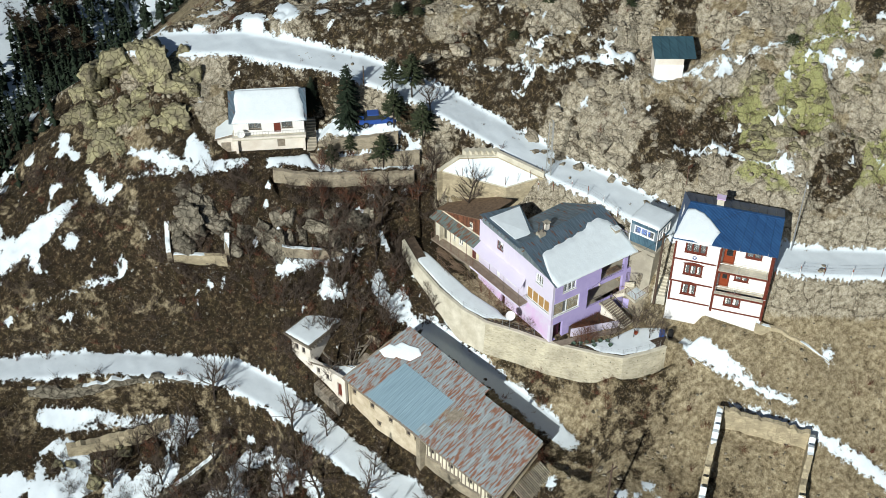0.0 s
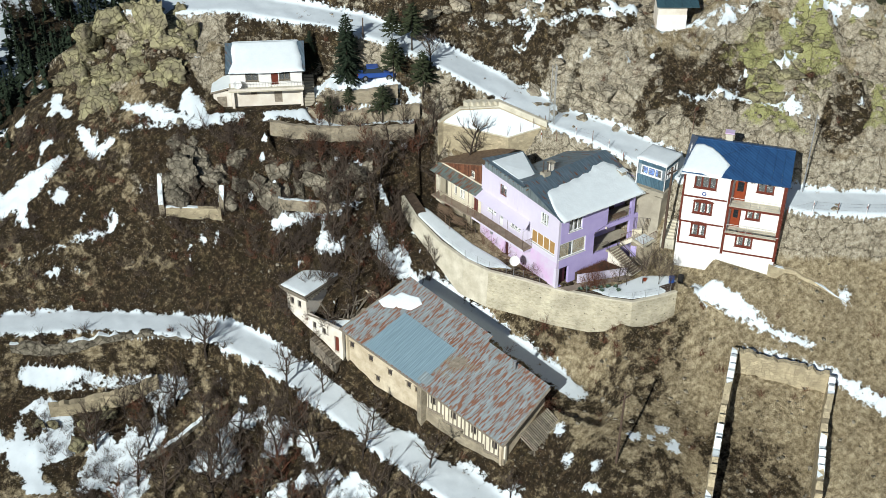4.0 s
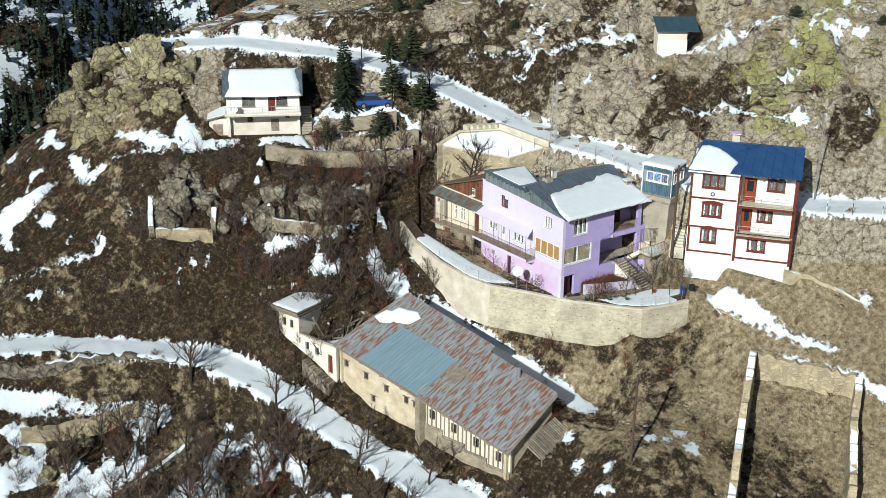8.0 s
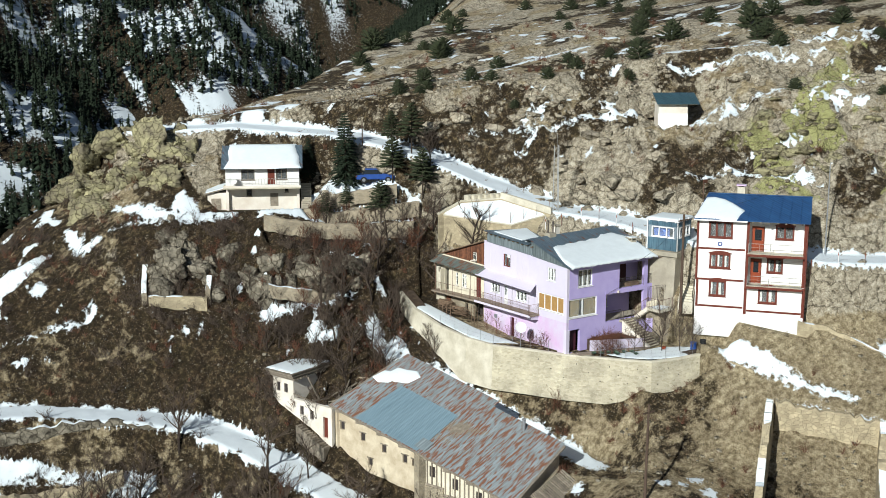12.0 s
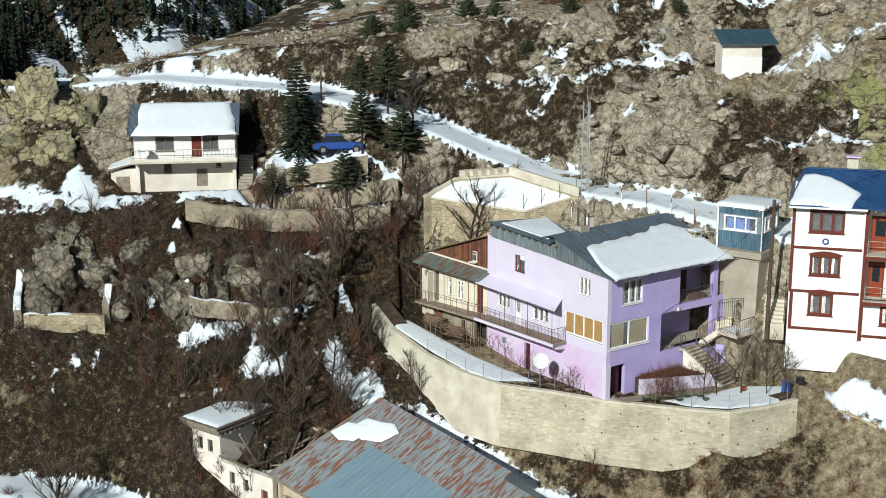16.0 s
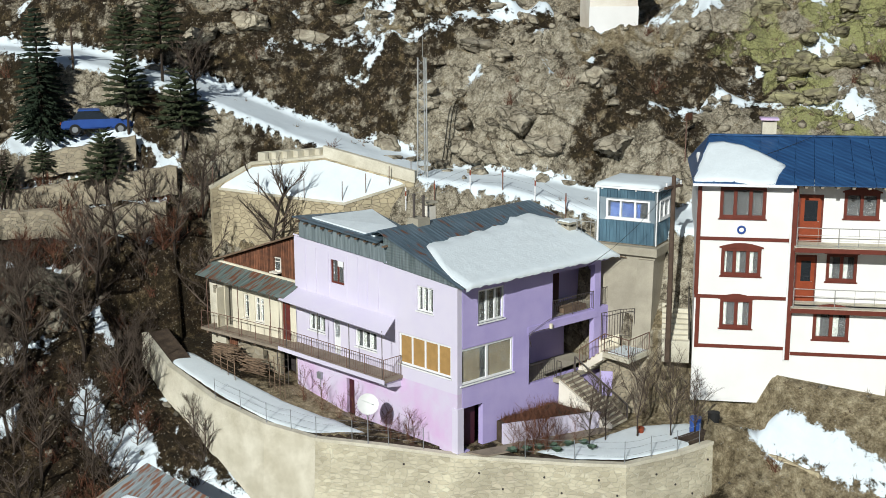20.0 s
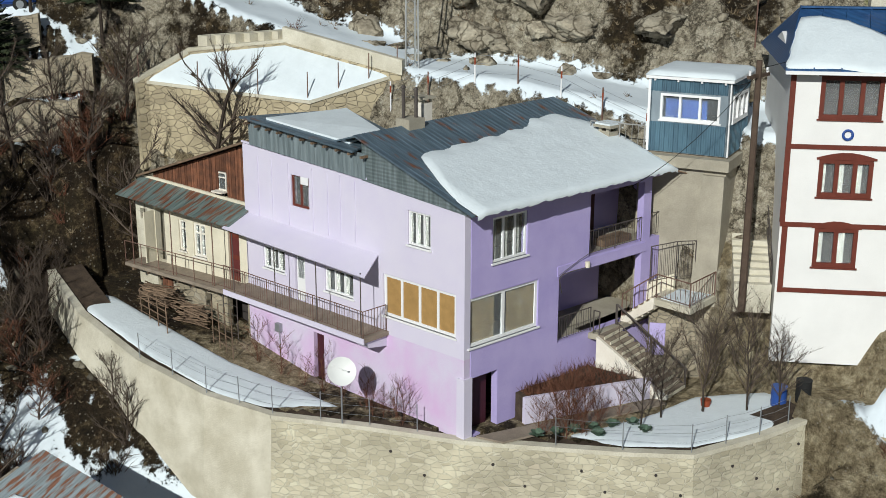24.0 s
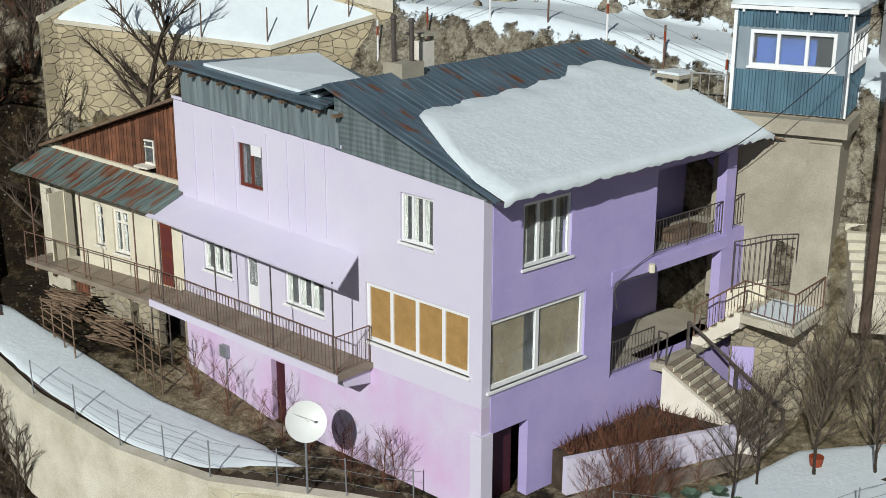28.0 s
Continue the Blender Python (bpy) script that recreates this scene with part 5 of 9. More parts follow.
def build_terrace():
    inner = []
    pts = [Vector((p[0], p[1], 0)) for p in TERRACE]
    for k, p in enumerate(pts):
        way = (pts[min(k + 1, len(pts) - 1)] - pts[max(k - 1, 0)]).normalized()
        inner.append(p + Vector((-way.y, way.x, 0)) * 0.32)
    for k in range(len(TERRACE) - 1):
        a, b, c, d = pts[k], pts[k + 1], inner[k + 1], inner[k]
        za, zb = TERRACE[k][2], TERRACE[k + 1][2]
        deep = 4.3
        lean = (a - d).normalized() * 0.35
        bm = solid([(*(a + lean).xy, za - deep), (*(b + (b - c).normalized() * 0.35).xy, zb - deep), (*c.xy, zb - deep), (*d.xy, za - deep),
                    (*a.xy, za - 0.16), (*b.xy, zb - 0.16), (*c.xy, zb - 0.16), (*d.xy, za - 0.16)])
        part("wall_stretch", bm, PALE_CONCRETE if k < 4 else TERRACE_STONE, terrace_wall, "smooth pale concrete face" if k < 4 else "mortared rubble face")
        out = (a - d).normalized() * 0.04
        cap = solid([(*(a + out).xy, za - 0.16), (*(b + out).xy, zb - 0.16), (*c.xy, zb - 0.16), (*d.xy, za - 0.16), (*(a + out).xy, za), (*(b + out).xy, zb), (*c.xy, zb), (*d.xy, za)])
        part("coping", cap, PALE_CONCRETE, terrace_wall)
        far_a, far_b = d + (d - a).normalized() * 1.2, c + (c - b).normalized() * 1.2
        fill = solid([(*d.xy, za - 0.6), (*c.xy, zb - 0.6), (*far_b.xy, zb - 0.6), (*far_a.xy, za - 0.6), (*d.xy, za - 0.09), (*c.xy, zb - 0.09), (*far_b.xy, zb - 0.02), (*far_a.xy, za - 0.02)])
        part("earth_fill", fill, SOIL, terrace_wall, "trodden brown earth")


build_terrace()
for k in range(16):  # weep holes in the stone stretch
    f = 0.04 + 0.06 * k
    i = 5 + min(int(f * 6), 5)
    a, b = Vector(TERRACE[i]), Vector(TERRACE[min(i + 1, len(TERRACE) - 1)])
    p = a.lerp(b, f * 6 - int(f * 6))
    out = Vector(((b - a).y, -(b - a).x, 0)).normalized()
    drop = 0.8 + 0.7 * (k % 3)
    q = p + out * (0.08 * drop) - Vector((0, 0, drop))
    # dark plug: the shade of the hole is put into its colour
    part("weep_hole", bar(q - out * 0.1, q + out * 0.03, 0.055, 6), DARK_ROOM, terrace_wall)


def wire_fence(points, group):
    """Slim posts with sagging wires along the terrace edge."""
    for k, p in enumerate(points):
        post = thing("fence_post", "thin grey metal fence post on the terrace wall", "fence post", pose(*p, 0, 0, 0), group)
        part("stake", bar((0, 0, -0.15), (0.02 * (k % 3 - 1), 0.015, 1.05), 0.02, 5), STEEL, post)
        if k + 1 < len(points):
            q = Vector(points[k + 1]) - Vector(p)
            for h in (0.35, 0.7, 1.0):
                part("wire", cord([(0, 0, h), q * 0.5 + Vector((0, 0, h - 0.04)), q + Vector((0, 0, h))], 0.007, 3), STEEL, post)


def along(line, step, inset=0.15):
    out = []
    for a, b in zip(line[:-1], line[1:]):
        a, b = Vector(a), Vector(b)
        side = Vector((-(b - a).y, (b - a).x, 0)).normalized() * inset
        n = max(1, round((b - a).length / step))
        out += [tuple(a.lerp(b, k / n) + side) for k in range(n)]
    return out


wire_fence(along(TERRACE[2:7], 1.6), "terrace fence")
wire_fence(along(TERRACE[7:], 1.7), "garden fence")

garden = thing("garden_steps", "worn concrete garden stair with iron handrail", "stairs")


def build_steps():
    # porch floor outside the wall, and the long flight from it down into the garden
    part("porch_floor", prism([(6.4, -0.5), (6.5, -0.85), (9.9, -0.75), (9.9, -0.68), (9.9, 0.2), (6.4, 0.2)], 2.12, 2.34), CONCRETE, garden)
    a, b, w = Vector((6.5, -0.85, 2.34)), Vector((7.75, -3.25, 0.1)), Vector((1.3, 0.12, 0))
    n = 12
    for k in range(n):
        p, q = a.lerp(b, k / n), a.lerp(b, (k + 1) / n)
        top_z = a.z - 0.02 - (a.z - b.z) * k / n
        part("step", solid([(*p.xy, top_z - 0.42), (*q.xy, top_z - 0.42), (*(q + w).xy, top_z - 0.42), (*(p + w).xy, top_z - 0.42), (*p.xy, top_z), (*q.xy, top_z), (*(q + w).xy, top_z), (*(p + w).xy, top_z)]), PAVING, garden)
        part("riser", solid([(*q.xy, top_z - 0.16), (*(q + w * 0.001 - Vector((-0.01, 0.03, 0))).xy, top_z - 0.16), (*(q + w - Vector((-0.01, 0.03, 0))).xy, top_z - 0.16), (*(q + w).xy, top_z - 0.16),
                              (*q.xy, top_z - 0.05), (*(q - Vector((-0.01, 0.03, 0))).xy, top_z - 0.05), (*(q + w - Vector((-0.01, 0.03, 0))).xy, top_z - 0.05), (*(q + w).xy, top_z - 0.05)]), CREAM, garden)
    out = Vector((-0.14, -0.02, 0))
    part("stringer", solid([(*(a + out).xy, 0.0), (*(b + out).xy, 0.0), (*b.xy, 0.0), (*a.xy, 0.0), (*(a + out).xy, a.z - 0.05), (*(b + out).xy, b.z + 0.08), (*b.xy, b.z + 0.08), (*a.xy, a.z - 0.05)]), OLD_WHITE, garden, "stained whitewashed stair cheek")
    railing([tuple(a + w + Vector((0, 0, 0.05))), tuple(a.lerp(b, 0.5) + w), tuple(b + w)], garden, 0.8, RAIL, 3.0, 0.028, "handrail")
    railing([tuple(a + Vector((0.02, 0.25, 0.0))), tuple(a + Vector((0.02, -0.02, 0.0)))], garden, 0.9, RAIL, 0.14, 0.014, "handrail")
    # short flight from the porch up to the snowy landing
    lo_l, lo_r, hi_l, hi_r = Vector((8.4, -0.5, 2.34)), Vector((9.7, -0.4, 2.34)), Vector((8.75, -1.8, 3.45)), Vector((10.1, -1.7, 3.45))
    for k in range(6):
        p, q, p2, q2 = lo_l.lerp(hi_l, k / 6), lo_l.lerp(hi_l, (k + 1) / 6), lo_r.lerp(hi_r, k / 6), lo_r.lerp(hi_r, (k + 1) / 6)
        z = 2.34 + 1.11 * (k + 1) / 6
        part("step", solid([(*q.xy, z - 0.45), (*q2.xy, z - 0.45), (*p2.xy, z - 0.45), (*p.xy, z - 0.45), (*q.xy, z), (*q2.xy, z), (*p2.xy, z), (*p.xy, z)]), CREAM, garden)
    part("flight_cheek", solid([(8.3, -0.5, 2.1), (8.42, -0.5, 2.1), (8.77, -1.8, 3.05), (8.65, -1.8, 3.05), (8.3, -0.5, 2.4), (8.42, -0.5, 2.4), (8.77, -1.8, 3.5), (8.65, -1.8, 3.5)]), OLD_WHITE, garden, "chipped white stair edge")
    part("flight_wall", solid([(9.72, -0.4, 2.3), (9.84, -0.4, 2.3), (10.24, -1.7, 2.9), (10.12, -1.7, 2.9), (9.72, -0.4, 3.5), (9.84, -0.4, 3.5), (10.24, -1.7, 4.1), (10.12, -1.7, 4.1)]), CREAM, garden, "cream plastered stair wall")
    deck = part("landing", prism([(8.65, -1.8), (8.6, -3.45), (10.7, -3.3), (10.5, -1.7)], 3.22, 3.45), PALE_CONCRETE, garden, "concrete landing dusted with snow")
    part("landing_snow", prism([(8.85, -2.0), (8.8, -3.3), (10.5, -3.15), (10.3, -1.9)], 3.45, 3.5), SNOW, deck)
    part("landing_wall", prism([(9.05, -1.35), (9.45, -1.95), (10.6, -3.1), (11.3, -2.2), (10.4, -0.9)], 0.0, 3.2), RUBBLE_WALL, garden, "rubble wall under the landing")
    part("cellar_hatch", Face(9.05, -1.35, 0.4, -0.6).box(0.05, 0.66, -0.05, -0.003, 1.0, 2.3), PURPLE, garden, "violet cellar hatch")
    railing([tuple(lo_l + Vector((0.06, 0, 0.1))), tuple(hi_l + Vector((0.05, 0, 0)))], garden, 0.95, RUST_RAIL, 0.2, 0.015, "flight_railing")
    railing([tuple(hi_l + Vector((0.05, 0, 0))), (8.66, -3.38, 3.45), (10.6, -3.24, 3.45)], garden, 0.95, RUST_RAIL, 0.2, 0.015, "landing_railing")
    railing([(9.75, -0.85, 3.6), (10.15, -1.75, 3.9), (10.45, -2.4, 4.0)], garden, 1.5, RAIL, 0.13, 0.013, "gate_grille")
    # raised bed along the violet wall
    part("planter_wall", prism([(2.3, -0.85), (7.4, -2.75), (7.45, -2.58), (2.35, -0.68)], -0.05, [1.05, 0.85, 0.85, 1.05]), PINK, garden, "low pale lilac planter wall")
    part("planter_soil", prism([(2.4, -0.66), (7.3, -2.5), (6.7, -1.2), (6.3, -0.62), (2.4, -0.3)], -0.05, [1.0, 0.8, 0.95, 1.1, 1.1]), SOIL, garden, "raised bed of dark soil")
    part("paving", prism([(0.3, -0.3), (2.2, -1.0), (7.4, -2.95), (7.3, -3.5), (0.6, -1.3)], 0.03, 0.1), PAVING, garden)


build_steps()



def snow_sheet(name, poly, z, label, thick=0.1, seed=1, parent=None):
    """A patch of lying snow with a wavering rim and a domed top."""
    rng = random.Random(seed)
    c = Vector((sum(p[0] for p in poly) / len(poly), sum(p[1] for p in poly) / len(poly), 0))
    rim = []
    for a, b in zip(poly, poly[1:] + poly[:1]):
        n = max(2, int(math.dist(a[:2], b[:2]) / 0.3))
        for k in range(n):
            rim.append(Vector((a[0] + (b[0] - a[0]) * k / n, a[1] + (b[1] - a[1]) * k / n, 0)))
    bm = bmesh.new()
    rings = []
    for f, h in ((1.0, 0.0), (0.96, 0.6), (0.85, 0.9), (0.5, 1.0)):
        ring = []
        for p in rim:
            q = c + (p - c) * (f + (rng.random() - 0.5) * 0.035)
            zz = z(q.x, q.y) if callable(z) else z
            ring.append(bm.verts.new((q.x, q.y, zz + thick * h)))
        rings.append(ring)
    for r, s in zip(rings[:-1], rings[1:]):
        for k in range(len(rim)):
            j = (k + 1) % len(rim)
            bm.faces.new([r[k], r[j], s[j], s[k]])
    bm.faces.new(rings[-1])
    ob = part(name, bm, SNOW, parent)
    for p in ob.data.polygons:
        p.use_smooth = True
    return tagged(ob, label, "snow") if parent is None else ob


def bed_plants():
    """Dead brown stalks in the raised bed."""
    rng = np.random.RandomState(19)
    n = 900
    f, g = rng.rand(n), rng.rand(n)
    x = 2.6 + 4.3 * f
    y = (-0.35 - 0.05 * f) * (1 - g) + (-0.75 - 1.65 * f) * g
    base = np.stack([x, y, 1.05 - 0.18 * f * g], 1)
    tip = base + rng.normal(size=(n, 3)) * [0.13, 0.13, 0.06] + np.stack([0 * f, 0 * f, rng.uniform(0.08, 0.42, n)], 1)
    v, q = spikes(base, tip, 0.016)
    tagged(new("dead_stalks", mesh_of("dead_stalks", v, q, RED_TWIG)), "dead brown plant stalks in the raised bed", "plants", kind="stuff")


snow_sheet("garden_snow", [(2.6, -2.6), (5.6, -3.6), (8.6, -3.9), (10.9, -5.6), (10.2, -7.8), (7.2, -7.2), (4.7, -6.1), (3.2, -4.4)], 0.06, "bluish white snow lying in the garden", 0.09, 4)
snow_sheet("terrace_snow", [(-1.3, 5.2), (-3.1, 6.9), (-3.95, 9.4), (-4.3, 13.0), (-4.2, 17.2), (-3.7, 19.8), (-2.6, 18.0), (-2.3, 14.0), (-2.0, 10.5), (-1.2, 7.4)],
           lambda x, y: 0.06 + max(0, min(1.8, (y - 8) * 0.16)), "strip of snow along the narrow front terrace", 0.09, 6)


# ---- white house of three storeys ----
def gable(face, s, d0, d1, dm, z0, z1, thick=0.25):
    """An upright gable triangle across the depth of a house at the place s of its front."""
    bm = bmesh.new()
    a = [bm.verts.new(face.at(s, d, z)) for d, z in ((d0, z0), (d1, z0), (dm, z1))]
    b = [bm.verts.new(face.at(s + thick, d, z)) for d, z in ((d0, z0), (d1, z0), (dm, z1))]
    bm.faces.new(a)
    bm.faces.new(b[::-1])
    for i in range(3):
        j = (i + 1) % 3
        bm.faces.new([a[j], a[i], b[i], b[j]])
    bmesh.ops.recalc_face_normals(bm, faces=bm.faces)
    return bm


def roof_slope(face, s0, s1, lo, hi, count, mat, house, thick=0.05, name="roof_panel", inset=0.0):
    """One slope of sheet metal: panels side by side with a raised seam between them. lo and hi are (d, z)."""
    for k in range(count):
        a, b = s0 + (s1 - s0) * k / count, s0 + (s1 - s0) * (k + 1) / count - 0.012
        c, d = (s0 + inset + (s1 - s0 - inset) * (v - s0) / (s1 - s0) for v in (a, b))
        bm = solid([face.at(a, lo[0], lo[1] - thick), face.at(b, lo[0], lo[1] - thick), face.at(d, hi[0], hi[1] - thick), face.at(c, hi[0], hi[1] - thick),
                    face.at(a, lo[0], lo[1]), face.at(b, lo[0], lo[1]), face.at(d, hi[0], hi[1]), face.at(c, hi[0], hi[1])])
        solid([face.at(a, lo[0], lo[1]), face.at(a + 0.05, lo[0], lo[1]), face.at(c + 0.05, hi[0], hi[1]), face.at(c, hi[0], hi[1]),
               face.at(a, lo[0], lo[1] + 0.04), face.at(a + 0.05, lo[0], lo[1] + 0.04), face.at(c + 0.05, hi[0], hi[1] + 0.04), face.at(c, hi[0], hi[1] + 0.04)], bm)
        part(name, bm, mat, house)


def slope_snow(face, outline, lo, hi, house, thick=0.14, seed=3, label="sheet of melting snow"):
    """Snow on a roof slope: outline in (s, share of the slope), with a wavering rim."""
    rng = random.Random(seed)
    cs, cf = sum(p[0] for p in outline) / len(outline), sum(p[1] for p in outline) / len(outline)
    rim = []
    for (a, f), (b, g) in zip(outline, outline[1:] + outline[:1]):
        n = max(2, int(math.hypot(b - a, (g - f) * 4) / 0.35))
        rim += [(a + (b - a) * k / n, f + (g - f) * k / n) for k in range(n)]
    bm = bmesh.new()
    rings = []
    for share, up in ((1.0, 0.0), (0.97, 0.7), (0.85, 1.0), (0.4, 1.1)):
        ring = []
        for s, f in rim:
            w = share + (rng.random() - 0.5) * 0.03
            s2, f2 = cs + (s - cs) * w, cf + (f - cf) * w
            ring.append(bm.verts.new(face.at(s2, lo[0] + (hi[0] - lo[0]) * f2, lo[1] + (hi[1] - lo[1]) * f2 + thick * up + 0.004)))
        rings.append(ring)
    for r, q in zip(rings[:-1], rings[1:]):
        for k in range(len(rim)):
            j = (k + 1) % len(rim)
            bm.faces.new([r[k], r[j], q[j], q[k]])
    bm.faces.new(rings[-1])
    ob = part("roof_snow", bm, SNOW, house, label)
    for p in ob.data.polygons:
        p.use_smooth = True
    return ob


def hood(face, s0, s1, z, house):
    """A low arched head over a window."""
    bm = bmesh.new()
    n = 7
    pts = [(s0 - 0.1 + (s1 - s0 + 0.2) * k / n, z + 0.05 + 0.2 * math.sin(math.pi * k / n)) for k in range(n + 1)]
    for (a, za), (b, zb) in zip(pts[:-1], pts[1:]):
        solid([face.at(a, -0.05, z - 0.02), face.at(b, -0.05, z - 0.02), face.at(b, 0.03, z - 0.02), face.at(a, 0.03, z - 0.02),
               face.at(a, -0.05, za), face.at(b, -0.05, zb), face.at(b, 0.03, zb), face.at(a, 0.03, za)], bm)
    bmesh.ops.remove_doubles(bm, verts=bm.verts, dist=0.001)
    part("window_head", bm, RED_WOOD, house)


WF = Face(11.2, -5.4, 0.58, -0.8146)
W_LONG, W_DEEP, W_EAVE, W_RIDGE = 9.75, 7.2, 12.3, 14.1
white_house = thing("white_house", "white three-storey house with maroon trim, balconies and a blue metal roof", "house", pose(*WF.at(4.7, 3.6, 1.5)))


def settle(house):
    """Moves the parts, built in world places, under the base of their house."""
    back = house.matrix_world.inverted()
    for ob in house.children:
        ob.matrix_parent_inverse = back


def door(face, s0, s1, z0, z1, d, house, mat=ORANGE_DOOR, glazed=True):
    leaf = part("door", face.box(s0, s1, d - 0.03, d + 0.05, z0, z1), mat, house, "orange-brown wooden door")
    for a, b in ((s0 - 0.09, s0), (s1, s1 + 0.09)):
        part("jamb", face.box(a, b, d - 0.05, d + 0.04, z0, z1 + 0.1), RED_WOOD, leaf)
    part("lintel", face.box(s0, s1, d - 0.05, d + 0.04, z1, z1 + 0.1), RED_WOOD, leaf)
    if glazed:
        part("pane", face.box(s0 + 0.18, s1 - 0.18, d - 0.035, d - 0.031, z0 + (z1 - z0) * 0.45, z1 - 0.2), BLACK_GLASS, leaf)
    part("lower_panel", face.box(s0 + 0.16, s1 - 0.16, d - 0.045, d - 0.031, z0 + 0.18, z0 + (z1 - z0) * 0.38), mat, leaf)
    part("door_handle", face.box(s1 - 0.14, s1 - 0.1, d - 0.1, d - 0.031, z0 + 0.98, z0 + 1.02), STEEL, leaf)
    return leaf


def build_white_house():
    h = white_house
    left = [(1.03, 3.2, 10.5, 12.05), (1.2, 3.1, 7.65, 9.05), (1.25, 2.8, 5.0, 6.5)]
    part("front_wall", WF.wall(0, 4.6, 1.2, W_EAVE, left), WHITE, h)
    part("front_wall", WF.wall(4.6, W_LONG, 1.2, 6.25, [(5.7, 7.4, 4.6, 6.15)]), WHITE, h)
    for f, s0, s1, z0, z1, cloth in ((WF, *left[0], DARK_ROOM), (WF, *left[1], CURTAIN), (WF, *left[2], CURTAIN), (WF, 5.7, 7.4, 4.6, 6.15, CURTAIN)):
        window(f, s0, s1, z0, z1, h, 3 if s1 - s0 > 1.8 else 2, RED_WOOD, cloth, 0.16, True, 0.04, proud=0.06)
        hood(f, s0, s1, z1, h)
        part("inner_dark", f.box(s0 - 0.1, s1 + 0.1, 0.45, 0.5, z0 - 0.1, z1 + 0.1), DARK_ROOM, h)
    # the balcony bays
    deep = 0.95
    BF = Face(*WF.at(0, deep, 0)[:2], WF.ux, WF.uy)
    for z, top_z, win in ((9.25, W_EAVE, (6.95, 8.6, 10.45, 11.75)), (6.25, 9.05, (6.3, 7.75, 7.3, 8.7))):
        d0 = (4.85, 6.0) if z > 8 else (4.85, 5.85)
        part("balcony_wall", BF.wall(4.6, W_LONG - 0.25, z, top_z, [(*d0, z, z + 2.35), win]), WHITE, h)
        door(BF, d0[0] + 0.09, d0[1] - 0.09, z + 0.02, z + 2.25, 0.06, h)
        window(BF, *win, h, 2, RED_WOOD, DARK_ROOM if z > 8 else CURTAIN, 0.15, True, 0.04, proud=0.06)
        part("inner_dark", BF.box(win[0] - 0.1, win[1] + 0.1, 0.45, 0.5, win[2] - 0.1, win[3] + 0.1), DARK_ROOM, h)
        hood(BF, win[0], win[1], win[3], h)
        part("balcony_slab", WF.box(4.6, W_LONG - 0.25, -0.45, deep + 0.25, z - 0.2, z), PALE_CONCRETE, h)
        part("balcony_edge", WF.box(4.58, W_LONG - 0.2, -0.49, -0.452, z - 0.24, z - 0.02), RED_WOOD, h)
        railing([WF.at(4.68, -0.4, z), WF.at(6.6, -0.4, z), WF.at(W_LONG - 0.4, -0.4, z)], h, 0.95, PALE_RAIL, 0.75)
        for k in (0.35, 0.6):
            part("rail", bar(WF.at(4.68, -0.4, z + k), WF.at(W_LONG - 0.4, -0.4, z + k), 0.012, 4), PALE_RAIL, h)
        part("side_wall", WF.box(4.45, 4.6, 0.3, deep, z, top_z), WHITE, h)
    part("balcony_post", WF.box(W_LONG - 0.28, W_LONG - 0.02, -0.02, 0.25, 6.25, W_EAVE), RED_WOOD, h)
    # other walls and gables
    SIDE = Face(*WF.at(W_LONG, 0.0, 0)[:2], -WF.uy, WF.ux)
    part("side_wall", SIDE.wall(0.28, W_DEEP, 0.8, W_EAVE, [(2.6, 3.9, 7.6, 9.0), (2.6, 3.9, 4.8, 6.2)], 0.25), WHITE, h)
    for z in (4.8, 7.6):
        window(SIDE, 2.6, 3.9, z, z + 1.4, h, 2, RED_WOOD, CURTAIN, 0.14, True, 0.04, proud=0.06)
        part("inner_dark", SIDE.box(2.5, 4.0, 0.45, 0.5, z - 0.1, z + 1.5), DARK_ROOM, h)
    part("end_wall", WF.box(0.0, 0.25, 0.3, W_DEEP, 3.0, W_EAVE), WHITE, h)
    part("back_wall", WF.box(0.25, W_LONG - 0.25, W_DEEP - 0.25, W_DEEP, 3.0, W_EAVE), WHITE, h)
    part("ceiling_slab", WF.box(0.25, W_LONG - 0.25, 0.3, W_DEEP - 0.25, 9.0, 9.2), PALE_CONCRETE, h)
    for s, peak in ((0.0, 13.2), (W_LONG - 0.25, W_RIDGE - 0.1)):
        part("gable", gable(WF, s, 0, W_DEEP, 3.6, W_EAVE - 0.05, peak), WHITE, h)
    part("hip_sheet", sheet([WF.at(-0.3, W_DEEP + 0.5, 12.25), WF.at(-0.3, -0.5, 12.25), WF.at(0.6, 3.58, W_RIDGE - 0.02), WF.at(0.6, 3.62, W_RIDGE - 0.02)], 0.03), BLUE_ROOF, h, "blue sheet over the gable end")
    # maroon trim
    for z, s0, s1 in ((9.4, 0, 4.42), (6.5, 0, 4.42), (3.98, 0.12, 4.42), (3.75, 4.7, 9.54)):
        part("trim_band", WF.box(s0, s1, -0.04, -0.002, z, z + 0.17), RED_WOOD, h)
    for s0, s1, z0, z1 in ((-0.03, 0.16, 6.67, W_EAVE), (0.08, 0.28, 3.98, 6.5), (4.43, 4.68, 3.5, W_EAVE), (9.55, 9.75, 3.5, 6.2)):
        part("trim_post", WF.box(s0, s1, -0.07, -0.003, z0, z1), RED_WOOD, h)
    for z in (9.4, 6.5):
        part("trim_band", SIDE.box(0.0, W_DEEP, -0.04, -0.002, z, z + 0.17), RED_WOOD, h)
    for s in (0.0, W_DEEP - 0.2):
        part("trim_post", SIDE.box(s, s + 0.2, -0.07, -0.003, 2.6, W_EAVE), RED_WOOD, h)
    # small ring ornament
    bm = bmesh.new()
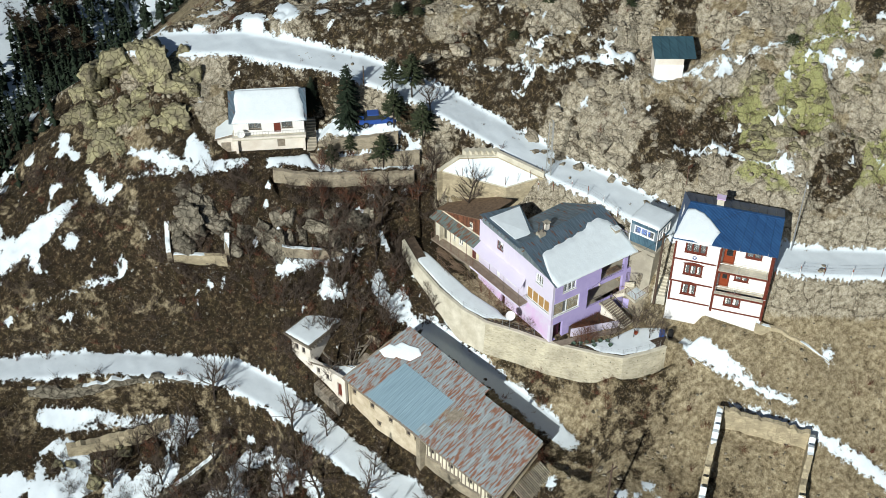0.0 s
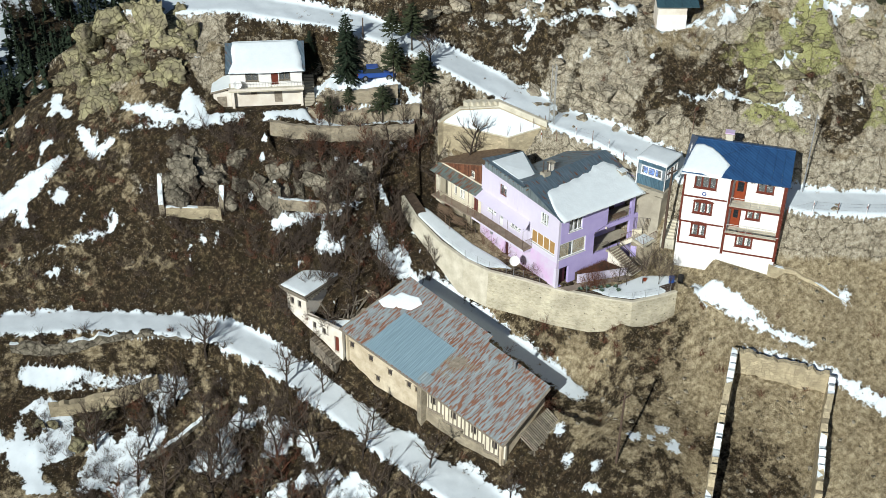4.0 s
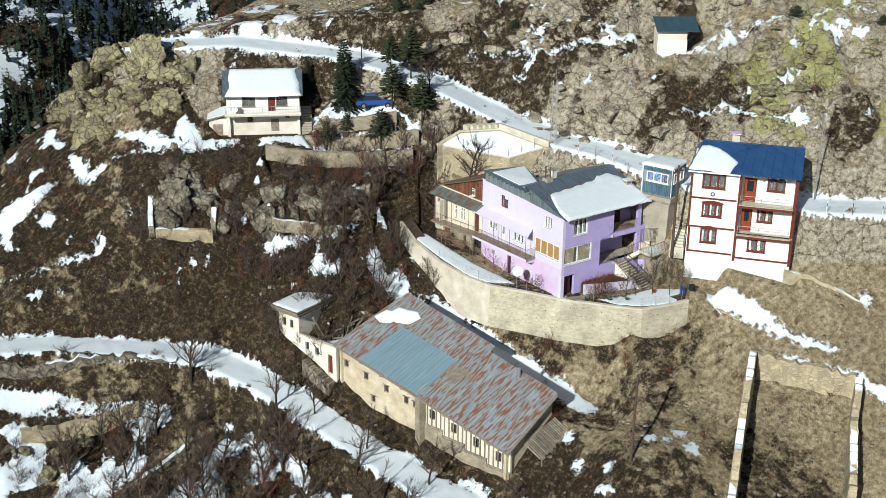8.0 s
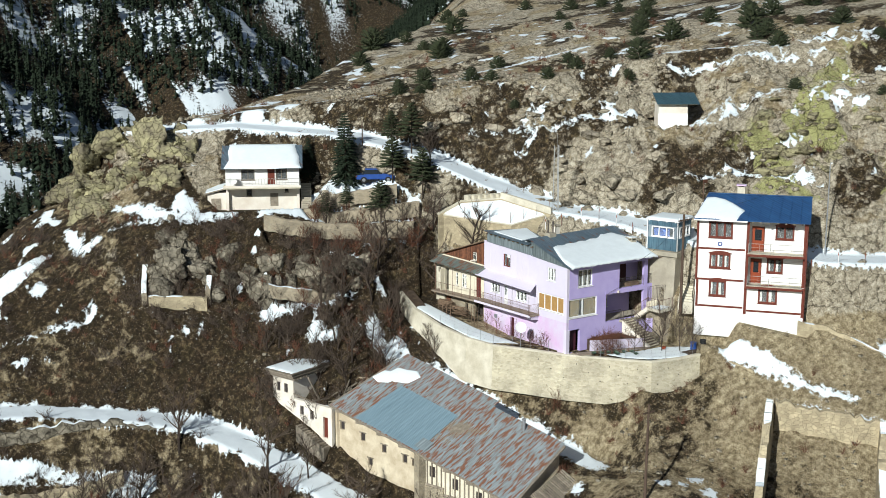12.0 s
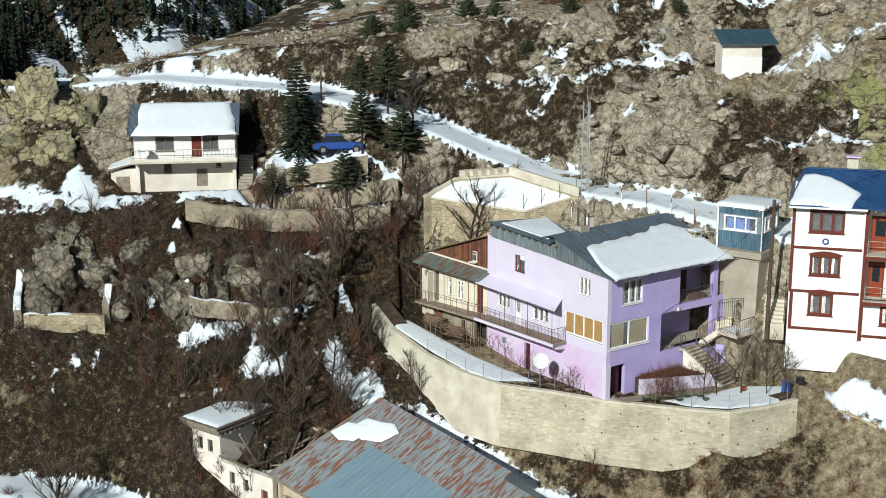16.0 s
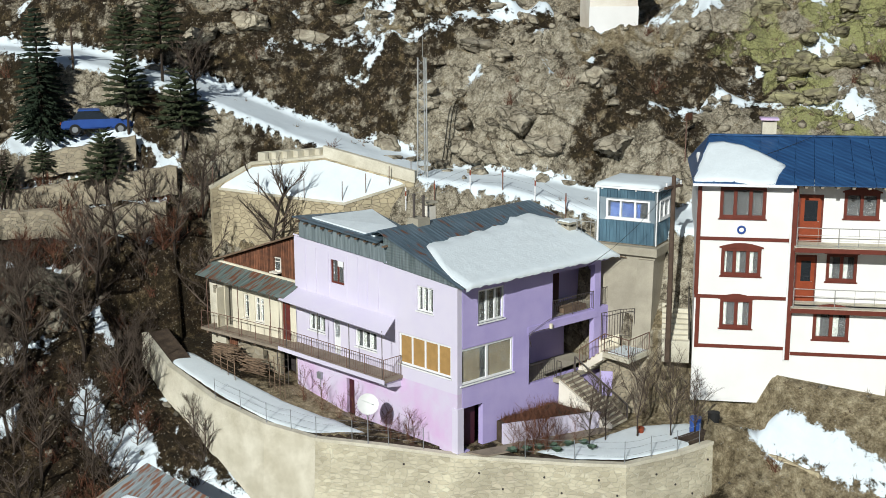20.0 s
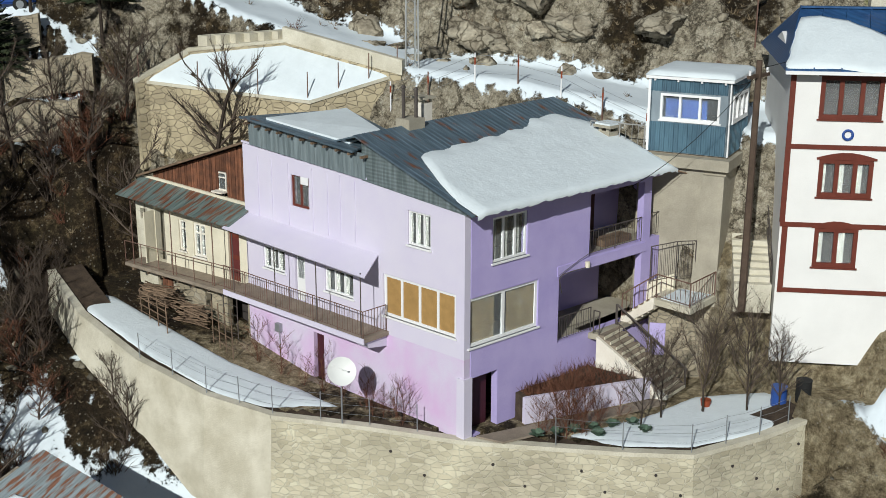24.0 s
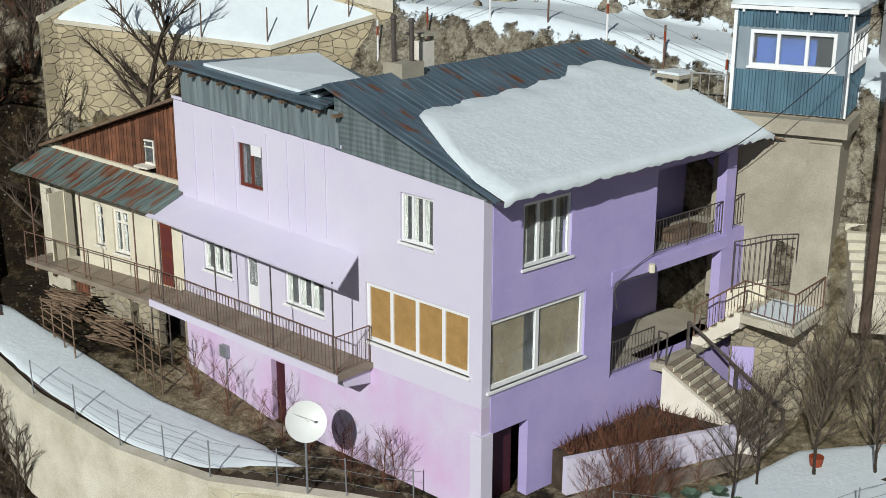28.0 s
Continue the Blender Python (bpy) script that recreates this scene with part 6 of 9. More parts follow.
    for k in range(14):
        a, b = k * math.tau / 14, (k + 1) * math.tau / 14
        bar(WF.at(2.1 + 0.17 * math.cos(a), -0.03, 9.95 + 0.17 * math.sin(a)), WF.at(2.1 + 0.17 * math.cos(b), -0.03, 9.95 + 0.17 * math.sin(b)), 0.05, 5, bm)
    part("ring_ornament", bm, BLUE_PAINT, h, "blue ring ornament")
    # roof
    roof_slope(WF, -0.3, 10.0, (-0.5, 12.28), (3.6, W_RIDGE), 11, BLUE_ROOF, h, inset=0.9)
    roof_slope(WF, -0.3, 10.0, (W_DEEP + 0.5, 12.28), (3.6, W_RIDGE - 0.003), 11, BLUE_ROOF, h, inset=0.9)
    part("ridge_cap", WF.box(0.6, 10.0, 3.45, 3.75, W_RIDGE - 0.01, W_RIDGE + 0.06), BLUE_ROOF, h)
    bm = bmesh.new()
    for s0, s1 in ((-0.3, 4.5),):
        WF.box(s0, s1, -0.6, -0.48, 12.14, 12.26, bm)
    part("gutter", bm, FRAME, h, "white gutter")
    part("downpipe", bar(WF.at(4.4, -0.12, 3.5), WF.at(4.4, -0.12, 12.0), 0.05, 8), FRAME, h)
    for k in range(7):
        part("rafter_end", WF.box(4.9 + 0.72 * k, 5.05 + 0.72 * k, -0.45, 0.9, 12.1, 12.2), GREY_WOOD, h)
    slope_snow(WF, [(-0.3, 0.02), (0.1, 0.45), (0.5, 0.8), (1.2, 0.84), (2.2, 0.76), (3.1, 0.60), (4.1, 0.36), (3.8, 0.2), (3.5, 0.0), (2.6, -0.03), (1.6, 0.03)], (-0.5, 12.28), (3.6, W_RIDGE), h, 0.13, 8)
    ch = part("chimney", WF.box(3.2, 3.9, 3.85, 4.5, 13.4, 14.75), PALE_CONCRETE, h, "plastered chimney")
    part("chimney_cap", WF.box(3.1, 4.0, 3.75, 4.6, 14.85, 14.95), PINK_DEEP, ch)
    for s in (3.2, 3.8):
        part("cap_leg", WF.box(s, s + 0.1, 3.95, 4.4, 14.75, 14.85), PALE_CONCRETE, ch)
    for k in range(10):
        part("step", WF.box(-1.5, -0.15, -0.3 + 0.32 * k, 0.02 + 0.32 * k, 3.2, 4.3 + 0.19 * k), PALE_CONCRETE, h, "worn concrete step")
    railing([WF.at(-0.2, -0.2, 4.4), WF.at(-0.2, 2.8, 6.2)], h, 0.9, RAIL, 0.3, name="stair_rail")


build_white_house()
settle(white_house)

# ---- blue booth by the road ----
BC = (11.2, -3.0)
BL = Face(BC[0] - 0.28 * 3.1, BC[1] + 0.96 * 3.1, 0.28, -0.96)
BR = Face(BC[0], BC[1], 0.96, 0.28)
booth = thing("booth", "blue corrugated metal booth with white-framed windows and snowy roof", "booth", pose(BC[0] + 1, BC[1] + 1.6, 8.7))


def corrugated(face, s0, s1, z0, z1, d, bm, pitch=0.18):
    """Ribs of profiled sheet standing proud of a wall."""
    n = int((s1 - s0) / pitch)
    rows = []
    for z in (z0, z1):
        row = []
        for k in range(n):
            for f, out in ((0.0, 0.0), (0.12, 0.03), (0.5, 0.03), (0.62, 0.0)):
                row.append(bm.verts.new(face.at(s0 + pitch * (k + f), d - 0.004 - out, z)))
        rows.append(row)
    for i in range(len(rows[0]) - 1):
        bm.faces.new([rows[0][i], rows[0][i + 1], rows[1][i + 1], rows[1][i]])
    return bm


def build_booth():
    for f, long, panes in ((BL, 3.1, 3), (BR, 3.0, 3)):
        hole = (0.45, long - 0.35, 9.95, 10.95)
        part("wall", f.wall(0, long, 8.7, 11.5, [hole], 0.08), BOOTH_GREY, booth)
        bm = corrugated(f, 0.02, long - 0.02, 8.72, 9.85, 0.0, bmesh.new())
        part("lower_sheet", bm, BOOTH_BLUE, booth, "blue profiled sheet")
        part("upper_sheet", corrugated(f, 0.02, long - 0.02, 11.02, 11.48, 0.0, bmesh.new()), BOOTH_BLUE, booth)
        window(f, *hole, booth, panes, FRAME, DARK_ROOM, 0.09, True, 0.0, proud=0.05)
        part("corner_strip", f.box(-0.04, 0.06, -0.05, 0.0, 8.7, 11.5), FRAME, booth)
        part("blind", f.box(0.6, long - 0.9, 0.2, 0.24, 10.0, 10.75), BLUE_PAINT, booth, "bright blue cloth inside")
    part("back_wall", BL.box(0, 3.1, 2.9, 3.0, 8.7, 11.5), BOOTH_BLUE, booth)
    part("end_wall", BR.box(0, 3.0, 3.0, 3.1, 8.7, 11.5), BOOTH_BLUE, booth)
    part("floor", BL.box(0.0, 3.1, 0.08, 2.9, 8.62, 8.74), GREY_WOOD, booth)
    roof = part("roof", BL.box(-0.12, 3.25, -0.15, 3.2, 11.5, 11.62), FRAME, booth, "flat roof with white fascia")
    outline = [BL.at(s, d, 0)[:2] for s, d in ((-0.14, -0.17), (3.27, -0.17), (3.27, 3.2), (-0.14, 3.2))]
    snow_sheet("roof_snow", outline, 11.625, "", 0.2, 5, roof)
    for k in range(4):
        part("bracket", BL.box(0.2 + 0.9 * k, 0.26 + 0.9 * k, -0.14, -0.05, 11.42, 11.49), FRAME, roof)
    settle(booth)
    base = thing("stone_pillar", "rubble and concrete pillar that carries the booth", "pillar", pose(BC[0] + 1, BC[1] + 1.6, 4.0))
    part("pillar_face", BL.box(-0.3, 3.15, -0.1, 3.0, 3.2, 8.2), CONCRETE, base, "stained grey concrete")
    part("pillar_cap", BL.box(-0.5, 3.3, -0.35, 3.1, 8.2, 8.62), CONCRETE, base, "rough concrete cap")
    part("buttress", solid([BL.at(2.2, -0.7, 3.0), BL.at(3.2, -0.7, 3.0), BL.at(3.2, -0.1, 3.0), BL.at(2.2, -0.1, 3.0), BL.at(2.3, -0.3, 8.0), BL.at(3.15, -0.3, 8.0), BL.at(3.15, -0.1, 8.0), BL.at(2.3, -0.1, 8.0)]), CONCRETE, base)
    settle(base)
    bridge = thing("footbridge", "narrow steel footbridge with pale rails beside the booth", "footbridge", pose(9.6, 1.2, 8.6))
    part("deck", BL.box(-2.3, -0.05, -0.1, 1.0, 8.55, 8.66), CONCRETE, bridge)
    railing([BL.at(-2.3, -0.1, 8.66), BL.at(-1.1, -0.1, 8.66), BL.at(-0.1, -0.1, 8.66)], bridge, 1.0, PALE_RAIL, 0.2)
    settle(bridge)


build_booth()

# ---- snow-roofed house up the slope ----
UF = Face(-15.5, 36.0, 0.854, -0.52)
upper_house = thing("upper_house", "old white two-storey house with a balcony and a snow-covered roof", "house", pose(*UF.at(3.8, 2.7, 10.2)))


def build_upper_house():
    h, long, deep, eave, ridge = upper_house, 7.7, 5.4, 14.9, 16.8
    holes = [(1.65, 3.05, 13.45, 14.55), (4.4, 5.15, 12.95, 14.6), (5.25, 6.45, 13.45, 14.6)]
    part("upper_wall", UF.wall(0, long, 12.75, eave, holes, 0.28), WHITE, h)
    low = [(2.1, 2.7, 11.6, 12.35), (4.6, 5.45, 10.5, 11.9), (6.15, 6.55, 12.0, 12.4)]
    LOWF = Face(*UF.at(0, 0.75, 0)[:2], UF.ux, UF.uy)
    part("lower_wall", LOWF.wall(0.1, long, 9.8, 12.75, low, 0.28), OLD_WHITE, h)
    for q in (holes[0], holes[2]):
        window(UF, *q, h, 2, GREY_WOOD, DARK_ROOM, 0.08, True, 0.05)
    part("balcony_door", UF.box(4.4, 5.15, 0.05, 0.12, 12.95, 14.6), RED_WOOD, h, "dark red balcony door")
    window(LOWF, *low[0], h, 1, GREY_WOOD, DARK_ROOM, 0.07, True, 0.05)
    window(LOWF, *low[2], h, 1, GREY_WOOD, DARK_ROOM, 0.06, True, 0.05)
    part("cellar_door", LOWF.box(4.6, 5.45, 0.06, 0.12, 9.9, 11.9), GREY_WOOD, h, "grey wooden door")
    part("inner_dark", UF.box(0.3, long - 0.3, 1.2, 1.25, 10.0, eave), DARK_ROOM, h)
    slab = part("balcony_slab", UF.box(-0.2, long + 0.15, -0.9, 1.1, 12.6, 12.75), PALE_CONCRETE, h)
    part("parapet", UF.box(-0.2, long + 0.15, -0.9, -0.8, 12.75, 12.95), OLD_WHITE, slab)
    railing([UF.at(-0.1, -0.85, 12.95), UF.at(3.8, -0.85, 12.95), UF.at(long + 0.1, -0.85, 12.95)], h, 0.7, PALE_RAIL, 0.3)
    SIDE = Face(*UF.at(long, 0, 0)[:2], -UF.uy, UF.ux)
    part("side_wall", SIDE.wall(0.28, deep, 9.8, eave, [(2.2, 3.1, 13.2, 14.3)], 0.28), OLD_WHITE, h)
    part("side_window", SIDE.box(2.2, 3.1, 0.08, 0.12, 13.2, 14.3), GREY_WOOD, h)
    part("end_wall", UF.box(0, 0.28, 0.28, deep, 9.8, eave), OLD_WHITE, h)
    part("back_wall", UF.box(0.28, long - 0.28, deep - 0.28, deep, 9.8, eave), OLD_WHITE, h)
    for s in (0, long - 0.25):
        part("gable", gable(UF, s, 0, deep, 2.7, eave, ridge - 0.1), GREY_WOOD, h, "grey boarded gable")
    roof_slope(UF, -0.4, long + 0.4, (-0.7, 14.75), (2.7, ridge), 8, GREY_BLUE_ROOF, h)
    roof_slope(UF, -0.4, long + 0.4, (deep + 0.6, 14.75), (2.7, ridge - 0.003), 8, GREY_BLUE_ROOF, h)
    slope_snow(UF, [(-0.1, 0.0), (0.35, 0.35), (0.25, 0.75), (0.4, 1.0), (7.3, 1.0), (7.7, 0.5), (7.9, 0.0), (4, -0.03)], (-0.7, 14.75), (2.7, ridge), h, 0.2, 12, "thick even snow cover")
    slope_snow(UF, [(-0.1, 0.05), (0.3, 1.0), (7.5, 1.0), (7.9, 0.05)][::-1], (deep + 0.6, 14.75), (2.7, ridge), h, 0.2, 13, "thick even snow cover")
    for k in range(11):
        part("step", UF.box(long + 0.15, long + 1.25, -0.2 + 0.3 * k, 0.1 + 0.3 * k, 9.9, 10.6 + 0.2 * k), CONCRETE, h, "concrete outer step")
    settle(h)
    dish = thing("satellite_dish", "white satellite dish on the balcony of the old house", "satellite dish", pose(*UF.at(0.8, -0.75, 13.1)))
    build_dish(dish, 0.45)
    shed = thing("lean_to", "low grey lean-to with a snowy roof beside the house", "shed")
    part("wall", UF.box(-2.0, -0.05, 0.8, 3.6, 9.8, 12.0), OLD_WHITE, shed)
    part("shed_door", UF.box(-1.6, -0.6, 0.74, 0.797, 9.9, 11.4), GREY_WOOD, shed)
    part("roof", sheet([UF.at(-2.3, 0.5, 11.95), UF.at(-0.05, 0.5, 12.5), UF.at(-0.05, 3.8, 12.6), UF.at(-2.3, 3.8, 12.05)], 0.1), GREY_WOOD, shed)
    part("roof_snow", sheet([UF.at(-2.2, 0.7, 12.07), UF.at(-0.1, 0.7, 12.6), UF.at(-0.1, 3.7, 12.7), UF.at(-2.2, 3.7, 12.17)], 0.1), SNOW, shed)


def build_dish(holder, r, mast=0.0):
    """A shallow white bowl on a bracket, turned to the low south sky."""
    bm = bmesh.new()
    rings = []
    way = Vector((-0.45, -0.75, 0.5)).normalized()
    side = way.orthogonal().normalized()
    up = way.cross(side)
    c = Vector((0, 0, mast + 0.35))
    for k in range(6):
        q = r * k / 5
        rings.append([bm.verts.new(c + way * (0.28 * q * q / r) + q * (math.cos(a * math.tau / 24) * side + math.sin(a * math.tau / 24) * up)) for a in range(24 if k else 1)])
    for a in range(24):
        bm.faces.new([rings[0][0], rings[1][a], rings[1][(a + 1) % 24]])
    for p, q in zip(rings[1:-1], rings[2:]):
        for a in range(24):
            b = (a + 1) % 24
            bm.faces.new([p[a], q[a], q[b], p[b]])
    bowl = part("bowl", bm, DISH_WHITE, holder)
    for p in bowl.data.polygons:
        p.use_smooth = True
    part("feed_arm", bar(c - up * r * 0.9 + way * 0.2 * r, c + way * r * 1.0, 0.008, 5), DISH_WHITE, holder)
    part("receiver", bar(c + way * r * 0.93, c + way * r * 1.06, 0.035, 8), DISH_WHITE, holder)
    part("mast", bar((0, 0, 0), c - way * 0.06, 0.03, 8), STEEL, holder)


build_upper_house()

# ---- hut on the hill ----
HF = Face(22.9, 10.6, 0.8, -0.6)
hut = thing("hut", "small white hut with a teal metal shed roof", "hut", pose(*HF.at(1.6, 1.5, 19.6)))


def build_hut():
    part("front_wall", HF.wall(0, 3.1, 18.3, 21.2, [], 0.2), OLD_WHITE, hut)
    part("plinth", HF.box(-0.04, 3.14, -0.05, -0.002, 18.3, 20.2), WHITE, hut, "whitewashed lower band")
    for s in (0, 2.9):
        part("side_wall", solid([HF.at(s, 0.2, 18.3), HF.at(s + 0.2, 0.2, 18.3), HF.at(s + 0.2, 2.4, 18.3), HF.at(s, 2.4, 18.3), HF.at(s, 0.2, 21.2), HF.at(s + 0.2, 0.2, 21.2), HF.at(s + 0.2, 2.4, 21.2), HF.at(s, 2.4, 21.2)]), OLD_WHITE, hut)
    part("back_wall", HF.box(0.2, 2.9, 2.2, 2.4, 18.3, 21.2), OLD_WHITE, hut)
    roof_slope(HF, -0.25, 4.3, (-0.5, 21.25), (2.6, 22.25), 5, TEAL_ROOF, hut)
    for d, z in ((0.2, 21.42), (1.2, 21.74), (2.2, 22.06)):
        part("roof_beam", HF.box(0.0, 4.2, d, d + 0.14, z - 0.16, z), GREY_WOOD, hut)
    for s in (0.1, 1.0, 2.0, 2.95):
        part("roof_prop", bar(HF.at(s, 2.3, 21.2), HF.at(s, 2.3, 21.95), 0.05, 6), GREY_WOOD, hut)
    for k in range(3):
        part("roof_prop", bar(HF.at(3.0, 0.8 + 0.6 * k, 21.2), HF.at(3.0, 0.8 + 0.6 * k, 21.45 + 0.19 * k), 0.05, 6), GREY_WOOD, hut)
    settle(hut)


build_hut()

# ---- the old barn ----
BT, BLE, BRI, BBO = Vector((-9.7, 11.5, -1.0)), Vector((-17.6, 12.3, -4.5)), Vector((-5.6, -6.5, -5.1)), Vector((-12.5, -7.2, -8.9))
barn = thing("barn", "old mud-plastered barn with a rusty patched metal roof", "barn", pose(-12, 3, -11))


def roof_at(a, b, up=0.0):
    """A point of the barn's roof: a along the eave, b from the eave to the ridge."""
    return BLE.lerp(BBO, a).lerp(BT.lerp(BRI, a), b) + Vector((0, 0, up))


def roof_sheet(a0, a1, b0, b1, up, bm=None):
    """A profiled sheet: ribs run down the slope."""
    bm = bm or bmesh.new()
    n = max(4, int((a1 - a0) * 20.3 / 0.16))
    rows = []
    for b in (b0, b1):
        rows.append([bm.verts.new(roof_at(a0 + (a1 - a0) * k / n, b, up + (0.016 if k % 2 else 0.0))) for k in range(n + 1)])
    for k in range(n):
        bm.faces.new([rows[0][k], rows[0][k + 1], rows[1][k + 1], rows[1][k]])
    under = []
    for b in (b0, b1):
        under.append([bm.verts.new(roof_at(a, b, up - 0.012)) for a in (a0, a1)])
    bm.faces.new([under[0][0], under[1][0], under[1][1], under[0][1]])
    return bm


def eave_wall(a0, a1, z_of_top, z_low, thick, inset, holes, mat, name, label):
    p, q = roof_at(a0, 0), roof_at(a1, 0)
    way = (q - p).xy.normalized()
    face = Face(p.x - way.y * inset, p.y + way.x * inset, way.x, way.y)
    long = (q - p).xy.length
    part(name, face.wall(0, long, z_low, z_of_top, holes, thick), mat, barn, label)
    return face, long


def build_barn():
    rng = random.Random(21)
    back = solid([roof_at(-0.012, -0.03, -0.14), roof_at(1.012, -0.03, -0.14), roof_at(1.012, 0.90, -0.14), roof_at(-0.012, 0.90, -0.14), roof_at(-0.012, -0.03, -0.02), roof_at(1.012, -0.03, -0.02), roof_at(1.012, 0.90, -0.02), roof_at(-0.012, 0.90, -0.02)])
    part("roof_deck", back, GREY_WOOD, barn, "grey board deck under the sheets")
    cols = 17
    for k in range(cols):
        a0, a1 = k / cols, (k + 1) / cols
        far = 1.0 if a1 < 0.6 else 0.91
        cuts = [0.0, 0.30 + rng.uniform(-0.02, 0.02), 0.62 + rng.uniform(-0.02, 0.02), far]
        for i, (b0, b1) in enumerate(zip(cuts[:-1], cuts[1:])):
            up = 0.018 * i + rng.uniform(0, 0.012)
            part("roof_sheet", roof_sheet(a0 - 0.003, a1 + 0.003, b0 - 0.02, b1 + 0.01, up), RUSTY_ROOF, barn)
    for k in range(6):
        a0 = 0.15 + 0.058 * k
        for b0, b1 in ((-0.015, 0.30), (0.28, 0.60)):
            part("patch_sheet", roof_sheet(a0, a0 + 0.06, b0, b1, 0.075 + rng.uniform(0, 0.006) + 0.01 * (b0 > 0)), NEW_TIN, barn, "newer blue-grey tin sheet")
    part("patch_sheet", roof_sheet(0.47, 0.53, 0.02, 0.16, 0.1), ZINC, barn, "darker tin patch")
    for a0, a1, b0, b1, seed in ((0.03, 0.18, 0.60, 0.86, 3), (0.0, 0.1, 0.5, 0.74, 4)):
        pts = [roof_at(a0 + (a1 - a0) * u, b0 + (b1 - b0) * v) for u, v in ((0, 0.1), (0.5, 0), (0.9, 0.25), (1, 0.8), (0.75, 1), (0.4, 0.8), (0.1, 0.7))]
        c = sum(pts, Vector()) / len(pts)
        n = (roof_at(1, 0.5) - roof_at(0, 0.5)).cross(roof_at(0.5, 1) - roof_at(0.5, 0)).normalized()
        snow_sheet("roof_snow", [(p.x, p.y) for p in pts], lambda x, y, c=c, n=n: c.z - (n.x * (x - c.x) + n.y * (y - c.y)) / n.z + 0.09, "", 0.1, seed, barn)
    # walls follow the falling eave in short bays, each a step lower than the last
    bays = 8
    for k in range(bays):
        a0, a1 = k / bays, (k + 1) / bays
        z1 = roof_at(a1, 0).z - 0.12
        long = 20.2 / bays
        low = -16.5
        if k < 4:
            holes = [(0.5, 1.05, z1 - 1.75, z1 - 1.0)] if k < 3 else [(0.4, 0.95, z1 - 1.6, z1 - 0.85), (1.5, 1.95, z1 - 1.65, z1 - 1.0)]
            if k in (1, 3):
                holes.append((1.2, 2.0, low + 3.0, low + 5.0) if k == 3 else (1.4, 1.9, z1 - 3.9, z1 - 3.2))
            face, long = eave_wall(a0, a1, z1, low, 0.45, 0.45, holes, MUD, "wall_bay", "worn mud plaster")
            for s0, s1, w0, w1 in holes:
                # dark panel filling the opening, the shade indoors painted as its colour
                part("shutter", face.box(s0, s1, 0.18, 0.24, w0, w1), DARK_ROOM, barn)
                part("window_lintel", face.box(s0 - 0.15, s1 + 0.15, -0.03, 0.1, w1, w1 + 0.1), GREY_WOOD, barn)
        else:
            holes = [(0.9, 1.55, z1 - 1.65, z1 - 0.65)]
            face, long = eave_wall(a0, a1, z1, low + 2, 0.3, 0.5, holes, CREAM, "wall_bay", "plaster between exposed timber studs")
            # dark panel in the hole, coloured as the shade behind it
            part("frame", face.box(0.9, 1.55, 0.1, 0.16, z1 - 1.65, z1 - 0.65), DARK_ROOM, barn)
            for s in np.arange(0.1, long, 0.52):
                part("stud", face.box(s, s + 0.13, -0.07, -0.003, z1 - 2.3, z1 - 0.05), GREY_WOOD, barn)
            part("sill_beam", face.box(0, long, -0.09, -0.003, z1 - 2.5, z1 - 2.31), GREY_WOOD, barn)
            part("stone_base", face.box(0, long, -0.14, -0.003, low + 1, z1 - 2.52), RUBBLE_WALL, barn, "rough stone footing")
        part("gap_board", solid([roof_at(a0, 0.03, -0.95), roof_at(a1, 0.03, -0.15), roof_at(a1, 0.05, -0.15), roof_at(a0, 0.05, -0.95), roof_at(a0, 0.03, -0.14), roof_at(a1, 0.03, -0.14), roof_at(a1, 0.05, -0.14), roof_at(a0, 0.05, -0.14)]), GREY_WOOD, barn)
    p = roof_at(0.5, 0)
    part("corner_pier", box(p.x - 0.15, p.x + 0.7, p.y - 0.35, p.y + 0.35, -16, p.z - 0.15), RUBBLE_WALL, barn, "stone pier")
    for a, low in ((0.985, -15.0), (0.012, -11)):
        p, q = roof_at(a, 0.03), roof_at(a, 0.88)
        part("end_wall", solid([(p.x, p.y, low), (p.x, p.y + 0.3, low), (q.x, q.y + 0.3, low + 4), (q.x, q.y, low + 4), (p.x, p.y, p.z - 0.2), (p.x, p.y + 0.3, p.z - 0.2), (q.x, q.y + 0.3, q.z - 0.2), (q.x, q.y, q.z - 0.2)]), MUD, barn)
    p, q = roof_at(0.02, 0.86), roof_at(0.98, 0.86)
    part("back_wall", solid([(p.x - 0.3, p.y, -9), (q.x - 0.3, q.y, -12), (q.x, q.y, -12), (p.x, p.y, -9), (p.x - 0.3, p.y, p.z - 0.2), (q.x - 0.3, q.y, q.z - 0.2), (q.x, q.y, q.z - 0.2), (p.x, p.y, p.z - 0.2)]), MUD, barn)
    p = roof_at(0.80, 0.83)
    flue = part("flue", bar(p - Vector((0, 0, 0.3)), p + Vector((0, 0, 1.0)), 0.14, 12), STEEL, barn, "galvanised flue pipe")
    part("flue_cap", bar(p + Vector((0, 0, 1.0)), p + Vector((0, 0, 1.08)), 0.2, 12), STEEL, flue)
    settle(barn)
    # lean-to of bare poles at the low end
    lean = thing("plank_shed", "sagging lean-to of grey poles at the low end of the barn", "shed")
    a, b = roof_at(1.02, 0.25, -0.6), roof_at(1.03, 0.78, -1.3)
    out = Vector((0.35, -1.9, -0.9))
    for k in range(20):
        p = a.lerp(b, k / 19)
        part("pole", bar(p + Vector((0, 0, rng.uniform(-0.04, 0.04))), p + out * rng.uniform(0.92, 1.08), 0.085, 6), GREY_WOOD, lean)
    for k in (0.05, 0.5, 0.95):
        p = a.lerp(b, k) + out * 0.93
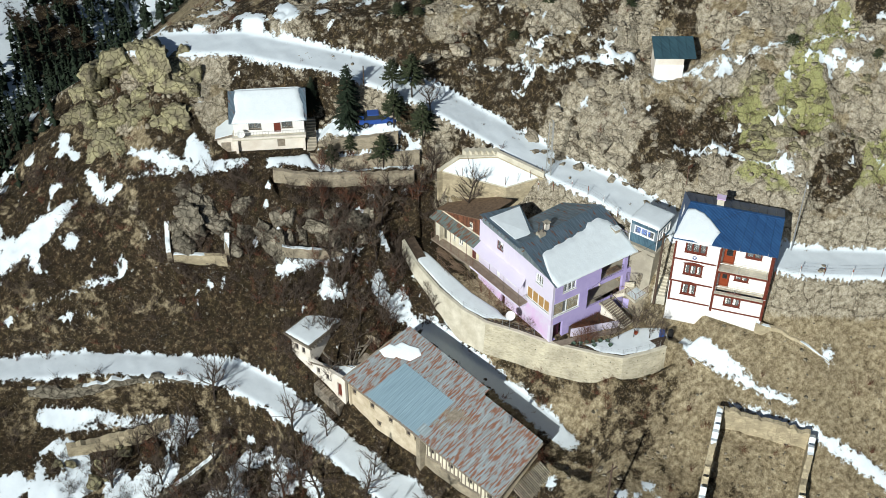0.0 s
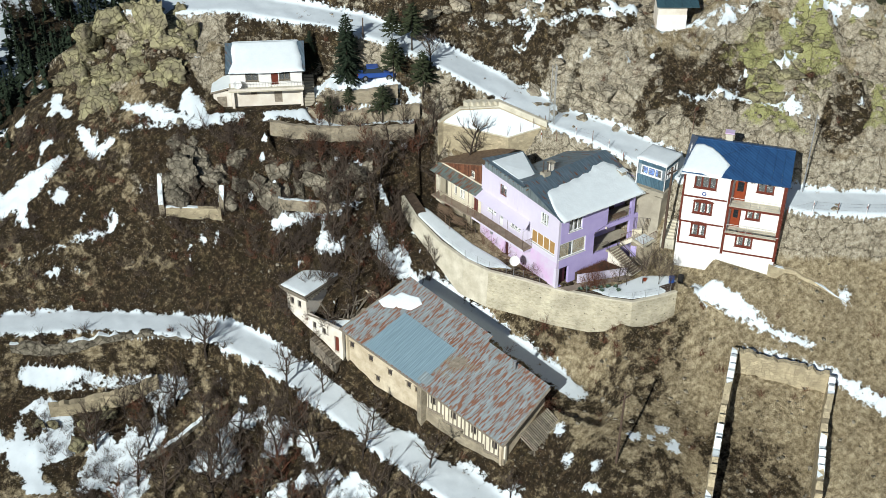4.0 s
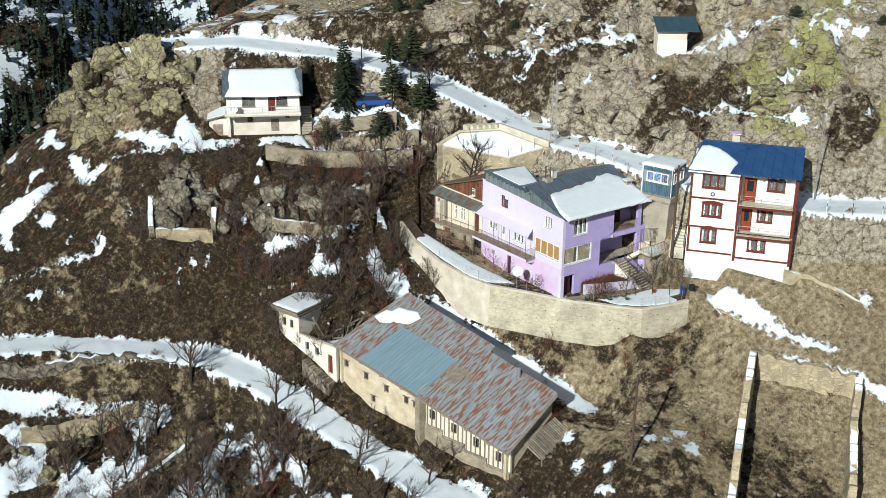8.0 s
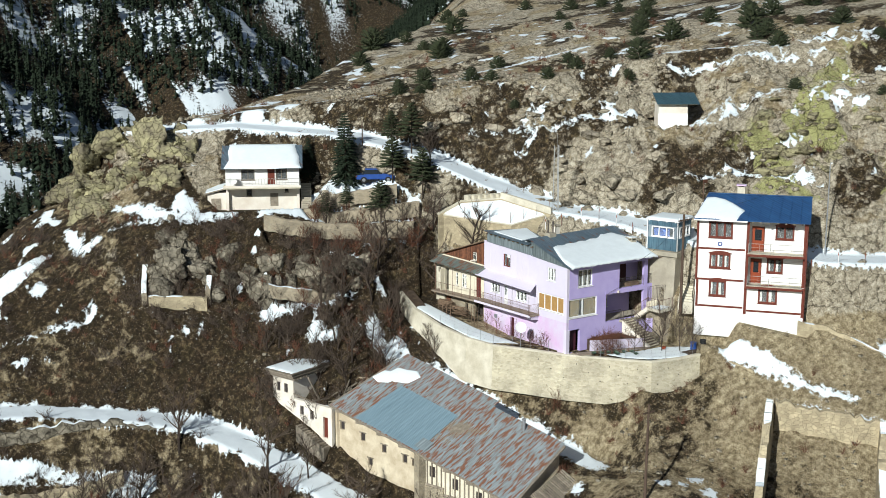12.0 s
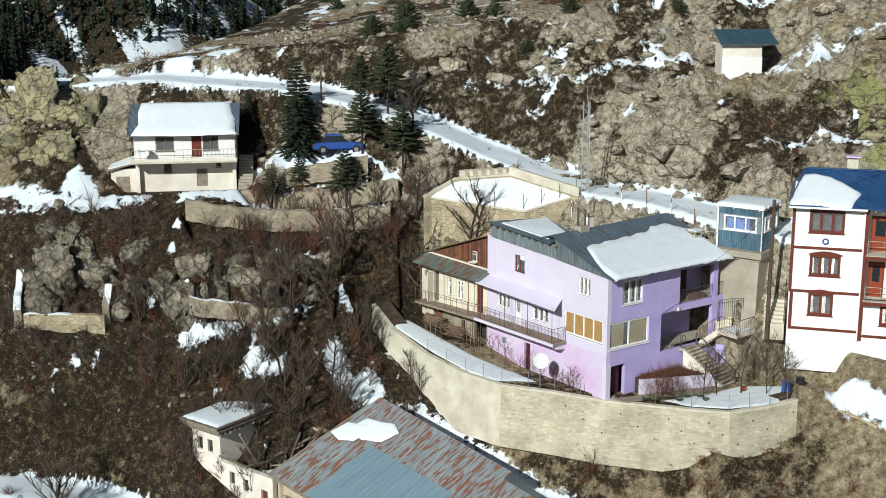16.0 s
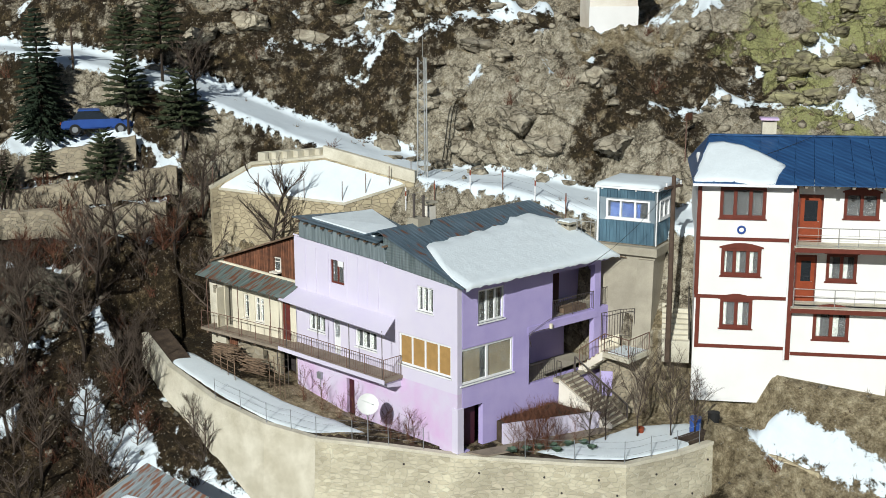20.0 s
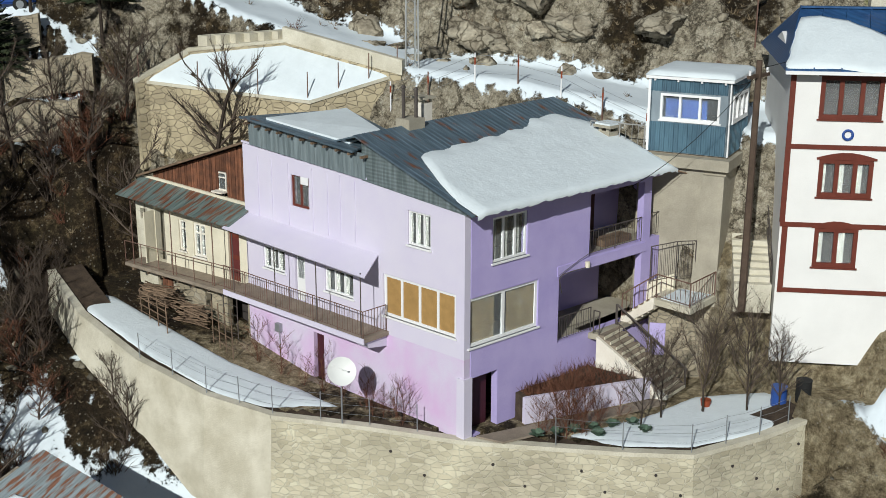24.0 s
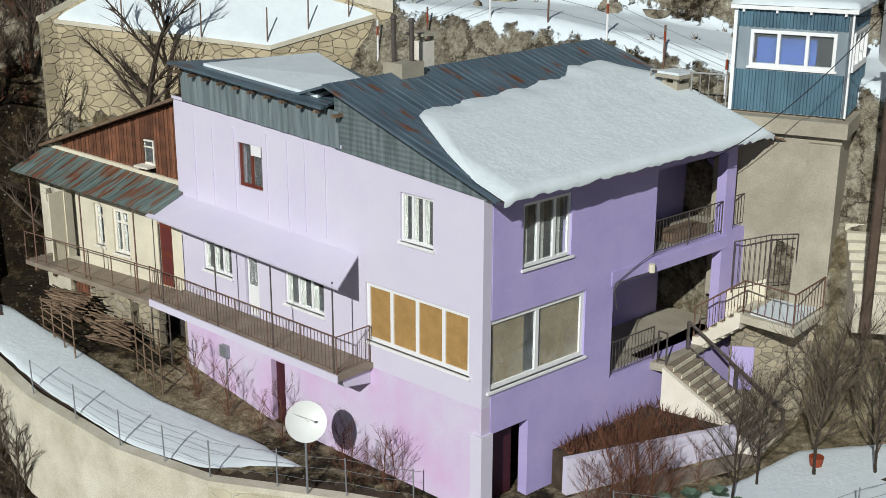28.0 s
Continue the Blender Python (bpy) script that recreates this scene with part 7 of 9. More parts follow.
        part("prop", bar((p.x, p.y, -13.5), p, 0.08, 6), GREY_WOOD, lean)
    part("purlin", bar(a + out * 0.9 - Vector((0, 0, 0.12)), b + out * 0.9 - Vector((0, 0, 0.12)), 0.07, 6), GREY_WOOD, lean)


build_barn()

# ---- ruined wing and tower at the high end of the barn ----
TF = Face(-19.55, 19.9, 0.25, -0.97)
wing = thing("tower_house", "crumbling white tower with a snow-covered flat roof", "house", pose(*TF.at(1.3, 2, -9)))


def build_tower():
    rng = random.Random(5)
    holes = [(0.55, 1.05, -4.6, -3.7), (1.55, 2.05, -4.6, -3.7), (1.4, 1.9, -7.2, -6.6)]
    part("front_wall", TF.wall(0, 2.8, -11, -3.1, holes, 0.4), OLD_WHITE, wing)
    for q in holes:
        # plain dark panel: the tower's inner shade is its colour
        part("window", TF.box(q[0], q[1], 0.15, 0.2, q[2], q[3]), DARK_ROOM, wing)
    for s in (0.0, 2.5):
        part("side_wall", TF.box(s, s + 0.3, 0.4, 5.2, -10, -3.1), OLD_WHITE, wing)
    part("back_wall", TF.box(0.3, 2.5, 4.9, 5.2, -9, -3.1), MUD, wing)
    for k in range(14):
        d = -0.3 + 0.43 * k
        part("roof_beam", TF.box(-0.35 + rng.uniform(-0.1, 0.1), 3.15 + rng.uniform(-0.1, 0.2), d, d + 0.14, -3.1, -2.95), GREY_WOOD, wing)
    for k in range(4):
        part("eave_board", TF.box(-0.4 - 0.05 * k, 3.1 + 0.1 * (k % 2), -0.35 - 0.07 * k, 5.5, -2.94 + 0.13 * k, -2.85 + 0.13 * k), GREY_WOOD, wing)
    snow_sheet("roof_snow", [TF.at(s, d, 0)[:2] for s, d in ((-0.4, -0.4), (3.0, -0.4), (3.0, 5.4), (-0.4, 5.4))], -2.455, "", 0.15, 7, wing)
    # low wing with door and stair
    low = [(3.6, 4.1, -6.4, -5.5), (4.9, 5.4, -6.6, -5.7), (6.6, 7.2, -8.0, -6.0), (3.2, 3.9, -10.6, -8.8)]
    part("wing_wall", TF.wall(2.8, 7.7, -11.8, -5.0, low, 0.4), OLD_WHITE, wing)
    for q in low:
        part("opening", TF.box(q[0], q[1], 0.18, 0.22, q[2], q[3]), DARK_ROOM if q[3] - q[2] < 1.5 else RED_WOOD, wing)
    for k in range(12):
        part("step", TF.box(3.9 + 0.3 * k, 4.2 + 0.3 * k, -0.9, -0.003, -11.5, -7.2 - 0.13 * k), GREY_WOOD, wing, "ramshackle wooden step")
    part("wing_back", TF.box(2.8, 7.7, 5.6, 5.95, -9, -3.6), MUD, wing)
    for k in range(9):
        s = 2.95 + 0.5 * k + rng.uniform(-0.1, 0.1)
        part("hanging_rafter", bar(TF.at(s, 5.55, -3.7 + rng.uniform(-0.15, 0.1)), TF.at(s + rng.uniform(-0.5, 0.5), rng.uniform(2.4, 3.8), -5.6 + rng.uniform(-0.5, 0.6)), 0.08, 6), GREY_WOOD, wing, "grey rafter of the fallen roof")
    for k in range(7):
        s, d = rng.uniform(3.1, 6.6), rng.uniform(2.4, 4.4)
        part("sagging_board", solid([TF.at(s + u * 0.9, d + w * 1.5, z - 0.55 * (1 - w)) for z in (-5.0 - 0.05 * k, -4.95 - 0.05 * k) for u, w in ((0, 0), (1, 0), (1, 1), (0, 1))]), GREY_WOOD, wing)
    settle(wing)
    snow = [TF.at(s, d, 0)[:2] for s, d in ((3.1, 0.45), (7.5, 0.45), (7.6, 2.6), (6.4, 2.2), (4.6, 1.3))]
    snow_sheet("fallen_roof_snow", snow, lambda x, y: -6.0 + 0.12 * ((x + 18.0) ** 2 + (y - 14.6) ** 2), "snow filling the collapsed part of the barn", 0.25, 9)
    for k in range(26):
        s, d = rng.uniform(2.9, 7.4), rng.uniform(0.6, 5.4)
        p = Vector(TF.at(s, d, rng.uniform(-5.8, -4.8)))
        way = Vector((rng.uniform(-1, 1), rng.uniform(-1, 1), rng.uniform(-0.1, 0.75))).normalized()
        beam = thing("fallen_beam", "broken grey roof beam in the collapsed wing", "beam", pose(*p), "fallen beams")
        part("timber", bar((0, 0, 0), way * rng.uniform(1.2, 3.0), rng.uniform(0.05, 0.11), 5), GREY_WOOD, beam)


build_tower()

# ---- walls of rubble: ruins, terraces, field walls ----
def rubble_wall(name, label, line, mat, thick=0.45, rough=0.25, snow=0.0, seed=1, deep=2.5, step=0.5):
    """A ragged wall along (x, y, top) points."""
    rng = random.Random(seed)
    pts = []
    for a, b in zip(line[:-1], line[1:]):
        n = max(1, int(math.dist(a[:2], b[:2]) / step))
        pts += [tuple(a[i] + (b[i] - a[i]) * k / n for i in range(3)) for k in range(n)]
    pts.append(line[-1])
    holder = thing(name, label, "wall")
    bm, cap = bmesh.new(), bmesh.new()
    rows, caps = [], []
    for k, p in enumerate(pts):
        a, b = pts[max(k - 1, 0)], pts[min(k + 1, len(pts) - 1)]
        way = Vector((b[0] - a[0], b[1] - a[1], 0)).normalized()
        side = Vector((-way.y, way.x, 0))
        z = p[2] + rng.uniform(-rough, rough)
        c = Vector((p[0], p[1], 0))
        row = []
        for w, h in ((-0.62, -deep), (-0.55, -0.5), (-0.5, 0), (0.5, 0.03), (0.55, -0.5), (0.62, -deep)):
            row.append(bm.verts.new(c + side * (w * thick + rng.uniform(-0.04, 0.04)) + Vector((0, 0, z + h))))
        rows.append(row)
        if snow:
            cover = math.sin(k * 0.35 + seed) + rng.uniform(-0.4, 0.4)
            h = 0.0 if cover < -0.1 else snow * rng.uniform(0.3, 1.2)
            caps.append([cap.verts.new(c + side * w * thick + Vector((0, 0, z + e))) for w, e in ((-0.52, 0.0), (-0.35, h), (0.35, h), (0.52, 0.02))])
    for r, q in zip(rows[:-1], rows[1:]):
        for i in range(5):
            bm.faces.new([r[i], r[i + 1], q[i + 1], q[i]])
    bm.faces.new(rows[0])
    bm.faces.new(rows[-1][::-1])
    bmesh.ops.recalc_face_normals(bm, faces=bm.faces)
    part("masonry", bm, mat, holder)
    if snow:
        for r, q in zip(caps[:-1], caps[1:]):
            if r[1].co.z - r[0].co.z < 0.005 and q[1].co.z - q[0].co.z < 0.005:
                continue
            for i in range(3):
                cap.faces.new([r[i], r[i + 1], q[i + 1], q[i]])
        bmesh.ops.recalc_face_normals(cap, faces=cap.faces)
        part("snow_cap", cap, SNOW, holder, "ragged cap of snow")
    return holder


def step_wall(line, over=0.12):
    """Points of a wall that holds up a terrace: its foot below the step, its top level with the ground above."""
    return [(x - 0.1, y - 0.16, top(x + 0.4, y + 0.55) + over) for x, y, _ in line]


def on_ground(points, over):
    return [(x, y, top(x, y) + over) for x, y in points]


rubble_wall("ruin_wall", "tall ragged plastered ruin wall capped with snow", [(9.1, -16.1, -1.5), (5.5, -18.6, -2.6), (3.9, -19.6, -3.9), (0.5, -22, -4.6), (-3, -24.5, -6.0), (-8, -28, -8.0)], YELLOW_STONE, 0.6, 0.42, 0.07, 31, 3.2, 0.4)
rubble_wall("ruin_wall", "tall ragged plastered ruin wall capped with snow", [(14.8, -23.5, -3.1), (12.6, -25.0, -3.4), (10.0, -26.6, -4.9), (4, -31, -7)], YELLOW_STONE, 0.6, 0.4, 0.07, 32, 3.0, 0.4)
rubble_wall("ruin_wall", "tan plastered cross wall of a ruin below the path", [(9.3, -16.5, -2.0), (11.6, -19.4, -2.5), (14.6, -23.3, -3.2)], YELLOW_STONE, 0.55, 0.25, 0.0, 33, 3.2, 0.4)
rubble_wall("ledge_wall", "low tan retaining wall with a snowy edge", [(16.6, -13.0, 3.3), (18.2, -15.1, 2.8), (19.4, -17.3, 1.9), (20.4, -20, 0.8)], YELLOW_STONE, 0.4, 0.12, 0.1, 34, 1.8)
rubble_wall("garden_wall", "pale mud-plastered garden wall beside the path", [(9.9, -8.6, 0.35), (10.7, -11.0, -0.2), (11.2, -12.6, -0.6)], YELLOW_STONE, 0.5, 0.06, 0.0, 35, 2.4)
rubble_wall("house_terrace", "dry stone terrace wall below the old house", step_wall(TERRACE_STEPS[1][0]), RUBBLE_WALL, 0.5, 0.1, 0.0, 36, 1.6)
rubble_wall("house_terrace", "dry stone terrace wall below the old house", step_wall(TERRACE_STEPS[0][0]), RUBBLE_WALL, 0.5, 0.1, 0.0, 37, 1.6)
rubble_wall("house_terrace", "dry stone terrace wall below the old house", step_wall(TERRACE_STEPS[2][0]), RUBBLE_WALL, 0.5, 0.1, 0.0, 43, 1.4)
rubble_wall("gully_wall", "broken stone wall along the gully path", [(-16.4, 25.8, 4.2), (-13.2, 23.6, 3.6), (-10.8, 22.3, 2.9)], RUBBLE_WALL, 0.4, 0.15, 0.08, 38, 1.3)
rubble_wall("rock_ruin", "ruined stone wall on the outcrop", [(-25.9, 33.1, 3.0), (-23.6, 31.3, 3.0), (-21.3, 29.5, 2.9)], YELLOW_STONE, 0.5, 0.06, 0.08, 39, 2.4)
rubble_wall("rock_ruin", "broken end wall of the ruin on the outcrop", [(-21.2, 29.6, 3.6), (-20.4, 30.7, 4.6), (-19.8, 31.6, 4.4)], RUBBLE_WALL, 0.5, 0.2, 0.06, 44, 3.5)
rubble_wall("rock_ruin", "broken end wall of the ruin on the outcrop", [(-26.4, 33.2, 3.4), (-25.8, 34.4, 4.6), (-25.2, 35.3, 5.6)], RUBBLE_WALL, 0.5, 0.25, 0.08, 45, 3.5)
rubble_wall("field_wall", "dark dry stone field wall under the track", on_ground([(-44.5, 34.0), (-40.5, 31.6), (-36.2, 29.3), (-32.4, 27.0), (-28.8, 24.2)], 0.1), GREY_ROCK, 0.7, 0.25, 0.08, 40, 2.2)
rubble_wall("field_wall", "yellowish dry stone field wall in the snow", on_ground([(-43.5, 28.6), (-39.6, 27.4), (-35.8, 25.6), (-33.0, 24.6)], 0.9), YELLOW_STONE, 0.8, 0.2, 0.0, 41, 2.6)
rubble_wall("field_wall", "fallen snowy field wall among bare trees", on_ground([(-38, 20.5), (-34, 20.0), (-30, 19.4)], 0.35), GREY_ROCK, 0.5, 0.15, 0.1, 42, 1.2)

# ---- stone platform behind the pink house ----


def build_platform():
    holder = thing("stone_platform", "sloping yellow stone platform covered with snow below the road", "platform")
    for k, (a, b) in enumerate(zip(PLATFORM, PLATFORM[1:] + PLATFORM[:1])):
        f = Face(*a, b[0] - a[0], b[1] - a[1])
        long = math.dist(a, b)
        za, zb = platform_top(*a), platform_top(*b)
        lift = 0.55 if k == 1 else 0.02
        part("wall", solid([f.at(0, 0, za - 4), f.at(long, 0, zb - 4), f.at(long, 0.4, zb - 4), f.at(0, 0.4, za - 4), f.at(0, 0, za - 0.12), f.at(long, 0, zb - 0.12), f.at(long, 0.4, zb - 0.12), f.at(0, 0.4, za - 0.12)]), YELLOW_STONE, holder)
        part("coping", solid([f.at(-0.04, -0.05, za - 0.118), f.at(long + 0.04, -0.05, zb - 0.118), f.at(long + 0.04, 0.36, zb - 0.118), f.at(-0.04, 0.36, za - 0.118), f.at(-0.04, -0.05, za + lift), f.at(long + 0.04, -0.05, zb + lift), f.at(long + 0.04, 0.36, zb + lift), f.at(-0.04, 0.36, za + lift)]), PALE_CONCRETE, holder, "pale concrete parapet" if k == 1 else "")
    snow_sheet("snow_cover", PLATFORM, lambda x, y: platform_top(x, y) - 0.03, "", 0.14, 14, holder)
    for k in range(6):
        p = Vector((6.2, 16.9, 0)).lerp(Vector((3.4, 19.4, 0)), k / 6)
        part("step", box(p.x - 0.3, p.x + 0.5, p.y - 0.1, p.y + 0.6, platform_top(p.x, p.y) - 0.4, platform_top(p.x, p.y) + 0.28), PALE_CONCRETE, holder)
    edge = [(0.6, 19.9), (2.2, 17.8), (3.8, 15.7), (5.2, 14.05), (6.4, 13.4), (7.6, 12.75), (8.7, 12.1)]
    for k, p in enumerate(edge):
        part("fence_stake", bar((*p, platform_top(*p) - 0.1), (p[0] + 0.02, p[1], platform_top(*p) + 1.15), 0.025, 5), RUST_RAIL, holder)


build_platform()


# ---- plants and rocks ----
def mesh_of(name, verts, faces, mat, smooth=False):
    """A mesh from arrays of corners and triangles."""
    verts, faces = np.asarray(verts, np.float32), np.asarray(faces, np.int32)
    mesh = bpy.data.meshes.new(name)
    mesh.vertices.add(len(verts))
    mesh.vertices.foreach_set("co", verts.ravel())
    mesh.loops.add(faces.size)
    mesh.loops.foreach_set("vertex_index", faces.ravel())
    mesh.polygons.add(len(faces))
    mesh.polygons.foreach_set("loop_start", np.arange(0, faces.size, faces.shape[1], dtype=np.int32))
    mesh.update(calc_edges=True)
    if smooth:
        mesh.polygons.foreach_set("use_smooth", np.ones(len(faces), bool))
    mesh.materials.append(mat)
    return mesh


def spikes(base, tip, r):
    """Thin three-sided twigs from base points to tip points."""
    base, tip = np.asarray(base, float), np.asarray(tip, float)
    n = len(base)
    way = tip - base
    way /= np.linalg.norm(way, axis=1)[:, None] + 1e-9
    side = np.cross(way, np.where(np.abs(way[:, 2:3]) < 0.9, [[0, 0, 1.0]], [[1.0, 0, 0]]))
    side /= np.linalg.norm(side, axis=1)[:, None] + 1e-9
    up = np.cross(way, side)
    r = np.broadcast_to(np.asarray(r, float), (n,))[:, None]
    v = np.stack([base + r * side, base - 0.5 * r * side + 0.87 * r * up, base - 0.5 * r * side - 0.87 * r * up, tip], 1).reshape(-1, 3)
    i = np.arange(n)[:, None] * 4
    f = np.concatenate([i + [[0, 1, 3]], i + [[1, 2, 3]], i + [[2, 0, 3]]], 0)
    return v, f


def tree_mesh(seed, high=5.0, limbs=8, spread=0.9, twigs=5, lean=0.0, low=0.3, thick=1.0):
    """The trunk and the bare branches of a leafless tree, as two meshes' data."""
    rng = random.Random(seed)
    trunk, crown, tips = bmesh.new(), bmesh.new(), []

    def grow(bm, p, way, long, r, parts, bend):
        out = [p]
        for k in range(parts):
            q = p + way * (long / parts)
            r2 = r * (1 - 0.75 / parts)
            bar(p, q, r, 5 if r > 0.03 else 3, bm, r2)
            way = (way + Vector((rng.uniform(-1, 1), rng.uniform(-1, 1), rng.uniform(-0.4, 0.7))) * bend).normalized()
            p, r = q, r2
            out.append(p)
        return out

    stem = grow(trunk, Vector((0, 0, -0.3)), Vector((lean, lean * 0.5, 1)).normalized(), high * 0.75, high * 0.022 * thick, 5, 0.16)
    for k in range(limbs):
        f = low + (1 - low) * (k + rng.random()) / limbs
        i = min(int(f * 5), 4)
        p = stem[i].lerp(stem[i + 1], f * 5 - i)
        a = k * 2.4 + rng.uniform(-0.4, 0.4)
        way = Vector((math.cos(a) * spread, math.sin(a) * spread, rng.uniform(0.5, 1.2))).normalized()
        limb = grow(crown, p, way, high * rng.uniform(0.28, 0.5) * (1.15 - 0.5 * f), high * 0.010 * thick * (1.3 - f * 0.6), 3, 0.24)
        for q0, q1 in zip(limb[:-1], limb[1:]):
            for _ in range(2):
                q = q0.lerp(q1, rng.random())
                w2 = ((q1 - q0).normalized() + Vector((rng.uniform(-1, 1), rng.uniform(-1, 1), rng.uniform(-0.2, 1.0))) * 0.75).normalized()
                twig = grow(crown, q, w2, high * rng.uniform(0.10, 0.2), high * 0.0042 * thick, 2, 0.25)
                for t0, t1 in zip(twig[:-1], twig[1:]):
                    for _ in range(twigs):
                        s = t0.lerp(t1, rng.random())
                        w3 = ((t1 - t0).normalized() + Vector((rng.uniform(-1, 1), rng.uniform(-1, 1), rng.uniform(-0.2, 0.9))) * 0.8).normalized()
                        tips.append((s, s + w3 * high * rng.uniform(0.05, 0.12)))
    v, f = spikes([t[0] for t in tips], [t[1] for t in tips], high * 0.0022 * thick)
    verts = [crown.verts.new(c) for c in v]
    for a, b, c in f:
        crown.faces.new((verts[a], verts[b], verts[c]))
    return trunk, crown


def bare_tree(name, label, seed, mat=BARK, twig_mat=TWIG, category="tree", **how):
    holder = thing(name, label, category)
    a, b = tree_mesh(seed, **how)
    part("trunk", a, mat, holder)
    part("crown", b, twig_mat, holder)
    return holder


def plant(source, x, y, size, turn, group, label="", sink=0.0, z=None):
    """Sets a copy of a plant on the ground."""
    z = top(x, y) if z is None else z
    m = pose(x, y, z - sink, 0, 0, turn) @ Matrix.Diagonal((size, size, size, 1))
    ob = copy_thing(source, m)
    tagged(ob, label or source["label"], source["category"], group)
    return ob


def put_first(ob, x, y, size, turn, group, z=None, sink=0.0):
    z = top(x, y) if z is None else z
    ob.matrix_world = pose(x, y, z - sink, 0, 0, turn) @ Matrix.Diagonal((size, size, size, 1))
    tagged(ob, ob["label"], ob["category"], group)


def grove(sources, places, group, seed, lo=0.8, hi=1.2, sink=0.0):
    """Spreads several kinds of one plant over places (x, y) or (x, y, size)."""
    rng = random.Random(seed)
    used = set()
    for k, p in enumerate(places):
        src = sources[k % len(sources)]
        size = (p[2] if len(p) > 2 else 1.0) * rng.uniform(lo, hi)
        turn = rng.uniform(0, 360)
        if src.name not in used:
            used.add(src.name)
            put_first(src, p[0], p[1], size, turn, group, sink=sink)
        else:
            plant(src, p[0], p[1], size, turn, group, sink=sink)


bed_plants()
grove([bare_tree("bare_tree", "leafless grey tree with fine spreading twigs", s, BARK, TWIG, limbs=l, spread=w) for s, l, w in ((1, 9, 0.9), (2, 8, 1.1), (3, 11, 0.75), (4, 9, 1.3))],
      [(1.9, 16.4, 1.35), (0.0, 18.9, 1.2), (0.8, 21.3, 1.1), (-1.7, 20.6, 1.0), (-23.6, 14.0), (-21.5, 3.5, 1.1), (-28.3, 22.4, 1.15), (-28.9, 15.2, 1.1), (-22.2, -0.8, 1.2), (-24.3, 8.1, 1.0), (-13.4, -9.6, 0.8), (-23.1, 31.8, 0.7),
       ] + [(-11, 20.7), (-8.1, 19.8, 0.9), (-12.4, 22.4), (-17.2, 22.6, 0.8), (-31, 19, 1.1), (-34, 17, 1.2), (-27, 11, 1.1), (-30, 9, 1.2), (-26, 4, 1.0), (-32.5, 22.2), (-36.4, 21.2, 1.1), (-39, 19, 1.1), (-24.5, -4, 1.1),
       (-14.2, 15.2, 0.8), (-12.4, 16.9, 0.9), (-10.0, 17.0, 0.85), (-6.2, 21.4, 0.8), (-4.2, 22.4, 0.85), (2.6, 24.2, 0.8), (-20.2, -3.0, 0.9), (-17.4, -2.2, 0.7), (-19.3, 4.9, 0.7), (-20.9, 11.4, 0.8), (-15.5, 17.9, 0.8),
       (-34, 12, 1.2), (-41, 24, 1.1), (-37, 25, 0.8), (-29.5, 5.2, 1.1), (-9.6, 15.0, 0.7), (-13.0, 19.0, 0.8), (-7.0, 17.8, 0.7)], "bare trees in the gully and field", 61)

GULLY_TREES = []
tree_rng = random.Random(83)
while len(GULLY_TREES) < 90:
    tx, ty = tree_rng.uniform(-20, 2), tree_rng.uniform(13, 30)
    if float(gully_share(np.array([tx]), np.array([ty]))[0]) > 0.3 and not bool(inside(np.array([tx]), np.array([ty]), TERRACE_AREA)[0]):
        GULLY_TREES.append((tx, ty, tree_rng.uniform(0.7, 1.2)))
while len(GULLY_TREES) < 150:
    tx, ty = tree_rng.uniform(-44, -23), tree_rng.uniform(-4, 26)
    if near_line(np.array([tx]), np.array([ty]), LOWER_ROAD)[0][0] > 3.0 and top(tx, ty) < -7.5:
        GULLY_TREES.append((tx, ty, tree_rng.uniform(1.0, 1.9)))
grove([bare_tree("wild_sapling", "many-stemmed leafless sapling in the brush", s, TWIG, m, high=3.0, limbs=13, spread=0.7, twigs=6, low=0.05, thick=0.8) for s, m in ((21, TWIG), (22, RED_TWIG), (23, TWIG))], GULLY_TREES, "wild saplings", 84)
grove([bare_tree("garden_tree", "slender leafless garden tree with fine brown twigs", s, BARK, TWIG, high=2.9, limbs=13, spread=0.6, twigs=6, low=0.3, thick=0.5) for s in (11, 12)],
      [(6.0, -4.1, 1.35), (7.5, -4.9, 1.75), (8.7, -6.0, 1.2), (4.6, -4.2, 0.8), (9.4, -6.9, 1.0)], "garden trees", 62, 0.95, 1.05)

grove([bare_tree("rose_bush", "bare reddish bush against the violet wall", s, RED_TWIG, RED_TWIG, "bush", high=1.7, limbs=11, spread=0.6, twigs=5, low=0.05, thick=0.45) for s in (13, 14, 15)],
      [(-0.55, 1.3, 1.1), (-0.6, 2.4), (-0.7, 3.3, 0.85), (-0.6, 5.6, 0.8), (-0.9, 0.5, 0.9), (2.2, -1.6, 1.0), (2.8, -1.9, 1.2), (3.3, -2.2, 1.1), (4.4, -2.6, 0.9), (5.2, -2.9, 0.7), (3.0, -2.9, 0.8), (-0.5, 1.9, 0.8), (7.4, -2.8, 0.7), (-0.5, 0.9, 1.0), (-0.5, 2.9, 1.1), (-0.6, 4.3, 0.9), (-0.7, 6.6, 0.9), (-0.8, 7.6, 1.0), (-0.9, 8.8, 1.0), (2.9, -2.3, 1.3), (3.9, -2.9, 1.1), (2.2, -1.9, 1.0), (-1.0, 10.2, 0.9), (-0.75, 1.6, 1.3), (-0.8, 2.2, 1.2), (-0.7, 0.2, 1.1), (-0.95, 3.6, 1.2), (2.6, -2.5, 1.3), (3.4, -2.6, 1.3)], "bushes round the house", 63, 0.95, 1.25)


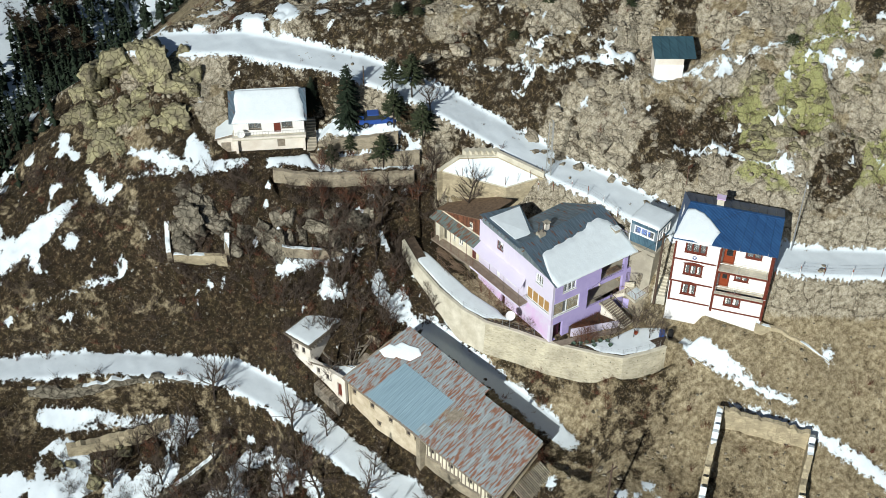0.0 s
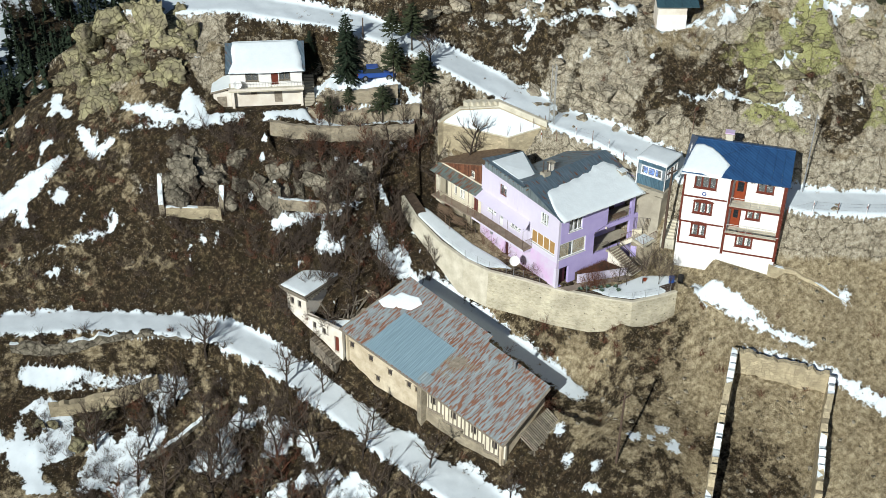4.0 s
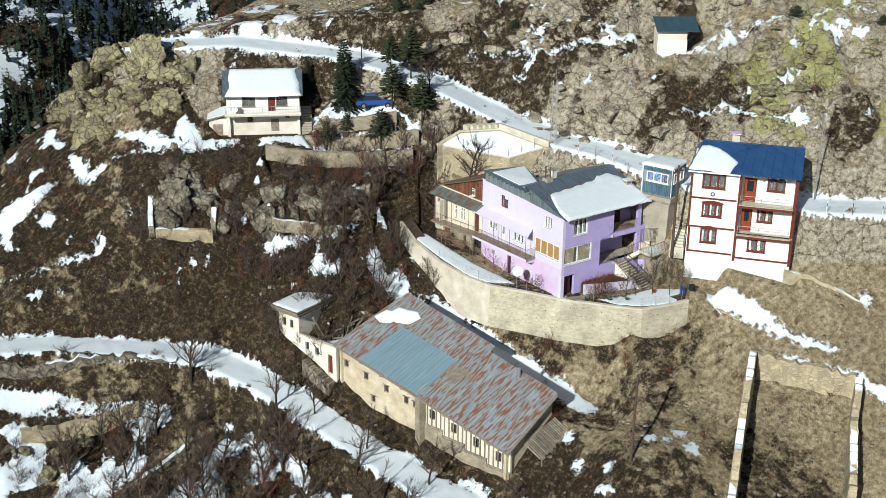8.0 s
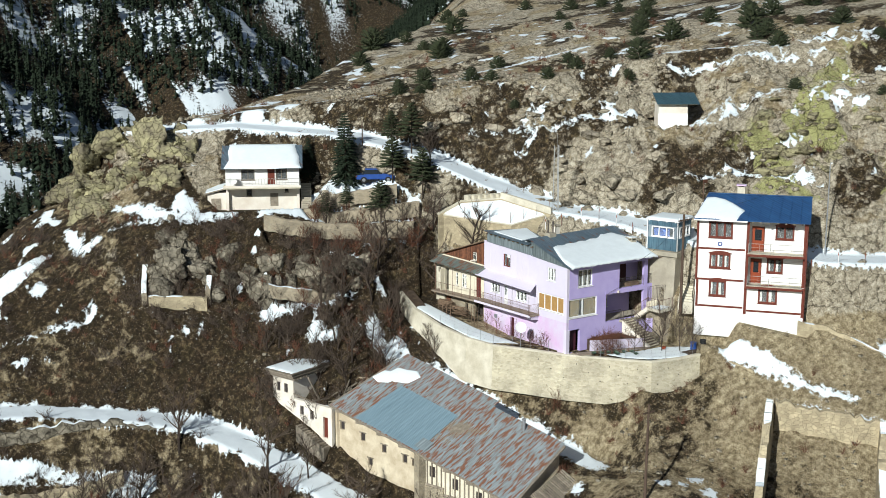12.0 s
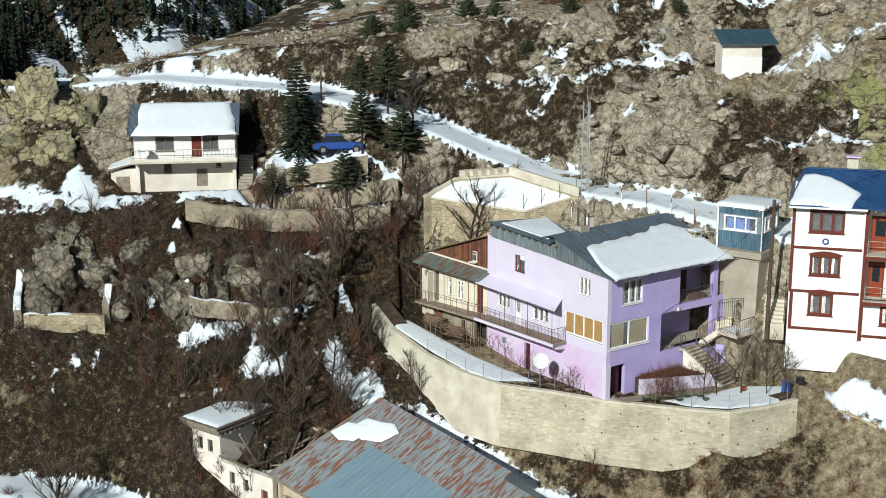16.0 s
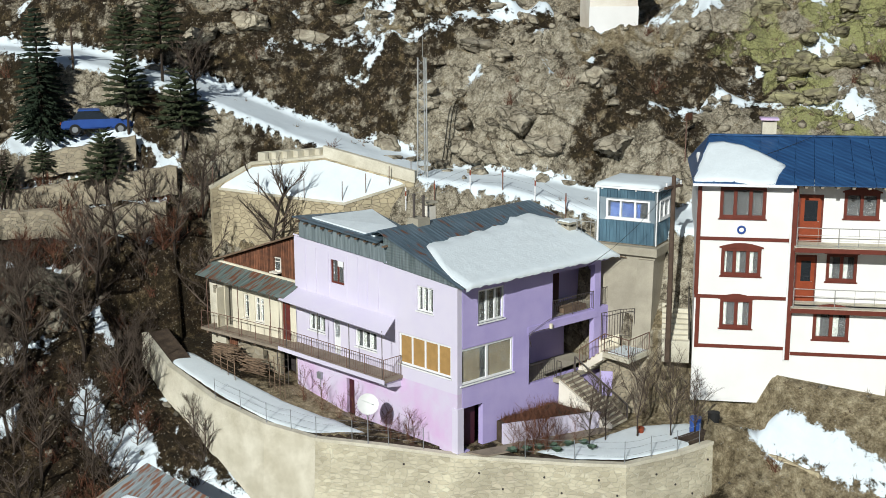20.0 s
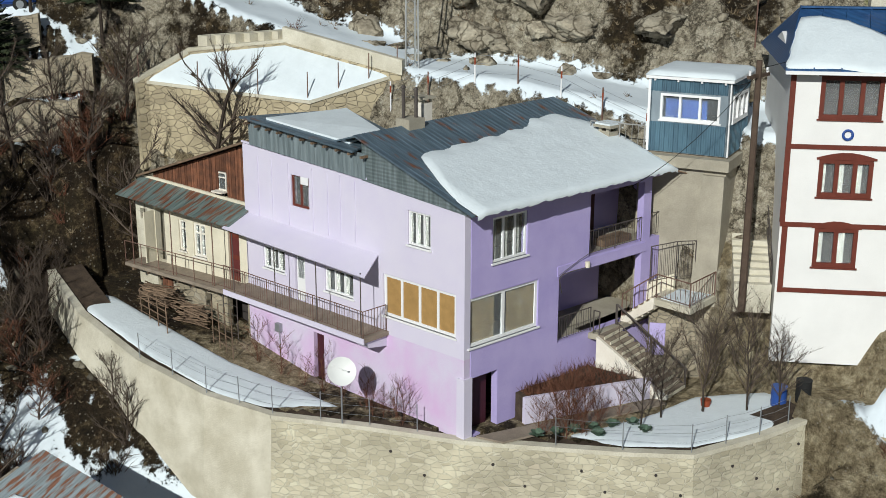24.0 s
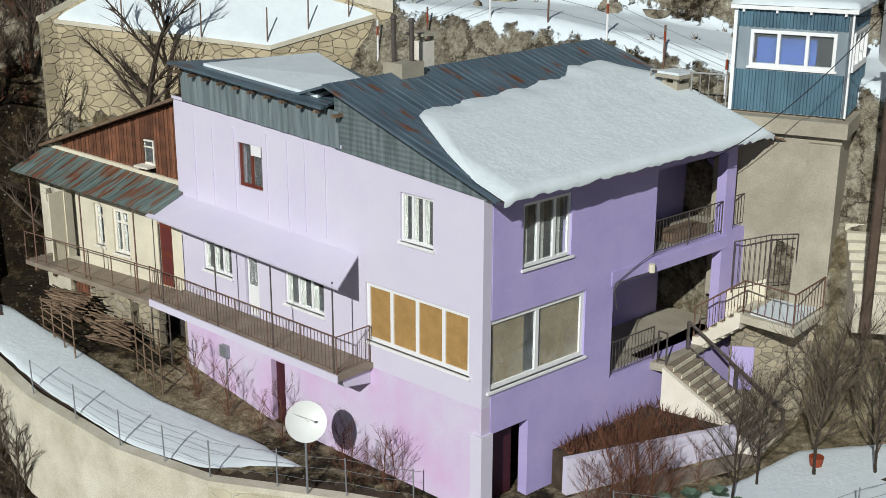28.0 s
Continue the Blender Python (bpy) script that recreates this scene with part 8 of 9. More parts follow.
# conifers
def conifer_mesh(seed, high, wide, tiers, droop, dense=26, open_low=0.06):
    """Trunk and crown of a conifer: whorls of boughs set with needle sprays."""
    rng = np.random.RandomState(seed)
    base, tip, rad = [], [], []
    for k in range(tiers):
        f = k / (tiers - 1)
        z = high * (open_low + (1 - open_low) * f)
        reach = wide * (1 - f) ** 0.8 * rng.uniform(0.8, 1.15) + 0.12
        for a in np.arange(0, math.tau, math.tau / (9 if f < 0.8 else 6)):
            a = a + rng.uniform(-0.35, 0.35)
            long = reach * rng.uniform(0.65, 1.1)
            way = np.array([math.cos(a), math.sin(a), -droop + 0.5 * f])
            n = max(3, int(dense * long / wide))
            for s in rng.uniform(0.15, 1.0, n):
                p = np.array([0, 0, z]) + way * long * s + rng.uniform(-0.06, 0.06, 3)
                out = way * rng.uniform(0.5, 1.0) + rng.uniform(-0.6, 0.6, 3) * [1, 1, 0.5]
                base.append(p)
                tip.append(p + out * rng.uniform(0.25, 0.5) * min(1, wide / 1.4))
                rad.append(rng.uniform(0.05, 0.09) * min(1, wide / 1.4))
    return spikes(base, tip, rad)


def conifer(name, label, seed, high, wide, tiers, droop, mat, dense=26, open_low=0.06, category="tree"):
    holder = thing(name, label, category)
    part("trunk", bar((0, 0, -0.4), (0, 0, high * 0.96), high * 0.02, 7, None, 0.02), BARK, holder)
    v, f = conifer_mesh(seed, high, wide, tiers, droop, dense, open_low)
    crown = new("crown", mesh_of("crown", v, f, mat))
    crown.parent = holder
    return holder


spruces = [conifer("spruce", "tall dark green spruce beside the old house", 5, 7.2, 1.7, 26, 0.35, NEEDLE, 30)]
grove(spruces, [(-4.2, 30.3, 1.05), (-6.1, 34.7, 0.55)], "spruces", 64, 1, 1)
pines = [conifer("young_pine", "young green pine with an open crown on a bare trunk", s, 4.6, 1.45, 10, 0.05, PINE_NEEDLE, 26, 0.42) for s in (6, 7)]
grove(pines, [(-3, 25.4, 0.95), (1.3, 23.8, 1.1), (-0.6, 26.6, 1.1), (-7.5, 29.0, 0.6), (-5.2, 28.6, 0.6), (1.9, 26.6, 1.0), (0.4, 28.2, 0.9)], "young pines on the terraces", 65, 0.95, 1.05)
junipers = [conifer("juniper", "low rounded dark green juniper bush on the hill", s, 1.5, 1.15, 7, -0.3, PINE_NEEDLE, 26, 0.02, "bush") for s in (8, 9, 10)]
HILL_BUSHES = [(9.3, 39.3), (13.1, 39.4), (5.8, 34.4, 0.8), (7.4, 32.7, 0.7), (9.6, 34.1, 0.7), (15.4, 29.6), (14.1, 23.9, 0.7), (19, 23.9, 0.8), (23.4, 23.9), (30.3, 25.4, 1.1), (29.4, 19.9, 1.1), (26, 18.3), (34.4, 1.9), (45.3, 16.8, 1.2),
               (43, 12.4, 1.1), (48.7, 6.5, 1.2)]
bush_rng = random.Random(66)
while len(HILL_BUSHES) < 95:
    bx, by = bush_rng.uniform(4, 95), bush_rng.uniform(-25, 95)
    bz = top(bx, by)
    if bz > 22 and not over_crest(bx, by):
        HILL_BUSHES.append((bx, by, bush_rng.uniform(0.6, 1.5)))
grove(junipers, HILL_BUSHES, "junipers on the hill", 67, 0.85, 1.2, 0.15)


# rocks
def rock_data(seed, rough=0.34, detail=4):
    bm = bmesh.new()
    bmesh.ops.create_icosphere(bm, subdivisions=detail, radius=1.0)
    v = np.array([p.co for p in bm.verts])
    f = np.array([[p.index for p in q.verts] for q in bm.faces])
    bm.free()
    rng = np.random.RandomState(seed)
    for _ in range(22):  # broken flat faces
        n = rng.normal(size=3)
        n /= np.linalg.norm(n)
        cut = rng.uniform(0.42, 0.72)
        d = v @ n
        v = v - np.maximum(d - cut, 0)[:, None] * n
    bumps = layered_noise(v[:, 0] * 2 + seed * 7 + v[:, 2] * 1.7, v[:, 1] * 2 + 20 - v[:, 2] * 1.3, 4) - 0.5
    cracks = 1 - 2 * np.abs(layered_noise(v[:, 0] * 3.1 + seed * 3 + v[:, 2] * 2.2, v[:, 1] * 3.1 + 7 + v[:, 2] * 1.9, 3) - 0.5)
    ledges = np.abs(((v[:, 2] * 3.3 + v[:, 0] * 1.1 + bumps * 1.8) % 1.0) - 0.5)
    v = v * (1.25 + rough * bumps[:, None] * 1.3 - 0.5 * np.maximum(cracks - 0.78, 0)[:, None] * 2.5 - 0.16 * np.maximum(0.16 - ledges, 0)[:, None] / 0.16)
    return v, f


ROCK_SHAPES = [rock_data(s) for s in range(6)]
PEBBLE_SHAPES = [rock_data(s + 20, 0.3, 1) for s in range(4)]


def rock(shape, mat, label, x, y, sx, sy, sz, turn, group, lift=0.15):
    v, f = ROCK_SHAPES[shape]
    key = ("boulder", shape, mat.name)
    if key not in ROCK_MESHES:
        ROCK_MESHES[key] = mesh_of("boulder", v, f, mat)
    ob = new("boulder", ROCK_MESHES[key])
    ob.matrix_world = pose(x, y, top(x, y) + sz * lift, 0, 0, turn) @ Matrix.Diagonal((sx, sy, sz, 1))
    return tagged(ob, label, "rock", group)


ROCK_MESHES = {}
rock_rng = random.Random(68)


def crag(places, mat, label, group, lo, hi, around=3, reach=1.8, tall=0.8, lift=0.15):
    """Each place becomes a heap of a few broken rocks."""
    for x, y in places:
        for k in range(around):
            s = rock_rng.uniform(lo, hi) * (1.0 if k == 0 else 0.6)
            a, r = rock_rng.uniform(0, math.tau), 0 if k == 0 else rock_rng.uniform(0.5, 1.0) * reach
            rock(rock_rng.randrange(6), mat, label, x + r * math.cos(a), y + r * math.sin(a), s * rock_rng.uniform(0.8, 1.4), s * rock_rng.uniform(0.7, 1.1), s * tall * rock_rng.uniform(0.7, 1.2), rock_rng.uniform(0, 360), group, lift)


crag([(-23, 35), (-20.5, 32.4), (-18.4, 30.6), (-13.4, 26.5), (-11, 25), (-22, 36.5), (-16.2, 28.4), (-24.5, 33.6), (-21.5, 33.8), (-9.5, 24.2), (-14.8, 27.2), (-7.6, 23.4)], GREY_ROCK, "weathered grey rock of the outcrop above the gully", "outcrop rocks", 1.3, 2.5, 5, 1.8, 1.05, -0.35)
crag([(-24.9, 51.6), (-22.6, 54.5), (-20.6, 52.4), (-16.8, 47.4), (-19.2, 43), (-18, 49.6), (-22.3, 48.4), (-15, 45), (-25.5, 47.5), (-21, 45.4)], LICHEN_ROCK, "lichen-yellowed cliff rock above the road bend", "cliff rocks", 2.0, 3.4, 4, 2.4, 1.0, -0.3)
crag([(12.7, 13.8), (11.6, 17.2), (15.2, 9.7), (13.9, 11.6), (15.4, 7.9), (6.2, 29), (4.4, 32.8), (9.1, 26.9), (17.5, 15), (20, 18), (15, 21.5), (11.8, 24), (22.5, 14.6), (19.0, 7.0), (17, 4.0), (26, 13), (31, 9.5)], ROCK,
     "buff weathered rock on the hill above the road", "hill rocks", 0.9, 2.0, 4, 2.4, 0.6, -0.2)
crag([(26, -.3), (28, -3), (29.8, -6.5), (36.8, -5.8), (32, -2.4), (24.3, -2.6), (34, -9), (30, 2)], LICHEN_ROCK, "rock crusted with yellow-green lichen", "lichen rocks", 1.0, 2.2, 4, 2.2, 0.5, -0.2)
crag([(-44, 27.6), (-41, 26.4), (-38.4, 26.0), (-42.4, 25.2)], LICHEN_ROCK, "big mossy boulder below the field wall", "field boulders", 0.7, 1.3, 3, 1.2, 0.8)
crag([(0, 16.5), (-7.5, -5), (-3, -12), (3, -15), (-1, -9), (17, -10), (23, -15)], ROCK, "small rock in the dry slope", "slope rocks", 0.3, 0.6, 3, 1.5, 0.6)


# what nobody could count: stones, dry grass, brushwood, the far wood
def scatter(n, seed, x0, x1, y0, y1, weight):
    """Random places kept by a weight between 0 and 1."""
    rng = np.random.RandomState(seed)
    x, y = rng.uniform(x0, x1, n), rng.uniform(y0, y1, n)
    keep = rng.rand(n) < weight(x, y)
    return x[keep], y[keep], rng


def clear_ground(x, y):
    """Where the land lies open: off the roads, the snow, the terraces and the houses."""
    free = ~(inside(x, y, TERRACE_AREA) | inside(x, y, PLATFORM) | inside(x, y, [WF.at(s, d, 0)[:2] for s, d in ((-1.6, -0.3), (10, -0.3), (10, 8), (-1.6, 8))])
             | inside(x, y, [UF.at(s, d, 0)[:2] for s, d in ((-2.4, -0.3), (9.1, -0.3), (9.1, 6), (-2.4, 6))]) | inside(x, y, [HF.at(s, d, 0)[:2] for s, d in ((-0.4, -0.3), (4, -0.3), (4, 4), (-0.4, 4))])
             | inside(x, y, [BLE[:2], BBO[:2], (BRI.x, BRI.y), BT[:2]]) | inside(x, y, [TF.at(s, d, 0)[:2] for s, d in ((-0.3, -0.3), (8, -0.3), (8, 6), (-0.3, 6))]))
    return free * (1 - 0.93 * snow_cover(x, y))


def tufts(n, seed, weight, area, blades, long, r, mat, name, label, category, out=0.8, split=0):
    x, y, rng = scatter(n, seed, *area, weight)
    z = far_land(x, y) - 0.03
    m = len(x)
    size = rng.uniform(0.5, 1.3, m)
    base = np.repeat(np.stack([x, y, z], 1), blades, 0)
    size = np.repeat(size, blades)[:, None]
    way = rng.normal(size=(m * blades, 3)) * [out, out, 0.25] + [0, 0, 1]
    way /= np.linalg.norm(way, axis=1)[:, None]
    reach = rng.uniform(0.45, 1.1, (m * blades, 1)) * size * long
    base = base + rng.uniform(-0.5, 0.5, base.shape) * [1, 1, 0] * long * 0.35 * size
    tip = base + way * reach
    rr = (r * size).ravel()
    bases, tips, rads = [base], [tip], [rr]
    for _ in range(split):
        f = rng.uniform(0.3, 0.8, (m * blades, 1))
        b2 = base + way * reach * f
        w2 = way + rng.normal(size=way.shape) * 0.5
        bases.append(b2)
        tips.append(b2 + w2 * reach * 0.45)
        rads.append(rr * 0.6)
    v, f = spikes(np.concatenate(bases), np.concatenate(tips), np.concatenate(rads))
    return tagged(new(name, mesh_of(name, v, f, mat)), label, category, kind="stuff")


NEAR_AREA = (-48, 46, -32, 58)
tufts(26000, 71, lambda x, y: clear_ground(x, y) * (0.2 + 0.8 * brush_share(x, y)) * (height(x, y) < 26) * (0.15 + 0.85 * smooth_step(-10, 0, x)), NEAR_AREA, 9, 0.38, 0.022, DRY_LEAF, "dry_grass", "tufts of dry straw-brown grass over the slope", "grass")
tufts(19000, 72, lambda x, y: clear_ground(x, y) * gully_share(x, y) * smooth_step(0.44, 0.62, layered_noise(x * 0.45 + 7, y * 0.45, 3)), NEAR_AREA, 18, 1.3, 0.024, TWIG, "brushwood", "tangle of bare brown brushwood in the gully", "brush", 0.55, 2)
tufts(10000, 73, lambda x, y: clear_ground(x, y) * (0.10 + 0.9 * np.maximum(gully_share(x, y), 0.7 * smooth_step(-12, -7, x) * smooth_step(9, 5, x) * smooth_step(-16, -10, y) * smooth_step(12, 8, y))) * smooth_step(0.45, 0.6, layered_noise(x * 0.3 + 17, y * 0.3, 3)), NEAR_AREA, 14, 0.9, 0.02, RED_TWIG, "red_brush", "rust-brown dry shrubs on the slope", "brush", 0.6, 2)
tufts(3000, 74, lambda x, y: snow_cover(x, y) * smooth_step(-22, -26, x) * (y < 30) * smooth_step(2.2, 3.2, near_line(x, y, LOWER_ROAD)[0]), (-46, -18, -20, 34), 12, 1.1, 0.014, TWIG, "field_brush", "thin bare saplings standing in the snowy field", "brush", 0.5, 2)


def scree(n, seed, weight, area, lo, hi, mat, name, label):
    x, y, rng = scatter(n, seed, *area, weight)
    z = far_land(x, y)
    vs, fs, k = [], [], 0
    for i in range(len(x)):
        v, f = PEBBLE_SHAPES[i % 4]
        s = lo + (hi - lo) * rng.rand() ** 3
        a = rng.uniform(0, math.tau)
        c, q = math.cos(a), math.sin(a)
        w = v * [s * rng.uniform(0.8, 1.3), s, s * rng.uniform(0.5, 0.8)]
        vs.append(np.stack([w[:, 0] * c - w[:, 1] * q + x[i], w[:, 0] * q + w[:, 1] * c + y[i], w[:, 2] + z[i] + s * 0.12], 1))
        fs.append(f + k)
        k += len(v)
    return tagged(new(name, mesh_of(name, np.concatenate(vs), np.concatenate(fs), mat)), label, "stones", kind="stuff")


scree(16000, 75, lambda x, y: clear_ground(x, y) * smooth_step(8, 12, height(x, y)) * smooth_step(0.42, 0.6, layered_noise(x * 0.25 + 3, y * 0.25 + 8, 3)), (-30, 46, -20, 56), 0.08, 0.55, ROCK, "hill_stones", "loose buff stones strewn over the hill")
scree(9000, 76, lambda x, y: clear_ground(x, y) * (0.15 + 0.85 * smooth_step(0.5, 0.62, layered_noise(x * 0.35 + 13, y * 0.35 + 8, 3))) * (height(x, y) < 9), (-46, 30, -32, 38), 0.06, 0.35, GREY_ROCK, "slope_stones", "loose grey stones on the lower slope")


def far_wood():
    """The wood on the mountain across the ravine: slim ragged conifers, one sheet of trees."""
    x, y, rng = scatter(26000, 77, -110, 170, 40, 250, lambda x, y: smooth_step(-3, 6, ravine(x, y)) * smooth_step(0.26, 0.40, layered_noise(x * 0.08 + 2, y * 0.08, 3)))
    z = far_land(x, y)
    m = len(x)
    high = rng.uniform(2.6, 5.4, m)
    bases, tips, rads = [], [], []
    for k in range(15):
        f = rng.uniform(0.05, 0.95, m)
        a = rng.uniform(0, math.tau, m)
        reach = high * 0.24 * (1 - f) + 0.1
        c = np.stack([x, y, z + f * high], 1)
        bases.append(c)
        tips.append(c + np.stack([np.cos(a) * reach, np.sin(a) * reach, -0.25 * reach], 1))
        rads.append(high * 0.10 * (1.1 - f))
    bases.append(np.stack([x, y, z - 0.2], 1))
    tips.append(np.stack([x, y, z + high], 1))
    rads.append(high * 0.035)
    v, f = spikes(np.concatenate(bases), np.concatenate(tips), np.concatenate(rads))
    return tagged(new("mountain_wood", mesh_of("mountain_wood", v, f, NEEDLE)), "dark conifer wood on the mountain across the ravine", "forest", kind="stuff")


far_wood()


# ---- poles, masts, fences, a car and small things ----
def pole(name, label, x, y, z0, z1, r, mat, category="pole", lean=(0, 0)):
    holder = thing(name, label, category, pose(x, y, z0))
    part("shaft", bar((0, 0, -0.5), (lean[0], lean[1], z1 - z0), r, 9, None, r * 0.72), mat, holder)
    return holder


power_pole = pole("power_pole", "brown wooden power pole beside the white house", 10.1, -4.7, 3.8, 12.6, 0.15, POLE_WOOD)
part("crossarm", box(-0.7, 0.7, -0.06, 0.06, 8.2, 8.32), POLE_WOOD, power_pole)
for kx in (-0.6, 0.0, 0.6):
    part("insulator", bar((kx, 0, 8.32), (kx, 0, 8.5), 0.045, 8), FRAME, power_pole)
field_pole = pole("utility_pole", "leaning dark wooden utility pole on the slope", -7.2, -16.9, -7.4, 1.0, 0.13, POLE_WOOD, lean=(0.25, 0.1))
part("crossarm", box(-0.4, 0.9, 0.02, 0.12, 7.7, 7.8), POLE_WOOD, field_pole)
pole("upper_pole", "slim wooden pole by the upper road bend", -1.7, 30.7, 11.6, 19.2, 0.09, POLE_WOOD)
red_pole = pole("marker_pole", "thin pole with a red sign beside the road", 18.4, 0.2, 11.2, 14.6, 0.04, RUST_RAIL)
part("sign", box(-0.1, 0.55, -0.02, 0.02, 3.0, 3.4), RED_BOARDS, red_pole, "faded red sign board")
lamp = pole("street_lamp", "tall slim steel street lamp by the road", 23.0, -11.0, 8.0, 17.0, 0.07, STEEL, "street lamp")
part("arm", bar((0, 0, 8.9), (-0.6, -0.5, 9.1), 0.035, 6), STEEL, lamp)
part("lamp_head", solid([(-0.55, -0.4, 9.04), (-0.95, -0.75, 9.04), (-0.85, -0.85, 9.04), (-0.45, -0.5, 9.04), (-0.55, -0.4, 9.16), (-0.95, -0.75, 9.12), (-0.85, -0.85, 9.12), (-0.45, -0.5, 9.16)]), FRAME, lamp)


def lattice_mast(x, y, z0, z1, wide=0.34):
    holder = thing("lattice_mast", "slender grey steel lattice mast at the roadside", "mast", pose(x, y, z0))
    high = z1 - z0
    legs = [(wide * math.cos(a), wide * math.sin(a)) for a in (0.5, 2.6, 4.7)]
    for p in legs:
        part("leg", bar((*p, 0), (p[0] * 0.8, p[1] * 0.8, high), 0.045, 5), MAST_STEEL, holder)
    n = 14
    for k in range(n):
        for p, q in zip(legs, legs[1:] + legs[:1]):
            part("brace", bar((p[0], p[1], high * k / n), (q[0], q[1], high * (k + 1) / n), 0.015, 4), MAST_STEEL, holder)
    part("aerial", bar((0, 0, high), (0, 0, high + 1.2), 0.015, 4), MAST_STEEL, holder)


lattice_mast(9.3, 11.7, 10.6, 17.6)


def road_fence(points):
    """Red-and-white posts with three thin wires along the road's outer edge."""
    for k, (p, q) in enumerate(zip(points, points[1:] + [None])):
        z = top(*p)
        post = thing("road_post", "thin red and white fence post at the road edge", "fence post", pose(*p, z), "road fence")
        part("stake", bar((0, 0, -0.3), (0, 0, 1.25), 0.035, 6), FRAME if k % 2 else RUST_RAIL, post)
        part("red_band", bar((0, 0, 0.75), (0, 0, 1.05), 0.038, 6), ORANGE_DOOR, post)
        if q:
            d = Vector((q[0] - p[0], q[1] - p[1], top(*q) - z))
            for h in (0.4, 0.8, 1.15):
                part("wire", bar((0, 0, h), d + Vector((0, 0, h)), 0.008, 3), STEEL, post)


road_fence([(12.0, -0.9), (11.6, 0.9), (11.2, 2.8), (10.9, 4.7), (10.4, 6.6), (9.7, 8.4), (8.7, 10.2), (8.0, 11.8)])
road_fence([(19.0, -12.4), (20.8, -14.0), (22.6, -15.6), (24.8, -17.4), (27.2, -19.2)])


def dish_on_stand():
    holder = thing("satellite_dish", "round white satellite dish on a post in the front garden", "satellite dish", pose(-2.1, 3.95, -0.1))
    build_dish(holder, 0.52, 1.75)


dish_on_stand()


def car(x, y, turn, mat, label, z=None):
    """A small saloon: body, glass house, wheels, lamps, bumpers."""
    holder = thing("parked_car", label, "car", pose(x, y, top(x, y) + 0.02 if z is None else z, 0, 0, turn))
    side = [(-2.05, 0.35), (-2.1, 0.62), (-1.95, 0.82), (-1.15, 0.9), (1.0, 0.9), (1.85, 0.78), (2.1, 0.6), (2.05, 0.35)]
    bm = bmesh.new()
    rows = [[bm.verts.new((px, w, pz)) for px, pz in side] for w in (-0.8, 0.8)]
    bm.faces.new(rows[0])
    bm.faces.new(rows[1][::-1])
    for i in range(len(side)):
        j = (i + 1) % len(side)
        bm.faces.new([rows[0][j], rows[0][i], rows[1][i], rows[1][j]])
    bmesh.ops.bevel(bm, geom=list(bm.edges), offset=0.06, segments=2, affect="EDGES")
    part("body", bm, mat, holder)
    cab = solid([(-1.5, -0.72, 0.88), (0.75, -0.72, 0.88), (0.75, 0.72, 0.88), (-1.5, 0.72, 0.88), (-1.05, -0.58, 1.38), (0.15, -0.58, 1.38), (0.15, 0.58, 1.38), (-1.05, 0.58, 1.38)])
    glass = part("glass_house", cab, BLACK_GLASS, holder, "dark car windows")
    part("roof_panel", solid([(-1.1, -0.6, 1.37), (0.2, -0.6, 1.37), (0.2, 0.6, 1.37), (-1.1, 0.6, 1.37), (-1.0, -0.52, 1.44), (0.1, -0.52, 1.44), (0.1, 0.52, 1.44), (-1.0, 0.52, 1.44)]), mat, holder)
    for px in (-1.3, 1.3):
        for w in (-0.78, 0.78):
            tyre = part("wheel", bar((px, w - 0.09, 0.32), (px, w + 0.09, 0.32), 0.32, 16), RUBBER, holder)
            part("rim", bar((px, w - 0.1, 0.32), (px, w + 0.1, 0.32), 0.18, 12), STEEL, tyre)
    for w in (-0.6, 0.6):
        part("headlight", box(2.06, 2.12, w - 0.15, w + 0.15, 0.58, 0.7), FRAME, holder)
        part("tail_light", box(-2.13, -2.06, w - 0.15, w + 0.15, 0.62, 0.76), ORANGE_DOOR, holder)
    part("bumper", box(2.08, 2.16, -0.75, 0.75, 0.36, 0.5), RUBBER, holder)
    part("bumper", box(-2.16, -2.08, -0.75, 0.75, 0.36, 0.5), RUBBER, holder)


car(-1.6, 28.4, -30, BLUE_PAINT, "bright blue parked car by the old house")


def sticks_heap(x, y, turn, long, count, seed, label):
    rng = random.Random(seed)
    holder = thing("brushwood_heap", label, "wood pile", pose(x, y, top(x, y), 0, 0, turn))
    for _ in range(count):
        h = rng.random()
        p = Vector((rng.uniform(-0.4, 0.4) * (1 - h * 0.6), rng.uniform(-0.2, 0.2), 0.06 + 0.75 * h))
        way = Vector((rng.uniform(-0.25, 0.25), 1, rng.uniform(-0.12, 0.12))).normalized() * rng.uniform(0.5, 1.0) * long
        part("stick", bar(p - way * 0.5, p + way * 0.5, rng.uniform(0.015, 0.04), 4), WOOD, holder)


sticks_heap(-1.35, 16.4, 8, 2.4, 60, 81, "heap of cut branches stacked below the annex")
sticks_heap(-1.25, 14.2, 12, 2.0, 40, 82, "heap of cut branches stacked below the annex")


def trellis(x, y, turn, wide, high):
    holder = thing("trellis", "rough wooden trellis at the foot of the annex", "trellis", pose(x, y, top(x, y), 0, 0, turn))
    for k in range(4):
        part("upright", bar((wide * (k / 3 - 0.5), 0, -0.2), (wide * (k / 3 - 0.5) + 0.05, 0, high), 0.025, 5), WOOD, holder)
    for k in range(4):
        part("rung", bar((-wide / 2 - 0.1, 0.03, 0.3 + high * 0.22 * k), (wide / 2 + 0.1, 0.03, 0.35 + high * 0.22 * k), 0.02, 5), WOOD, holder)


trellis(-1.6, 11.6, 82, 1.6, 1.9)
trellis(-2.6, 14.9, 84, 2.2, 1.3)


